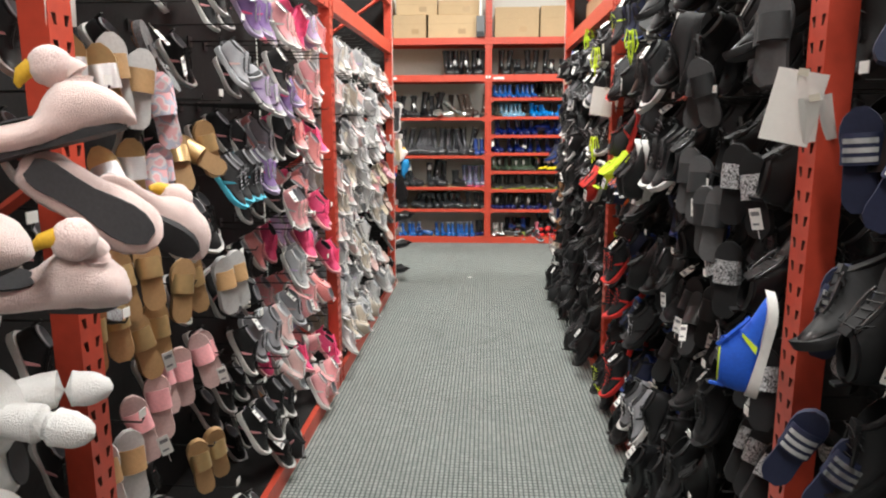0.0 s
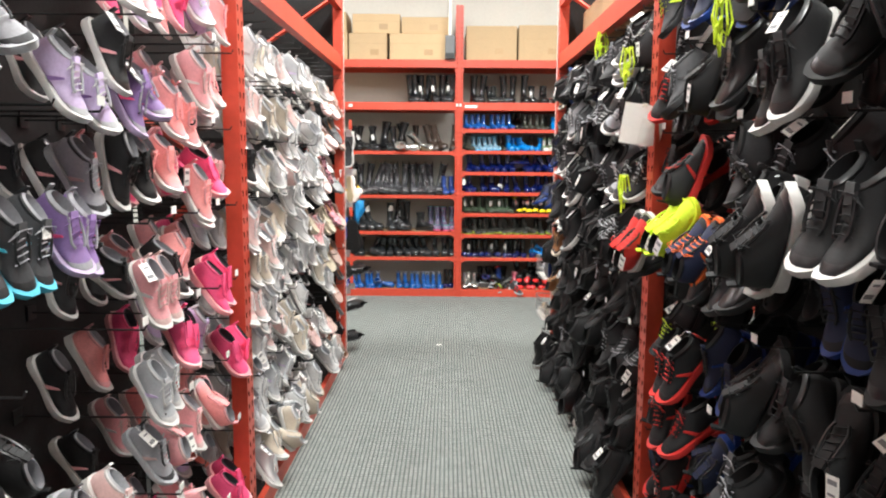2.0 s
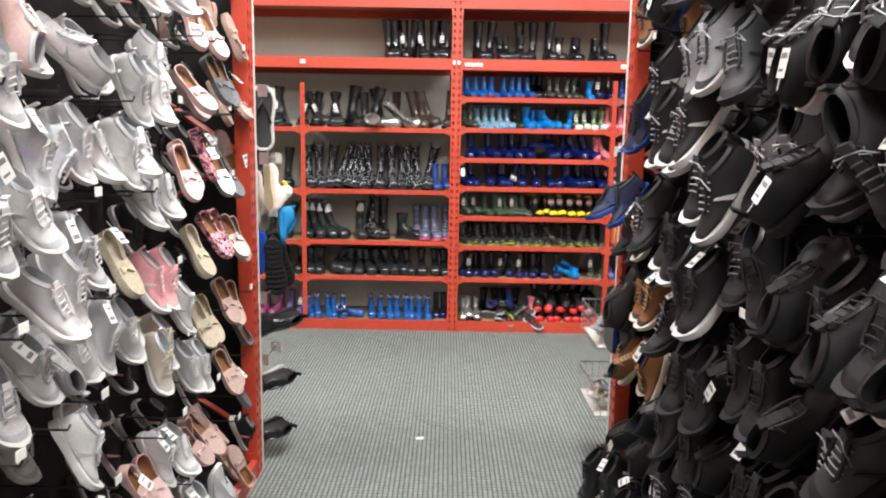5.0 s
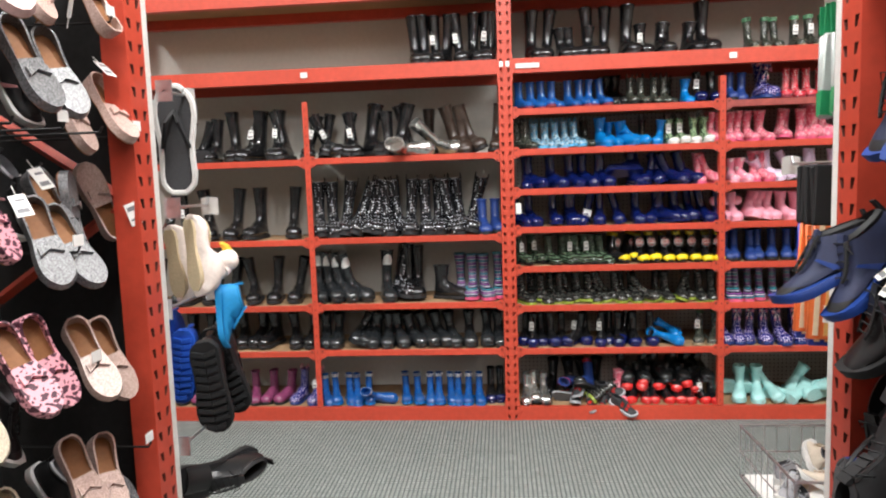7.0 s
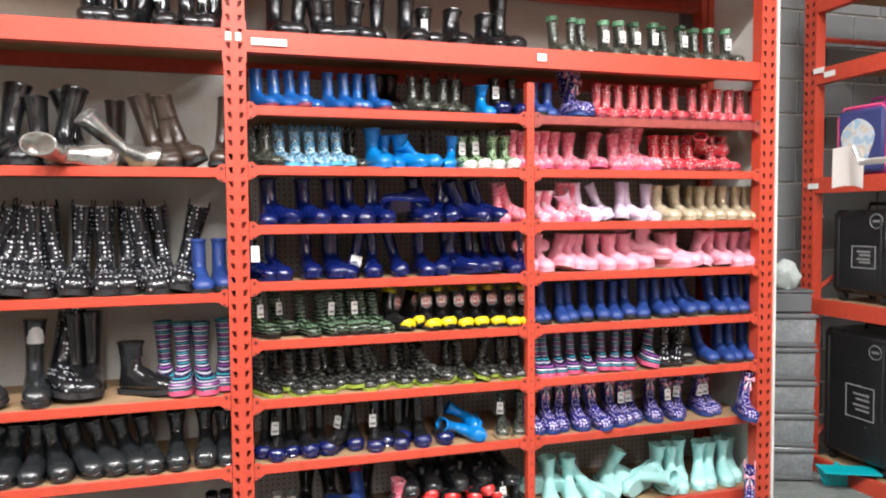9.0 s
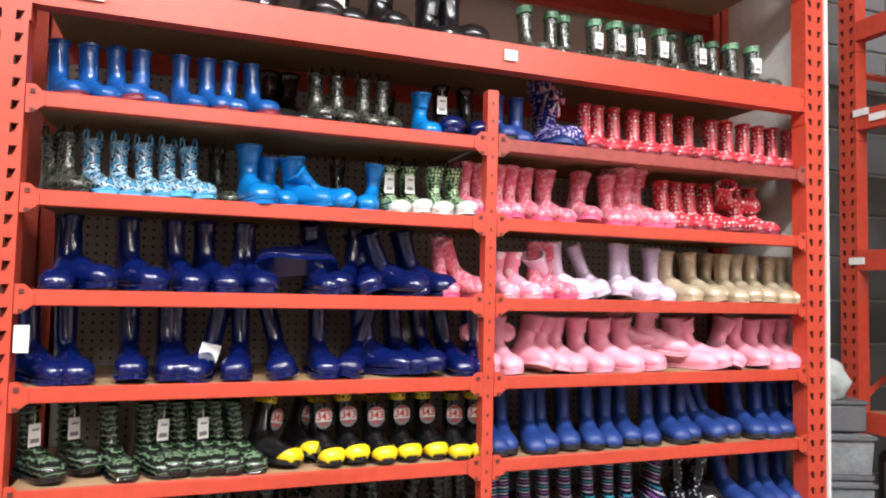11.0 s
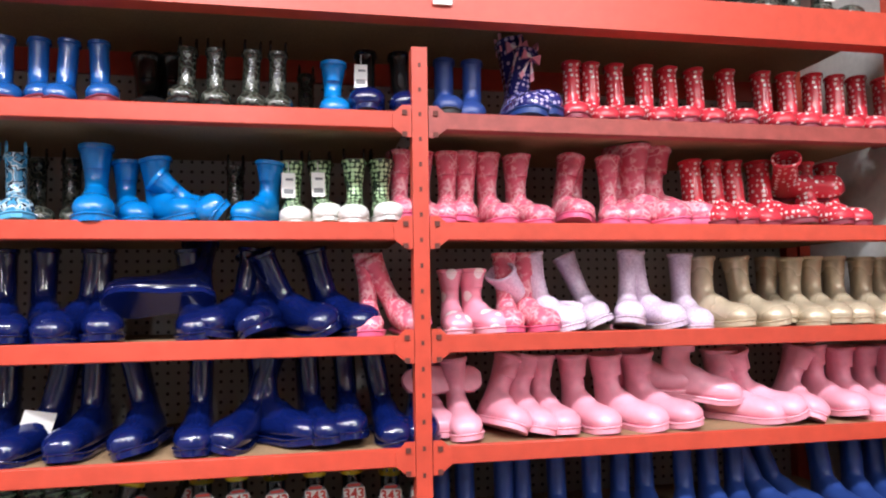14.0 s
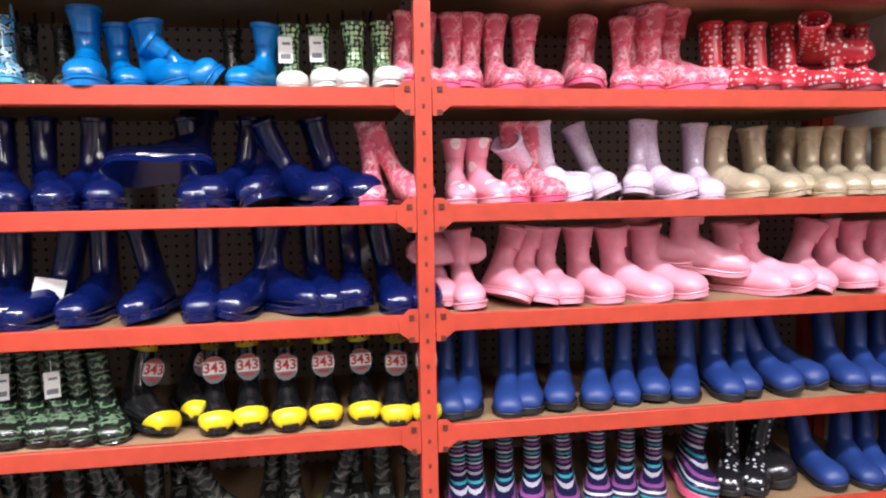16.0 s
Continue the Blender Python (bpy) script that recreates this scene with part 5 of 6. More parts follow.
def put_shoe(key, m, tag=False):
    ck = (key, bool(tag))
    if ck in CACHE:
        return copy_thing(CACHE[ck], m)
    fn, word, a, k = SHOES[key]
    ob = fn(*a, word=word, **k)
    L = a[0]
    if tag:
        add_tag(ob, (0.03, 0.36 * L, 0.44 * L), 100)
    ob.matrix_basis = m
    CACHE[ck] = ob
    return ob


def hung_pose(key, side, x, y, z, yaw=25, roll=0, lean=0, flip=False):
    """A shoe hung with its toe up and its upper to the aisle, turned by yaw towards the aisle's start."""
    a = radians(yaw)
    zl = Vector((side * math.cos(a), -math.sin(a), 0))
    yl = Vector((0, 0, 1))
    xl = yl.cross(zl)
    m = Matrix((xl, yl, zl)).transposed().to_4x4()
    L = SHOES[key][2][0]
    return Matrix.Translation((x, y, z)) @ m @ pose(0, 0, 0, lean, 0, roll + (180 if flip else 0)) @ pose(0, -L / 2, -0.04)


def facing(key, at, toe, sole):
    """A shoe with its middle at a place, its toe along one way and its sole looking another."""
    y = Vector(toe).normalized()
    z = -(Vector(sole) - y * Vector(sole).dot(y)).normalized()
    m = Matrix((y.cross(z), y, z)).transposed().to_4x4()
    return put_shoe(key, Matrix.Translation(at) @ m @ pose(0, -SHOES[key][2][0] / 2, 0))


def hung(key, side, x, y, z, yaw=25, roll=0, lean=0, flip=False, tag=False):
    return put_shoe(key, hung_pose(key, side, x, y, z, yaw, roll, lean, flip), tag)


def joined(name, placed, label, category):
    """Many shoes in one mesh, deep in the rack's shade."""
    verts, faces, idx, mats = [], [], [], []
    for key, m in placed:
        ob = CACHE.get((key, False)) or CACHE.get((key, True)) or put_shoe(key, m)
        for o in (ob, *ob.children):
            if o.type != "MESH" or o.name.startswith("price_tag"):
                continue
            base = len(verts)
            for q in o.data.materials:
                if q not in mats:
                    mats.append(q)
            slots = [mats.index(q) for q in o.data.materials]
            mm = m @ o.matrix_basis if o is not ob else m
            verts.extend(mm @ v.co for v in o.data.vertices)
            for p in o.data.polygons:
                faces.append([base + i for i in p.vertices])
                idx.append(slots[min(p.material_index, len(slots) - 1)])
    me = bpy.data.meshes.new(name)
    me.from_pydata(verts, [], faces)
    for q in mats:
        me.materials.append(q)
    me.polygons.foreach_set("material_index", idx)
    me.shade_smooth()
    me.set_sharp_from_angle(angle=radians(42))
    return tagged(new(name, me), label, category, kind="stuff")


def hook_mesh(length, flag=True):
    bm = bmesh.new()
    tube(bm, [(0, 0, 0), (0, -length, 0), (0, -length - 0.006, 0.012)], 0.0028, 5)
    if flag:
        block(bm, -0.016, 0.016, -length - 0.004, -length - 0.002, 0.012, 0.034, mi=1)
    block(bm, -0.02, 0.02, -0.004, 0, -0.02, 0.02)
    return mesh_of("peg_hook", bm, DARKSTEEL, PAPER, smooth=False)


HOOK, BARE_HOOK = hook_mesh(0.395), hook_mesh(0.395, False)
PAL = {
    "L0": "p_white p_bird s_floral s_pink f_black w_black w_grey",
    "L1a": "f_black w_black f_black w_black s_tan w_black f_black",
    "L1b": "w_black w_black w_grey w_black f_black w_lav w_black w_pale",
    "L1c": "w_salmon w_hot w_pink w_hot w_lav w_hot w_salmon w_salmon w_pink",
    "L2a": "w_white w_silver w_silver w_pale w_white w_silver w_cream w_ltgrey w_white w_ltgrey w_cream",
    "L2b": "w_white f_rose f_champ w_silver f_rose f_pale w_cream f_champ w_white",
    "L2c": "f_rose f_black f_black f_print f_black f_rose w_black",
    "R0": "s_stripe s_stripe m_all s_black m_all s_stripe",
    "R1a": "s_black m_all s_grey m_all s_silver m_grey s_black m_gloss m_all m_all m_gloss",
    "R1b": "m_all m_grey s_grey m_all m_gloss m_gloss m_all m_all m_navy m_black",
    "R1c": "m_redblk m_all m_grey m_all m_gloss m_all m_navy m_limelace m_all m_redblk",
    "R2a": "m_black m_white m_grey m_white m_ltgrey m_gloss m_all m_black m_white m_ltgrey m_all",
    "R2b": "m_white m_grey m_all m_black m_all m_gloss m_grey m_all",
    "R2c": "m_navy m_grey m_all m_gloss m_brown m_all m_navy m_all",
}
PAL = {k: v.split() for k, v in PAL.items()}
BEHIND = {1: [], -1: []}
GAP = {"L0": 0.5, "L1a": 0.9, "L1b": 0.6, "L1c": 0.2, "L2a": 0.08, "L2b": 0.55, "L2c": 0.8, "R0": 0.5, "R1a": 0.3, "R1b": 0.2, "R1c": 0.2, "R2a": 0.1, "R2b": 0.1, "R2c": 0.25}


FIXED_L = [("s_gold", 1.48, 1.58), ("s_white", 1.62, 1.59), ("s_floral", 1.83, 1.54), ("s_gold", 1.61, 1.38), ("s_floral", 1.78, 1.35), ("s_tan", 1.63, 1.13), ("s_tan", 1.68, 0.96), ("s_tan", 1.89, 1.03), ("s_tan", 1.48, 1.01),
           ("s_pink", 1.79, 0.78), ("s_pink", 1.99, 0.78), ("s_pink", 1.60, 0.77), ("s_white", 1.46, 0.68), ("s_tan", 1.96, 0.47), ("w_black", 2.48, 0.36), ("w_black", 2.72, 0.37), ("w_aqua", 2.34, 1.32), ("w_aqua", 2.49, 1.32), ("w_purple", 2.68, 1.32),
           ("w_purple", 3.00, 1.63), ("w_lav", 2.75, 1.62), ("w_purple", 2.64, 1.90), ("w_salmon", 3.28, 1.60), ("w_salmon", 3.40, 1.36), ("w_pink", 3.07, 1.11), ("w_hot", 3.57, 1.05), ("w_hot", 3.68, 0.78), ("w_hot", 3.63, 0.29), ("w_ltgrey", 3.08, 0.85), ("w_grey", 2.56, 0.68), ("w_pale", 2.74, 0.66), ("w_pink", 2.96, 1.91)]
FIXED_LB = [("w_pale", 3.95, 1.69), ("w_black", 3.92, 1.46), ("w_pale", 3.92, 1.22), ("w_cream", 4.0, 1.06), ("w_pale", 4.2, 1.09), ("w_white", 4.64, 1.58), ("w_white", 4.68, 1.30), ("w_silver", 4.81, 1.12), ("w_pale", 3.92, 0.92), ("w_white", 4.15, 0.83), ("w_cream", 4.76, 0.57),
            ("w_white", 5.30, 1.58), ("f_pale", 5.69, 1.61), ("f_pale", 5.62, 1.36), ("f_black", 5.95, 1.35), ("w_white", 5.36, 1.30), ("f_print", 5.85, 1.14), ("f_rose", 6.04, 1.09), ("f_champ", 5.69, 1.08), ("w_pink", 5.37, 1.06), ("f_champ", 5.75, 0.82), ("f_rose", 6.02, 0.84), ("f_rose", 5.95, 0.59), ("w_cream", 5.34, 0.84), ("w_silver", 5.56, 0.72), ("f_black", 5.95, 1.67), ("f_pale", 5.80, 1.84)]
FIXED_R = [("m_black", 2.77, 1.32), ("m_black", 2.48, 1.36), ("s_grey", 2.19, 1.30), ("s_silver", 1.76, 1.34), ("s_silver", 1.87, 1.09), ("s_grey", 1.96, 1.22), ("m_ltgrey", 2.76, 0.31), ("m_redblk", 3.36, 0.84), ("m_redblk", 3.31, 0.28), ("s_grey", 2.19, 1.58), ("s_grey", 1.68, 1.67), ("m_black", 2.74, 1.66), 
           ("m_white", 5.44, 1.51), ("m_white", 5.29, 1.50), ("m_white", 5.08, 1.36), ("m_ltgrey", 5.23, 1.70), ("m_grey", 5.62, 1.24), ("m_black", 5.35, 1.20), ("m_brown", 5.55, 0.99), ("m_black", 5.15, 1.10), ("m_all", 5.14, 0.86), ("m_navy", 5.77, 1.55)]
FIXED = {1: FIXED_L + FIXED_LB, -1: FIXED_R}


def zone(side, y):
    if side > 0:
        return "L0" if y < 1.36 else "L1a" if y < 2.25 else "L1b" if y < 3.05 else "L1c" if y < 3.81 else "L2a" if y < 5.1 else "L2b" if y < 5.75 else "L2c"
    return "R0" if y < 1.50 else "R1a" if y < 2.5 else "R1b" if y < 3.2 else "R1c" if y < 3.83 else "R2a" if y < 4.9 else "R2b" if y < 5.65 else "R2c"


def fill_bay(r, side, xf, y0, y1, rows, pitch, front, back):
    for iz, z in enumerate(rows):
        low = 0.05 if iz == len(rows) - 1 else 0.0
        z = max(z, 0.16)
        y = y0 + 0.07 + rng.uniform(0, 0.05)
        key, left = None, 0
        k = 0
        while y < y1 - 0.03:
            if left <= 0 and key and rng.random() < GAP.get(zone(side, y), 0.0):
                y += rng.uniform(0.10, 0.20) * (2.0 if zone(side, y) in ("L1a", "L1b") else 1.0)
                key = None
                continue
            if left <= 0 or key is None:
                key, left = rng.choice(PAL[zone(side, y)]), rng.choice((2, 2, 2, 4))
            left -= 1
            if side < 0 and (z < 1.3 and y > 4.35 or z < 0.8) and key in ("m_white", "m_black", "m_ltgrey"):
                key = "m_all"
            L = SHOES[key][2][0]
            dark = rng.random()
            if any(abs(y - q[1] - 0.01) < 0.11 and abs(z - q[2]) < 0.15 for q in FIXED[side]):
                dark = 0
            slides = key[0] == "s"
            down = not slides and rng.random() < (0.8 if side > 0 else 0.7)
            yaw = rng.gauss(52, 12) if slides else rng.gauss(8, 16)
            roll = rng.gauss(6 * side, 14) if down else rng.gauss(14 * side, 12)
            if key[0] == "p":
                key = "w_black"
            if dark > 0.04:
                hung(key, side, xf + side * (front + low - 0.075 + rng.uniform(-0.05, 0.035)), y, z + rng.uniform(-0.03, 0.02) - (0.03 if key[0] in "sf" else 0), yaw, roll,
                     rng.gauss(31, 12) if down else rng.gauss(-12, 8), down, rng.random() < 0.36)
            if back and k % 2 == 0:
                # shade put into colour: left back shoes turn black outside L1c and L2a
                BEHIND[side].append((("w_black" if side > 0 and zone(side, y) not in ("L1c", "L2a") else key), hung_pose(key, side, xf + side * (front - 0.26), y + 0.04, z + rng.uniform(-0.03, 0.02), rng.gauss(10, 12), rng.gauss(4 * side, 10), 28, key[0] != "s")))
            if k % 2 == 0:
                share("peg_hook", HOOK if iz and k % 4 == 0 else BARE_HOOK, r, pose(xf - side * 0.395, y + 0.02, z + 0.125, 0, 0, 90 if side > 0 else -90))
            step = pitch * (0.85 if key[0] == "f" else 1.0) * (L / 0.24)
            y += step * rng.uniform(0.94, 1.06) * (0.84 if left > 0 else 1.12)
            k += 1


ROWS_LA = [1.97 - 0.262 * k for k in range(8)]
ROWS_LB = [1.90 - 0.238 * k for k in range(8)]
ROWS_RA = [1.99 - 0.272 * k for k in range(8)]
ROWS_RB = [1.93 - 0.25 * k for k in range(8)]
fill_bay(rack_l, 1, XL, 0.62, 1.30, ROWS_LA, 0.12, 0.03, False)
fill_bay(rack_l, 1, XL, 1.40, 3.77, ROWS_LA, 0.12, 0.03, True)
fill_bay(rack_l, 1, XL, 3.85, 6.25, ROWS_LB, 0.112, 0.03, True)
fill_bay(rack_r, -1, XR, 0.75, 1.36, ROWS_RA, 0.12, 0.06, False)
fill_bay(rack_r, -1, XR, 1.56, 3.74, ROWS_RA, 0.115, 0.045, True)
fill_bay(rack_r, -1, XR, 3.88, 6.06, ROWS_RB, 0.112, 0.07, True)
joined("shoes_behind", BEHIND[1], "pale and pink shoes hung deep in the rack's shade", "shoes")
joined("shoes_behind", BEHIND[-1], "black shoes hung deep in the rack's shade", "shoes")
# shoes that stand out from their rows, in pairs
for side, xf in ((1, XL - 0.02), (-1, XR - 0.03)):
    for key, y, z in FIXED[side]:
        slides, flats = key[0] == "s", key[0] == "f"
        for i in range(2):
            dy = (-0.043, 0.043)[i] if not flats else (-0.035, 0.045)[i]
            hung(key, side, xf + side * rng.uniform(-0.02, 0.02), y + dy, z + rng.uniform(-0.02, 0.02), rng.gauss(50, 6) if slides else rng.gauss(30, 8) if flats else rng.gauss(8, 8),
                 rng.gauss(6, 6) if slides else rng.gauss(6 * side, 6), rng.gauss(-4, 5) if slides else rng.gauss(30, 6), not slides, i == 0 and rng.random() < 0.35)
for at, toe, sole in (((-0.70, 1.19, 1.36), (0.69, 0.41, -0.6), (0.5, -0.85, 0.1)), ((-0.69, 1.37, 1.30), (0.66, 0.42, -0.62), (-0.05, -1, -0.25)), ((-0.74, 1.17, 1.47), (0.8, 0.5, 0.25), (0.1, -0.1, -1)),
                      ((-0.745, 1.10, 1.205), (0.75, 0.6, -0.1), (-0.35, 0.3, -0.88)), ((-0.80, 0.93, 1.29), (0.7, 0.6, 0.1), (-0.35, 0.35, -0.9)), ((-0.86, 0.90, 1.46), (0.3, 0.4, -0.9), (-0.7, 0.5, 0.0))):
    facing("p_bird", at, toe, sole)
facing("p_white", (-0.82, 1.0, 1.0), (0.0, -0.3, 0.95), (-0.9, -0.2, -0.1)), facing("p_white", (-0.80, 0.96, 0.82), (0.1, -0.2, 0.95), (-0.8, 0.3, -0.1))
facing("m_blue", (0.575, 1.37, 1.055), (0.22, 0.1, 0.95), (0.9, -0.35, -0.1))
for i in range(2):
    hung("s_stripe", -1, 0.70 - 0.03 * i, 1.17 + 0.12 * i, 1.43, 60, 4, 0), hung("s_stripe", -1, 0.69 - 0.03 * i, 1.19 + 0.12 * i, 1.14, 60, -12, 0, tag=i == 0), hung("s_stripe", -1, 0.66 - 0.03 * i, 1.23 + 0.12 * i, 0.84, 60, -25, 0)
for i in range(2):
    hung("m_lime", -1, 0.62, 3.38 + 0.09 * i, 1.27, 20, -32, -6, tag=True)
    hung("m_red", -1, 0.56, 3.58 + 0.09 * i, 1.20, 25, -28, 0, tag=True)
    hung("m_navyor", -1, 0.64, 3.20 + 0.1 * i, 1.22, 10, -28, -8)
    hung("m_black", -1, 0.58, 2.64 + 0.12 * i, 1.32, -10, -30, 0)
    hung("s_white", 1, -0.81, 2.10 + 0.11 * i, 0.99, 40, 8, 0)

style("greyshoe", sneaker, ("sandal", "child's black and grey sandal in a heap"), 0.17, C["dkgrey"], C["ltgrey"], C["black"], C["gysole"], strap=C["red"])
for i in range(5):
    put_shoe("greyshoe", pose(0.40 + 0.05 * i, YF + 0.16, 0.085 + 0.05 * (i % 2), rng.uniform(-30, 30), rng.uniform(-50, 50), 180 + rng.uniform(-60, 60)))

style("p_butter", slipper, ("slipper", "butter-coloured plush slipper with pale pink head"), 0.2, tinted("butter_plush", (0.84, 0.74, 0.68), 0.95), tinted("butter_sole", (0.62, 0.50, 0.32), 0.9), bird=True)
put_shoe("greyshoe", pose(0.44, YF + 0.10, 0.10, 10, 70, 100)), put_shoe("greyshoe", pose(0.60, YF + 0.06, 0.09, -25, 20, 230))


def lace_bundle(x, y, z, material, seed):
    """A tangle of bright laces hung from a hook."""
    r2 = random.Random(seed)
    bm = bmesh.new()
    for i in range(6):
        a, w, h = r2.uniform(0, 6.28), r2.uniform(0.015, 0.04), r2.uniform(0.05, 0.13)
        dx, dy = math.cos(a) * w, math.sin(a) * w
        tube(bm, [(0, 0, 0.0), (dx * 0.6, dy * 0.6, 0.02), (dx, dy, -h * 0.5), (dx * 0.7, dy * 0.7, -h), (dx * 0.1, dy * 0.1, -h * 0.8), (-dx * 0.3, -dy * 0.3, -h * 0.4)], 0.0034, 5)
    ob = tagged(new("neon_lace_tangle", mesh_of("neon_lace_tangle", bm, material)), "tangle of neon green laces hung on the rack", "laces", "lace bundles")
    ob.matrix_basis = pose(x, y, z)


for i, (x, y, z) in enumerate(((0.60, 3.95, 1.88), (0.60, 3.96, 1.40), (0.665, 4.75, 2.078), (0.60, 3.05, 1.86))):
    lace_bundle(x, y, z, C["lime"], i)


# ---- papers on the posts ----
CLEARTAPE = mat("yellowed_tape", (0.62, 0.58, 0.48), 0.2)


def paper(x, y, z, rz, ry, w=0.15, h=0.2, bars=5):
    bm = bmesh.new()
    n = 6
    grid = [[bm.verts.new((w * (i / n - 0.5), 0.012 * math.sin(2.2 * i / n) + 0.01 * (j / n) ** 2, -h * j / n)) for i in range(n + 1)] for j in range(n + 1)]
    for j in range(n):
        for i in range(n):
            bm.faces.new((grid[j][i], grid[j][i + 1], grid[j + 1][i + 1], grid[j + 1][i]))
    bmesh.ops.solidify(bm, geom=bm.faces[:], thickness=0.0012)
    ob = new("paper_sign", mesh_of("paper_sign", bm, PAPER))
    tagged(ob, "white paper sign taped to an orange-red post", "sign", "paper signs")
    part("tape", boxm(-0.010, 0.010, -0.0012, -0.0003, -0.010, 0.004), CLEARTAPE, ob, "clear tape at the top edge")
    ob.matrix_basis = pose(x, y, z, 0, ry, rz)
    return ob


paper(0.632, 1.458, 1.60, -28, 12, 0.094, 0.146)
paper(0.655, 1.455, 1.55, -30, -10, 0.06, 0.09)
paper(0.645, 3.84, 1.68, -32, 10, 0.15, 0.15)
paper(0.662, 3.79, 1.62, -32, 14, 0.08, 0.09)
paper(-0.824, 1.36, 1.86, 90, -6, 0.12, 0.17)


# ---- ends of the aisle racks ----
def end_panel(x0, x1, y, label):
    ob = new("end_panel", mesh_of("end_panel", boxm(x0, x1, y, y + 0.014, 0.0, 2.6, bevel=0.002), PIPE, smooth=False))
    # added black sheet, stands in for the shade inside the rack
    part("inner_face", boxm(x0, x1, y - 0.006, y - 0.0005, 0.0, 2.6), BLACKPANEL, ob, "black inner face")
    part("edge_strip", boxm(x0 - 0.001 if x0 < 0 else x0 - 0.006, x0 + 0.004, y - 0.004, y + 0.018, 0.0, 2.6) if x0 > 0 else boxm(x1 - 0.004, x1 + 0.006, y - 0.004, y + 0.018, 0.0, 2.6), PIPE, ob, "white edge strip")
    return tagged(ob, label, "panel", "rack end panels")


end_panel(-1.83, -0.835, 6.302, "white board closing the end of the shoe rack")
end_panel(0.675, 1.67, 6.162, "white board closing the end of the shoe rack")


def wire_rod(x, y, z, length, label="steel display hook on the rack's end panel"):
    t = new("display_hook", None)
    bm = bmesh.new()
    tube(bm, [(0, 0, 0), (0, length, 0), (0, length + 0.01, 0.02)], 0.004, 7)
    ob = new("display_hook", mesh_of("display_hook", bm, STEEL))
    bpy.data.objects.remove(t)
    part("backplate", boxm(-0.02, 0.02, 0, 0.004, -0.025, 0.025), STEEL, ob)
    bm = bmesh.new()
    flag = [[bm.verts.new((x, length + 0.013 + 0.02 * (0.035 - z) + 60 * x * x * 0.1, z - 0.2 * abs(x))) for x in (-0.024, -0.008, 0.008, 0.024)] for z in (0.022, 0.0, -0.026)]
    fs = [bm.faces.new((flag[j][i], flag[j][i + 1], flag[j + 1][i + 1], flag[j + 1][i])) for j in range(2) for i in range(3)]
    bmesh.ops.solidify(bm, geom=fs, thickness=0.001)
    part("price_flag", bm, PAPER, ob, "white card price flag")
    tagged(ob, label, "hook", "display hooks")
    ob.matrix_basis = pose(x, y, z)
    return ob


ORANGEV, YELLOWV, BLUEV, GREENV = (mat(n, c, 0.35, coat=0.3) for n, c in (("orange_vinyl", (0.80, 0.17, 0.04)), ("yellow_vinyl", (0.85, 0.50, 0.16)), ("blue_vinyl", (0.02, 0.05, 0.40)), ("green_packaging", (0.03, 0.30, 0.12))))
CREAMV = mat("cream_vinyl", (0.78, 0.62, 0.42), 0.4)
CLEAR = mat("milky_plastic_bag", (0.45, 0.50, 0.48), 0.15, coat=0.5)


def strap_pack(body, stripe, long=0.27):
    """A black header card with a long coloured vinyl strap below it, hung from its top."""
    bm = bmesh.new()
    block(bm, -0.047, 0.047, 0, 0.012, -0.145, -0.006, bevel=0.003)
    ob = new("strap_pack", mesh_of("strap_pack", bm, C["black"], smooth=False))
    tagged(ob, "hanging pack with black header and bright vinyl straps", "accessory pack", "strap packs")
    part("strap", boxm(-0.044, 0.044, 0.001, 0.011, -0.145 - long, -0.1455, bevel=0.003), body, ob)
    for x, sm in ((-0.032, CREAMV), (-0.008, stripe), (0.02, CREAMV)):
        part("stripe", boxm(x, x + 0.012, -0.001, 0.0005, -0.14 - long * 0.98, -0.146), sm, ob)
    part("label", boxm(-0.012, 0.018, -0.0022, -0.001, -0.13 - long * 0.9, -0.09 - long * 0.9), PAPER, ob)
    return ob


wire_rod(0.769, 6.178, 1.437, 0.44)
packs = [strap_pack(BLUEV, YELLOWV, 0.29), strap_pack(ORANGEV, YELLOWV), strap_pack(ORANGEV, CREAMV, 0.26)]
for i in range(6):
    b = packs[(1, 2, 1, 1, 0)[i % 5]]
    m = pose(0.769 + 0.004 * math.sin(i * 2.1), 6.47 - 0.022 * i, 1.437, 0, 3 * math.sin(i * 1.7), 5 * math.sin(i))
    if i < 3:
        b = packs[i]
        b.matrix_basis = m
    else:
        copy_thing(b, m)


def clear_pack():
    bm = bmesh.new()
    block(bm, -0.045, 0.045, 0, 0.014, -0.26, -0.07, bevel=0.004)
    ob = new("hanging_pack", mesh_of("hanging_pack", bm, CLEAR))
    tagged(ob, "clear plastic pack with a green header card", "accessory pack", "green packs")
    part("header_card", boxm(-0.045, 0.045, 0.005, 0.009, -0.068, -0.004), GREENV, ob)
    part("footer_band", boxm(-0.046, 0.046, -0.001, 0.015, -0.255, -0.2), GREENV, ob)
    return ob


wire_rod(0.79, 6.178, 1.80, 0.26)
cp = clear_pack()
cp.matrix_basis = pose(0.79, 6.42, 1.80)
for i in range(1, 9):
    copy_thing(cp, pose(0.79 + 0.005 * math.sin(3 * i), 6.42 - 0.026 * i, 1.80, 0, 3 * math.sin(2 * i), 5 * math.sin(i)))
wire_rod(0.79, 6.178, 2.10, 0.26)
for i in range(9):
    copy_thing(cp, pose(0.79 + 0.005 * math.sin(2 * i), 6.42 - 0.026 * i, 2.10, 0, 3 * math.sin(i), 5 * math.sin(i)))


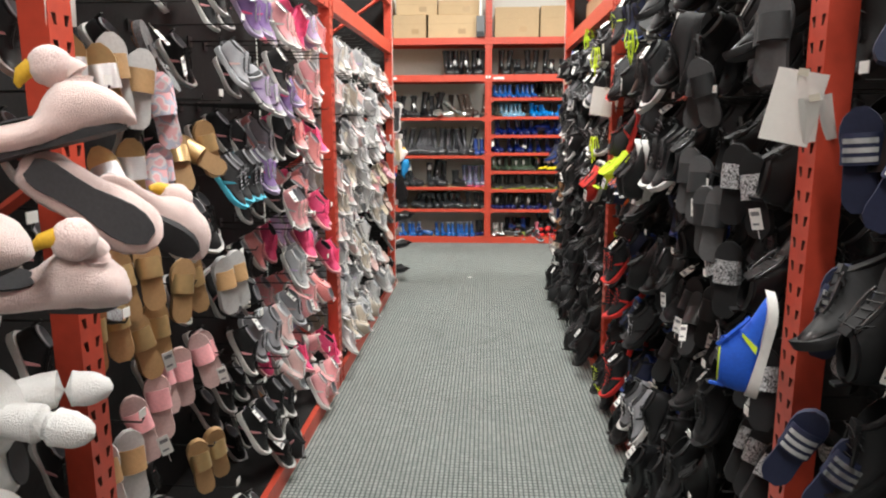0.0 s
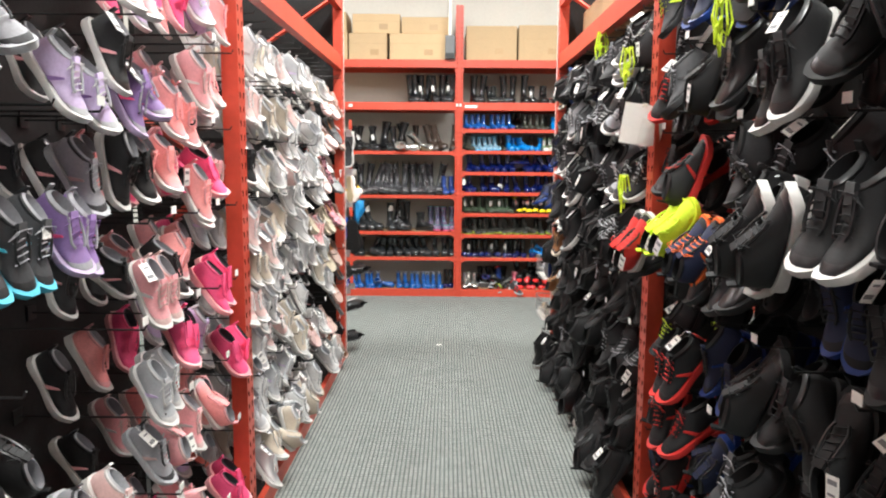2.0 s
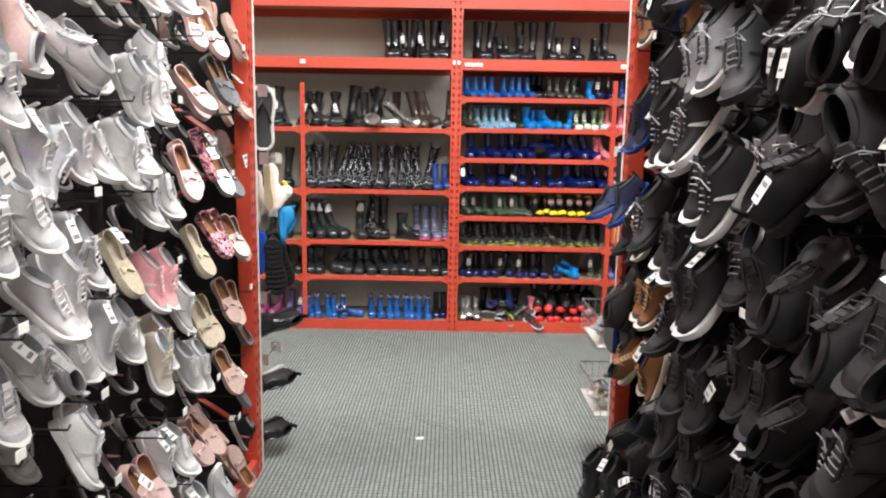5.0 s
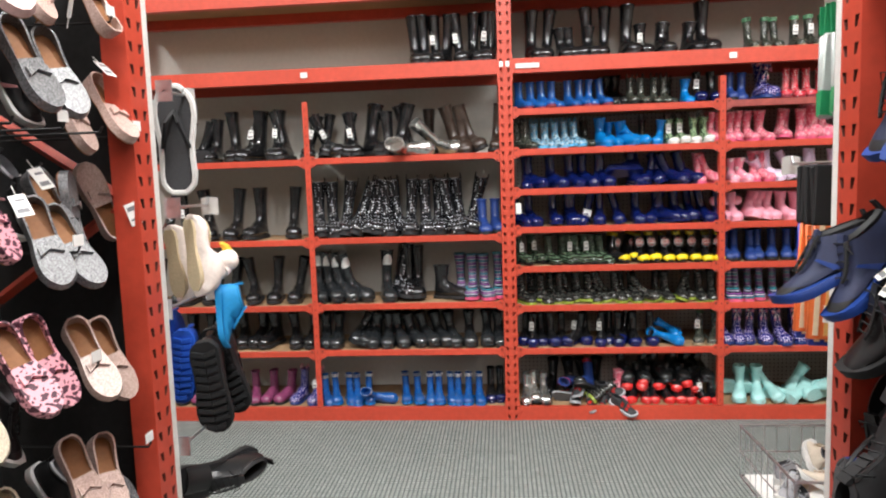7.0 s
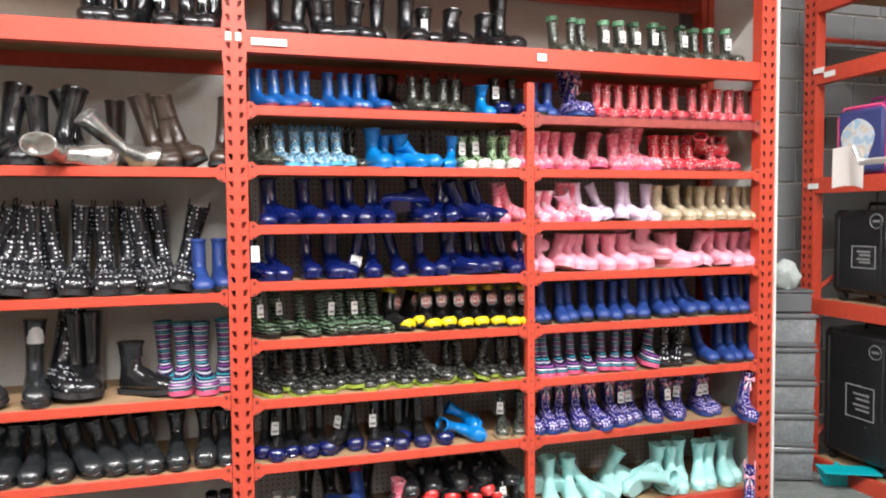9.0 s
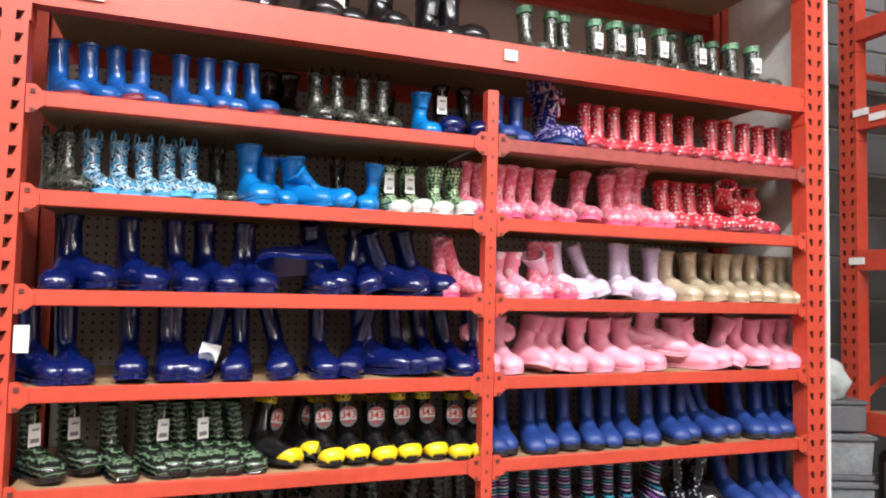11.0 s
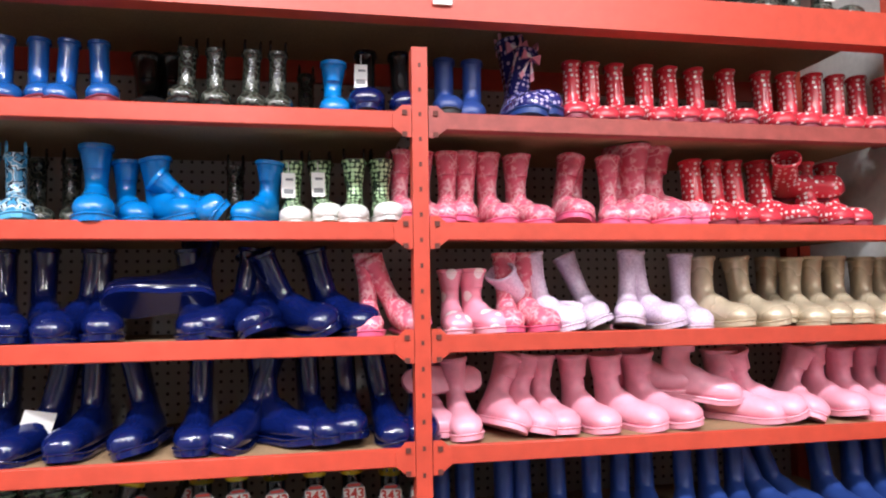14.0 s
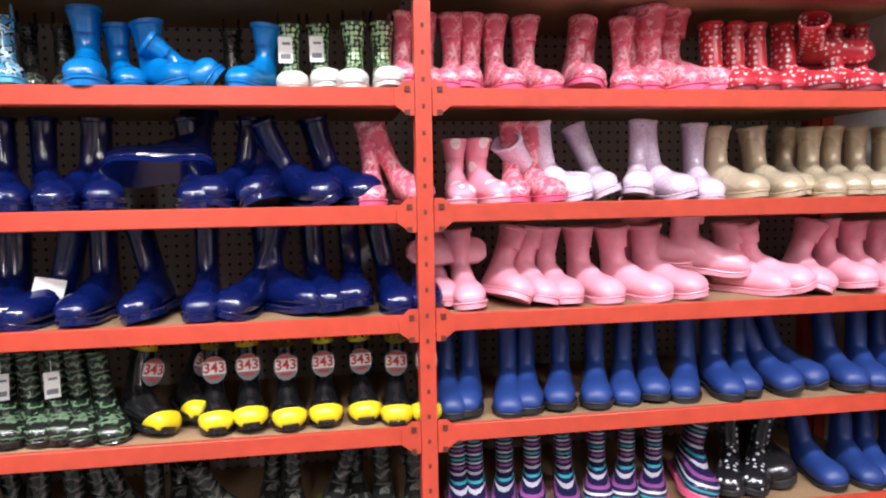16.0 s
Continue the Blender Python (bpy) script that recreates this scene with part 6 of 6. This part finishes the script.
# baskets of small shoes on the rack's end
def bin_box(x, y, z, label):
    t = thing("wire_basket", label, "basket", "wire baskets on the rack end")
    w, d, h = 0.28, 0.34, 0.14
    corners = [(-w / 2, 0), (w / 2, 0), (w / 2, d), (-w / 2, d)]
    for zz, rr in ((0.004, 0.0025), (h * 0.5, 0.0018), (h, 0.0035)):
        bm = bmesh.new()
        tube(bm, [(p[0], p[1], zz) for p in corners + corners[:1]], rr, 6)
        part("rim" if zz == h else "wire", bm, STEEL, t)
    bm = bmesh.new()
    for k in range(10):
        q = -w / 2 + w * k / 9
        tube(bm, [(q, 0, h), (q, 0, 0.004), (q, d, 0.004), (q, d, h)], 0.0015, 4)
        v = d * k / 9
        tube(bm, [(-w / 2, v, h), (-w / 2, v, 0.004), (w / 2, v, 0.004), (w / 2, v, h)], 0.0015, 4)
    part("mesh", bm, STEEL, t, "fine steel wire mesh")
    part("liner", boxm(-w / 2 + 0.008, w / 2 - 0.008, 0.008, d - 0.008, 0.006, 0.009), PAPER, t, "white card liner")
    bm = bmesh.new()
    prism(bm, [(0, -0.02), (d, -0.004), (d, -0.001), (0, -0.001)], "x", w / 2 - 0.03, w / 2 + 0.012)
    part("bracket", bm, RED, t, "orange-red steel bracket")
    t.matrix_basis = pose(x, y, z)
    return t


style("b_cream", sneaker, ("baby_shoe", "tiny cream baby shoe in a wire basket"), 0.12, C["cream"], C["whsole"], C["tan"], C["tan"])
style("b_grey", sneaker, ("baby_shoe", "tiny grey baby shoe in a wire basket"), 0.12, C["grey"], C["whsole"], C["white"], C["tan"])
style("b_teal", sneaker, ("baby_shoe", "tiny teal baby shoe in a wire basket"), 0.12, C["aqua"], C["whsole"], C["white"], C["tan"])
for zb2 in (0.60, 0.30):
    bin_box(0.75, 6.185, zb2 + 0.015, "steel wire basket of baby shoes on the rack end")
    for i in range(9):
        put_shoe(("b_cream", "b_grey", "b_teal")[(i * 2 + (zb2 > 0.5)) % 3], pose(0.66 + 0.085 * (i % 3), 6.24 + 0.08 * (i // 3), zb2 + 0.05 + 0.03 * (i % 2), 20 * math.sin(i), 30 * math.sin(2 * i), 50 * i))

# things on the left rack's end
wire_rod(-0.80, 6.32, 1.66, 0.10)


def flip_flop(L):
    bm = bmesh.new()
    sole_slab(bm, L, 0, 0.06 * L, 0.0)
    ob = new("flip_flop", mesh_of("flip_flop", bm, C["dkgrey"], C["whsole"]))
    tagged(ob, "dark flip-flop with a white edge, clipped to the rack end", "sandal")
    bm = bmesh.new()
    pts = foot_outline(L, 0.004)
    tube(bm, [(x, y, 0.05 * L) for x, y in pts] + [(pts[0][0], pts[0][1], 0.05 * L)], 0.008, 6)
    part("rim", bm, C["whsole"], ob, "white rubber edge")
    bm = bmesh.new()
    for s in (-1, 1):
        tube(bm, [(0, 0.78 * L, 0.06 * L), (s * 0.06 * L, 0.66 * L, 0.16 * L), (s * 0.13 * L, 0.42 * L, 0.07 * L)], 0.006, 6)
    part("thong", bm, C["black"], ob)
    return ob


ff = flip_flop(0.26)
ff.matrix_basis = Matrix.Translation((-0.83, 6.44, 1.42)) @ pose(0, 0, 0, 90, 0, 0) @ pose(0, 0, 0, 0, 8, 0)
facing("p_butter", (-0.815, 6.45, 1.25), (0.05, 0, -1), (-0.5, -0.85, 0)), facing("p_butter", (-0.90, 6.52, 1.22), (0.1, 0, -1), (-0.3, -0.9, 0))
style("c_blue", sneaker, ("clog", "bright blue moulded clog hung on the rack end"), 0.2, C["blue"], C["blue"], C["blue"], C["blue"], strap=C["aqua"], lugs=True)
style("c_sky", sneaker, ("clog", "sky-blue moulded clog hung on the rack end"), 0.17, C["sky"], C["sky"], C["sky"], C["sky"], strap=C["sky"])
style("c_black", sneaker, ("clog", "black moulded shoe hung sole outward on the rack end"), 0.26, C["blkgloss"], C["black"], C["black"], C["black"], strap=C["black"], lugs=True)
facing("c_blue", (-0.872, 6.45, 0.945), (-0.12, 0, -1), (0.15, -1, 0)), facing("c_blue", (-0.94, 6.52, 0.98), (0.1, 0, -1), (0.0, -1, 0))
facing("c_sky", (-0.785, 6.50, 1.075), (0.02, 0, -1), (-0.9, -0.35, 0))
facing("c_black", (-0.795, 6.45, 0.885), (0.06, 0.1, -1), (0.2, -1, -0.1)), facing("c_black", (-0.80, 6.56, 0.90), (0.25, 0.1, -1), (0.1, -1, 0))
hung("m_gloss", 1, -0.80, 6.50, 0.62, 40, 100, 0), hung("s_black", 1, -0.82, 6.44, 0.64, 30, 80, 0), hung("m_black", 1, -0.82, 6.44, 0.36, 30, 95, 0), hung("m_all", 1, -0.84, 6.42, 0.12, 30, 90, 0)
wire_rod(-0.80, 6.32, 1.38, 0.20), wire_rod(-0.84, 6.32, 1.13, 0.28), wire_rod(-0.82, 6.32, 0.78, 0.24), wire_rod(-0.82, 6.32, 0.50, 0.2)
NAVY_PAIRS = (((0.62, 6.05, 1.21), (-0.85, 0.1, -0.5), (-0.45, 0, -0.9)), ((0.68, 6.02, 1.22), (-0.6, -0.1, -0.75), (0.7, 0, -0.7)), ((0.69, 5.90, 1.51), (-0.6, 0, -0.75), (0.65, 0.1, -0.7)),
              ((0.61, 5.98, 0.78), (-0.1, 0, -1), (-0.9, -0.2, 0.1)), ((0.66, 5.93, 0.80), (-0.15, 0, -1), (-0.7, -0.7, 0)))
# navy shoes hung on the right rack's end post
for at, toe, sole in NAVY_PAIRS:
    facing("m_navy", at, toe, sole)

# ---- the corner past the boot rack ----
bm = bmesh.new()
block(bm, -0.19, 0.19, 0, 0.014, 0, 0.184, bevel=0.004)
BLOCK_ME = mesh_of("wall_block", bm, BLOCK, smooth=False)
wall = bpy.data.objects["wall_north"]
for r in range(16):
    for c in range(5):
        share("wall_block", BLOCK_ME, wall, pose(2.50 + 0.39 * c + (0.195 if r % 2 else 0), YW - 0.0145, 0.004 + 0.194 * r))
bm = bmesh.new()
tube(bm, [(0, 0, 0), (0, 0, 3.4)], 0.02, 10)
for z in (0.6, 1.6, 2.6):
    block(bm, -0.035, 0.035, -0.024, 0.02, z, z + 0.03)
pipe = tagged(new("wall_pipe", mesh_of("wall_pipe", bm, PIPE)), "white painted conduit running up the block wall", "pipe")
pipe.matrix_basis = pose(2.86, YW - 0.036, 0)

XF = 2.95
far = thing("luggage_rack", "orange-red steel rack holding suitcases and a backpack", "rack")
for y in (8.98, 6.55):
    share("upright", UP_BOOT, far, pose(XF, y, 0, 0, 0, -90))
    share("upright", UP_BOOT, far, pose(XF + 0.9, y, 0, 0, 0, 90))
    for za, zc in ((0.15, 0.75), (0.95, 1.45), (2.3, 2.3)):
        bm = bmesh.new()
        tube(bm, [(XF + 0.05, y, za), (XF + 0.85, y, zc)], 0.015, 4)
        part("brace", bm, RED, far)
for z in (0.0, 0.845, 1.482, 2.05, 2.42):
    ob = part("beam", beam_bm(8.98 - 6.55 - 0.078), RED, far)
    ob.matrix_basis = pose(XF, 8.98 - 0.039, z, 0, 0, -90)
    part("deck", boxm(XF + 0.03, XF + 0.88, 6.6, 8.93, z + 0.062, z + 0.077), BOARD, far, "raw particle-board deck")
bm = bmesh.new()
for z, yy in ((2.075, 8.86), (1.505, 8.955), (2.105, 8.93)):
    block(bm, XF - 0.0065, XF - 0.005, yy - 0.05, yy + 0.02, z, z + 0.028)
part("price_label", bm, PAPER, far)


def suitcase(w, h, d, label):
    """A hard suitcase seen from its front: ribbed shell, wheels, handle and a printed panel. The front looks along -x."""
    t = thing("suitcase", label, "suitcase", "black suitcases")
    bm = bmesh.new()
    block(bm, 0, d, -w / 2, w / 2, 0.045, h, bevel=0.025)
    part("shell", bm, C["blkgloss"], t)
    for s in (-1, 1):
        part("edge_rib", boxm(-0.006, 0.012, s * (w / 2 - 0.05) - 0.006, s * (w / 2 - 0.05) + 0.006, 0.08, h - 0.04, bevel=0.003), C["black"], t)
    for s in (-1, 1):
        for x in (0.04, d - 0.04):
            bm = bmesh.new()
            tube(bm, [(x, s * (w / 2 - 0.05) - 0.012, 0.022), (x, s * (w / 2 - 0.05) + 0.012, 0.022)], 0.022, 10)
            part("wheel", bm, C["black"], t)
    bm = bmesh.new()
    z0, z1, y0, y1 = h * 0.38, h * 0.62, -w * 0.28, w * 0.12
    for a in ((y0, y1, z0, z0 + 0.006), (y0, y1, z1 - 0.006, z1), (y0, y0 + 0.006, z0 + 0.006, z1 - 0.006), (y1 - 0.006, y1, z0 + 0.006, z1 - 0.006)):
        block(bm, -0.003, -0.001, *a)
    part("label_outline", bm, GREYPRINT, t)
    for k, q in enumerate((0.75, 0.6, 0.42, 0.28)):
        bm = bmesh.new()
        block(bm, -0.003, -0.001, y0 + 0.03, y0 + 0.03 + (y1 - y0) * (0.55 - 0.1 * (k % 2)), z0 + (z1 - z0) * q - 0.006, z0 + (z1 - z0) * q + 0.004)
        part("label_bar", bm, GREYPRINT, t)
    bm = bmesh.new()
    pts = [(0.0, -w * 0.28 + 0.035 * math.cos(a), h * 0.88 + 0.035 * math.sin(a)) for a in [6.2832 * i / 14 for i in range(15)]]
    tube(bm, [(-0.002, p[1], p[2]) for p in pts], 0.003, 4)
    block(bm, -0.003, -0.001, -w * 0.28 - 0.02, -w * 0.28 + 0.02, h * 0.88 - 0.006, h * 0.88 + 0.006)
    part("round_mark", bm, GREYPRINT, t)
    bm = bmesh.new()
    tube(bm, [(d * 0.5, -0.07, h - 0.005), (d * 0.5, -0.06, h + 0.03), (d * 0.5, 0.06, h + 0.03), (d * 0.5, 0.07, h - 0.005)], 0.009, 7)
    part("handle", bm, C["black"], t)
    return t


LW = "hard black suitcase with printed white label panel, upright on the rack"
for y, z, w, h in ((8.70, 0.922, 0.34, 0.47), (8.30, 0.922, 0.40, 0.50), (7.85, 0.922, 0.40, 0.50), (8.71, 0.077, 0.42, 0.70), (8.27, 0.077, 0.42, 0.72), (7.8, 0.077, 0.42, 0.72)):
    suitcase(w, h, 0.28, LW).matrix_basis = pose(XF + 0.05, y, z, 0, 0, rng.uniform(-2, 2))


def backpack(body, front, label):
    t = thing("backpack", label, "backpack", "children's bags")
    bm = bmesh.new()
    block(bm, 0, 0.2, -0.14, 0.14, 0, 0.36, bevel=0.045)
    part("body", bm, body, t)
    bm = bmesh.new()
    block(bm, -0.022, 0.004, -0.125, 0.125, 0.02, 0.33, bevel=0.012)
    part("front_panel", bm, BLUEBAG if front is PRINT else front, t, "dark blue front pocket")
    if front is PRINT:
        bm = bmesh.new()
        prism(bm, [(0.01 + 0.085 * math.cos(a) * (1 + 0.18 * math.sin(3 * a)), 0.16 + 0.125 * math.sin(a)) for a in [6.2832 * i / 20 for i in range(20)]], "x", -0.0255, -0.0215)
        part("picture", bm, PRINT, t, "pale blue and cream printed shape")
    bm = bmesh.new()
    tube(bm, [(0.1, -0.04, 0.35), (0.1, -0.03, 0.39), (0.1, 0.03, 0.39), (0.1, 0.04, 0.35)], 0.008, 6)
    part("handle", bm, body, t)
    bm = bmesh.new()
    tube(bm, [(-0.004, -0.13, 0.04), (-0.004, -0.134, 0.3), (-0.004, -0.1, 0.345), (-0.004, 0.1, 0.345), (-0.004, 0.134, 0.3), (-0.004, 0.13, 0.04)], 0.006, 5)
    part("zip", bm, C["hot"], t)
    return t


PRINT = pattern("pale_blue_print", "blotch", (0.36, 0.50, 0.62), (0.60, 0.52, 0.44), 16, 0.4, c3=(0.58, 0.62, 0.66), coat=0)
BLUEBAG = tinted("dark_blue_nylon", (0.035, 0.045, 0.17))
MAGENTA = tinted("magenta_nylon", (0.32, 0.03, 0.22))
backpack(MAGENTA, PRINT, "magenta child's case with pale blue printed front").matrix_basis = pose(XF + 0.06, 8.70, 1.559, 0, 0, 4)
backpack(C["navy"], PRINT, "navy child's case with pale blue printed front").matrix_basis = pose(XF + 0.10, 8.36, 1.559, 0, 0, 8)
backpack(C["navy"], C["navy"], "small navy lunch bag with red zip").matrix_basis = pose(XF + 0.02, 8.12, 1.559, 0, 0, 0) @ Matrix.Diagonal((1, 1, 0.62, 1))

# a tower of clear drawers
DRAWER = mat("smoky_clear_plastic", (0.20, 0.215, 0.225), 0.16, coat=0.5, vary=0.3, stain=16)
GREYPL = mat("grey_plastic", (0.12, 0.125, 0.13), 0.45)
tower = thing("drawer_tower", "stack of five smoky clear plastic drawers on the floor", "drawers")
for k in range(5):
    z = 0.01 + 0.172 * k
    bm = bmesh.new()
    block(bm, -0.125, 0.125, -0.02, 0.22, z, z + 0.02, bevel=0.004)
    part("frame", bm, GREYPL, tower)
    bm = bmesh.new()
    prism(bm, [(-0.012, z + 0.022), (0.2, z + 0.022), (0.2, z + 0.168), (-0.02, z + 0.168), (-0.03, z + 0.15)], "x", -0.115, 0.115)
    d = part("drawer", bm, DRAWER, tower, "smoky clear drawer half full")
    bm = bmesh.new()
    block(bm, -0.125, 0.125, -0.042, -0.022, z + 0.148, z + 0.166, bevel=0.005)
    part("handle", bm, GREYPL, d)
tower.matrix_basis = pose(2.72, 8.84, 0, 0, 0, -20)
bm = bmesh.new()
block(bm, -0.1, 0.1, -0.07, 0.07, 0, 0.10, bevel=0.008)
tray = tagged(new("grey_box", mesh_of("grey_box", bm, GREYPL)), "dark grey plastic box on top of the drawers", "box")
part("lid", boxm(-0.105, 0.105, -0.075, 0.075, 0.1003, 0.115, bevel=0.004), GREYPL, tray)
tray.matrix_basis = pose(2.75, 8.90, 0.872, 0, 0, -20)
bm = bmesh.new()
bmesh.ops.create_icosphere(bm, subdivisions=3, radius=0.075)
for v in bm.verts:
    v.co *= 1 + 0.28 * noise.noise(v.co * 22)
    v.co.z = max(v.co.z * 1.1 + 0.07, 0)
bag = tagged(new("plastic_bag", mesh_of("plastic_bag", bm, CLEAR)), "crumpled clear plastic bag on the grey box", "bag")
bag.matrix_basis = pose(2.73, 8.90, 0.987)

# scoop on the floor
t = thing("dustpan", "aqua plastic dustpan standing by the suitcases", "dustpan")
AQ = mat("aqua_plastic", (0.01, 0.45, 0.52), 0.35, coat=0.2)
bm = bmesh.new()
prism(bm, [(-0.13, 0.10), (0.13, 0.10), (0.09, 0.0), (-0.09, 0.0)], "y", 0, 0.01)
block(bm, -0.13, 0.13, -0.12, 0.0, 0.1, 0.106)
part("pan", bm, AQ, t)
bm = bmesh.new()
tube(bm, [(0, 0.01, 0.06), (0, 0.09, 0.08)], 0.014, 8)
part("handle", bm, AQ, t)
t.matrix_basis = pose(2.93, 8.70, 0.001, 0, 0, -25)

# litter on the carpet
bm = bmesh.new()
block(bm, -0.02, 0.02, -0.012, 0.012, 0, 0.003, bevel=0.001)
lit = tagged(new("paper_scrap", mesh_of("paper_scrap", bm, PAPER)), "small white scrap of paper on the carpet", "litter")
lit.matrix_basis = pose(-0.14, 6.65, 0.001, 0, 0, 20)
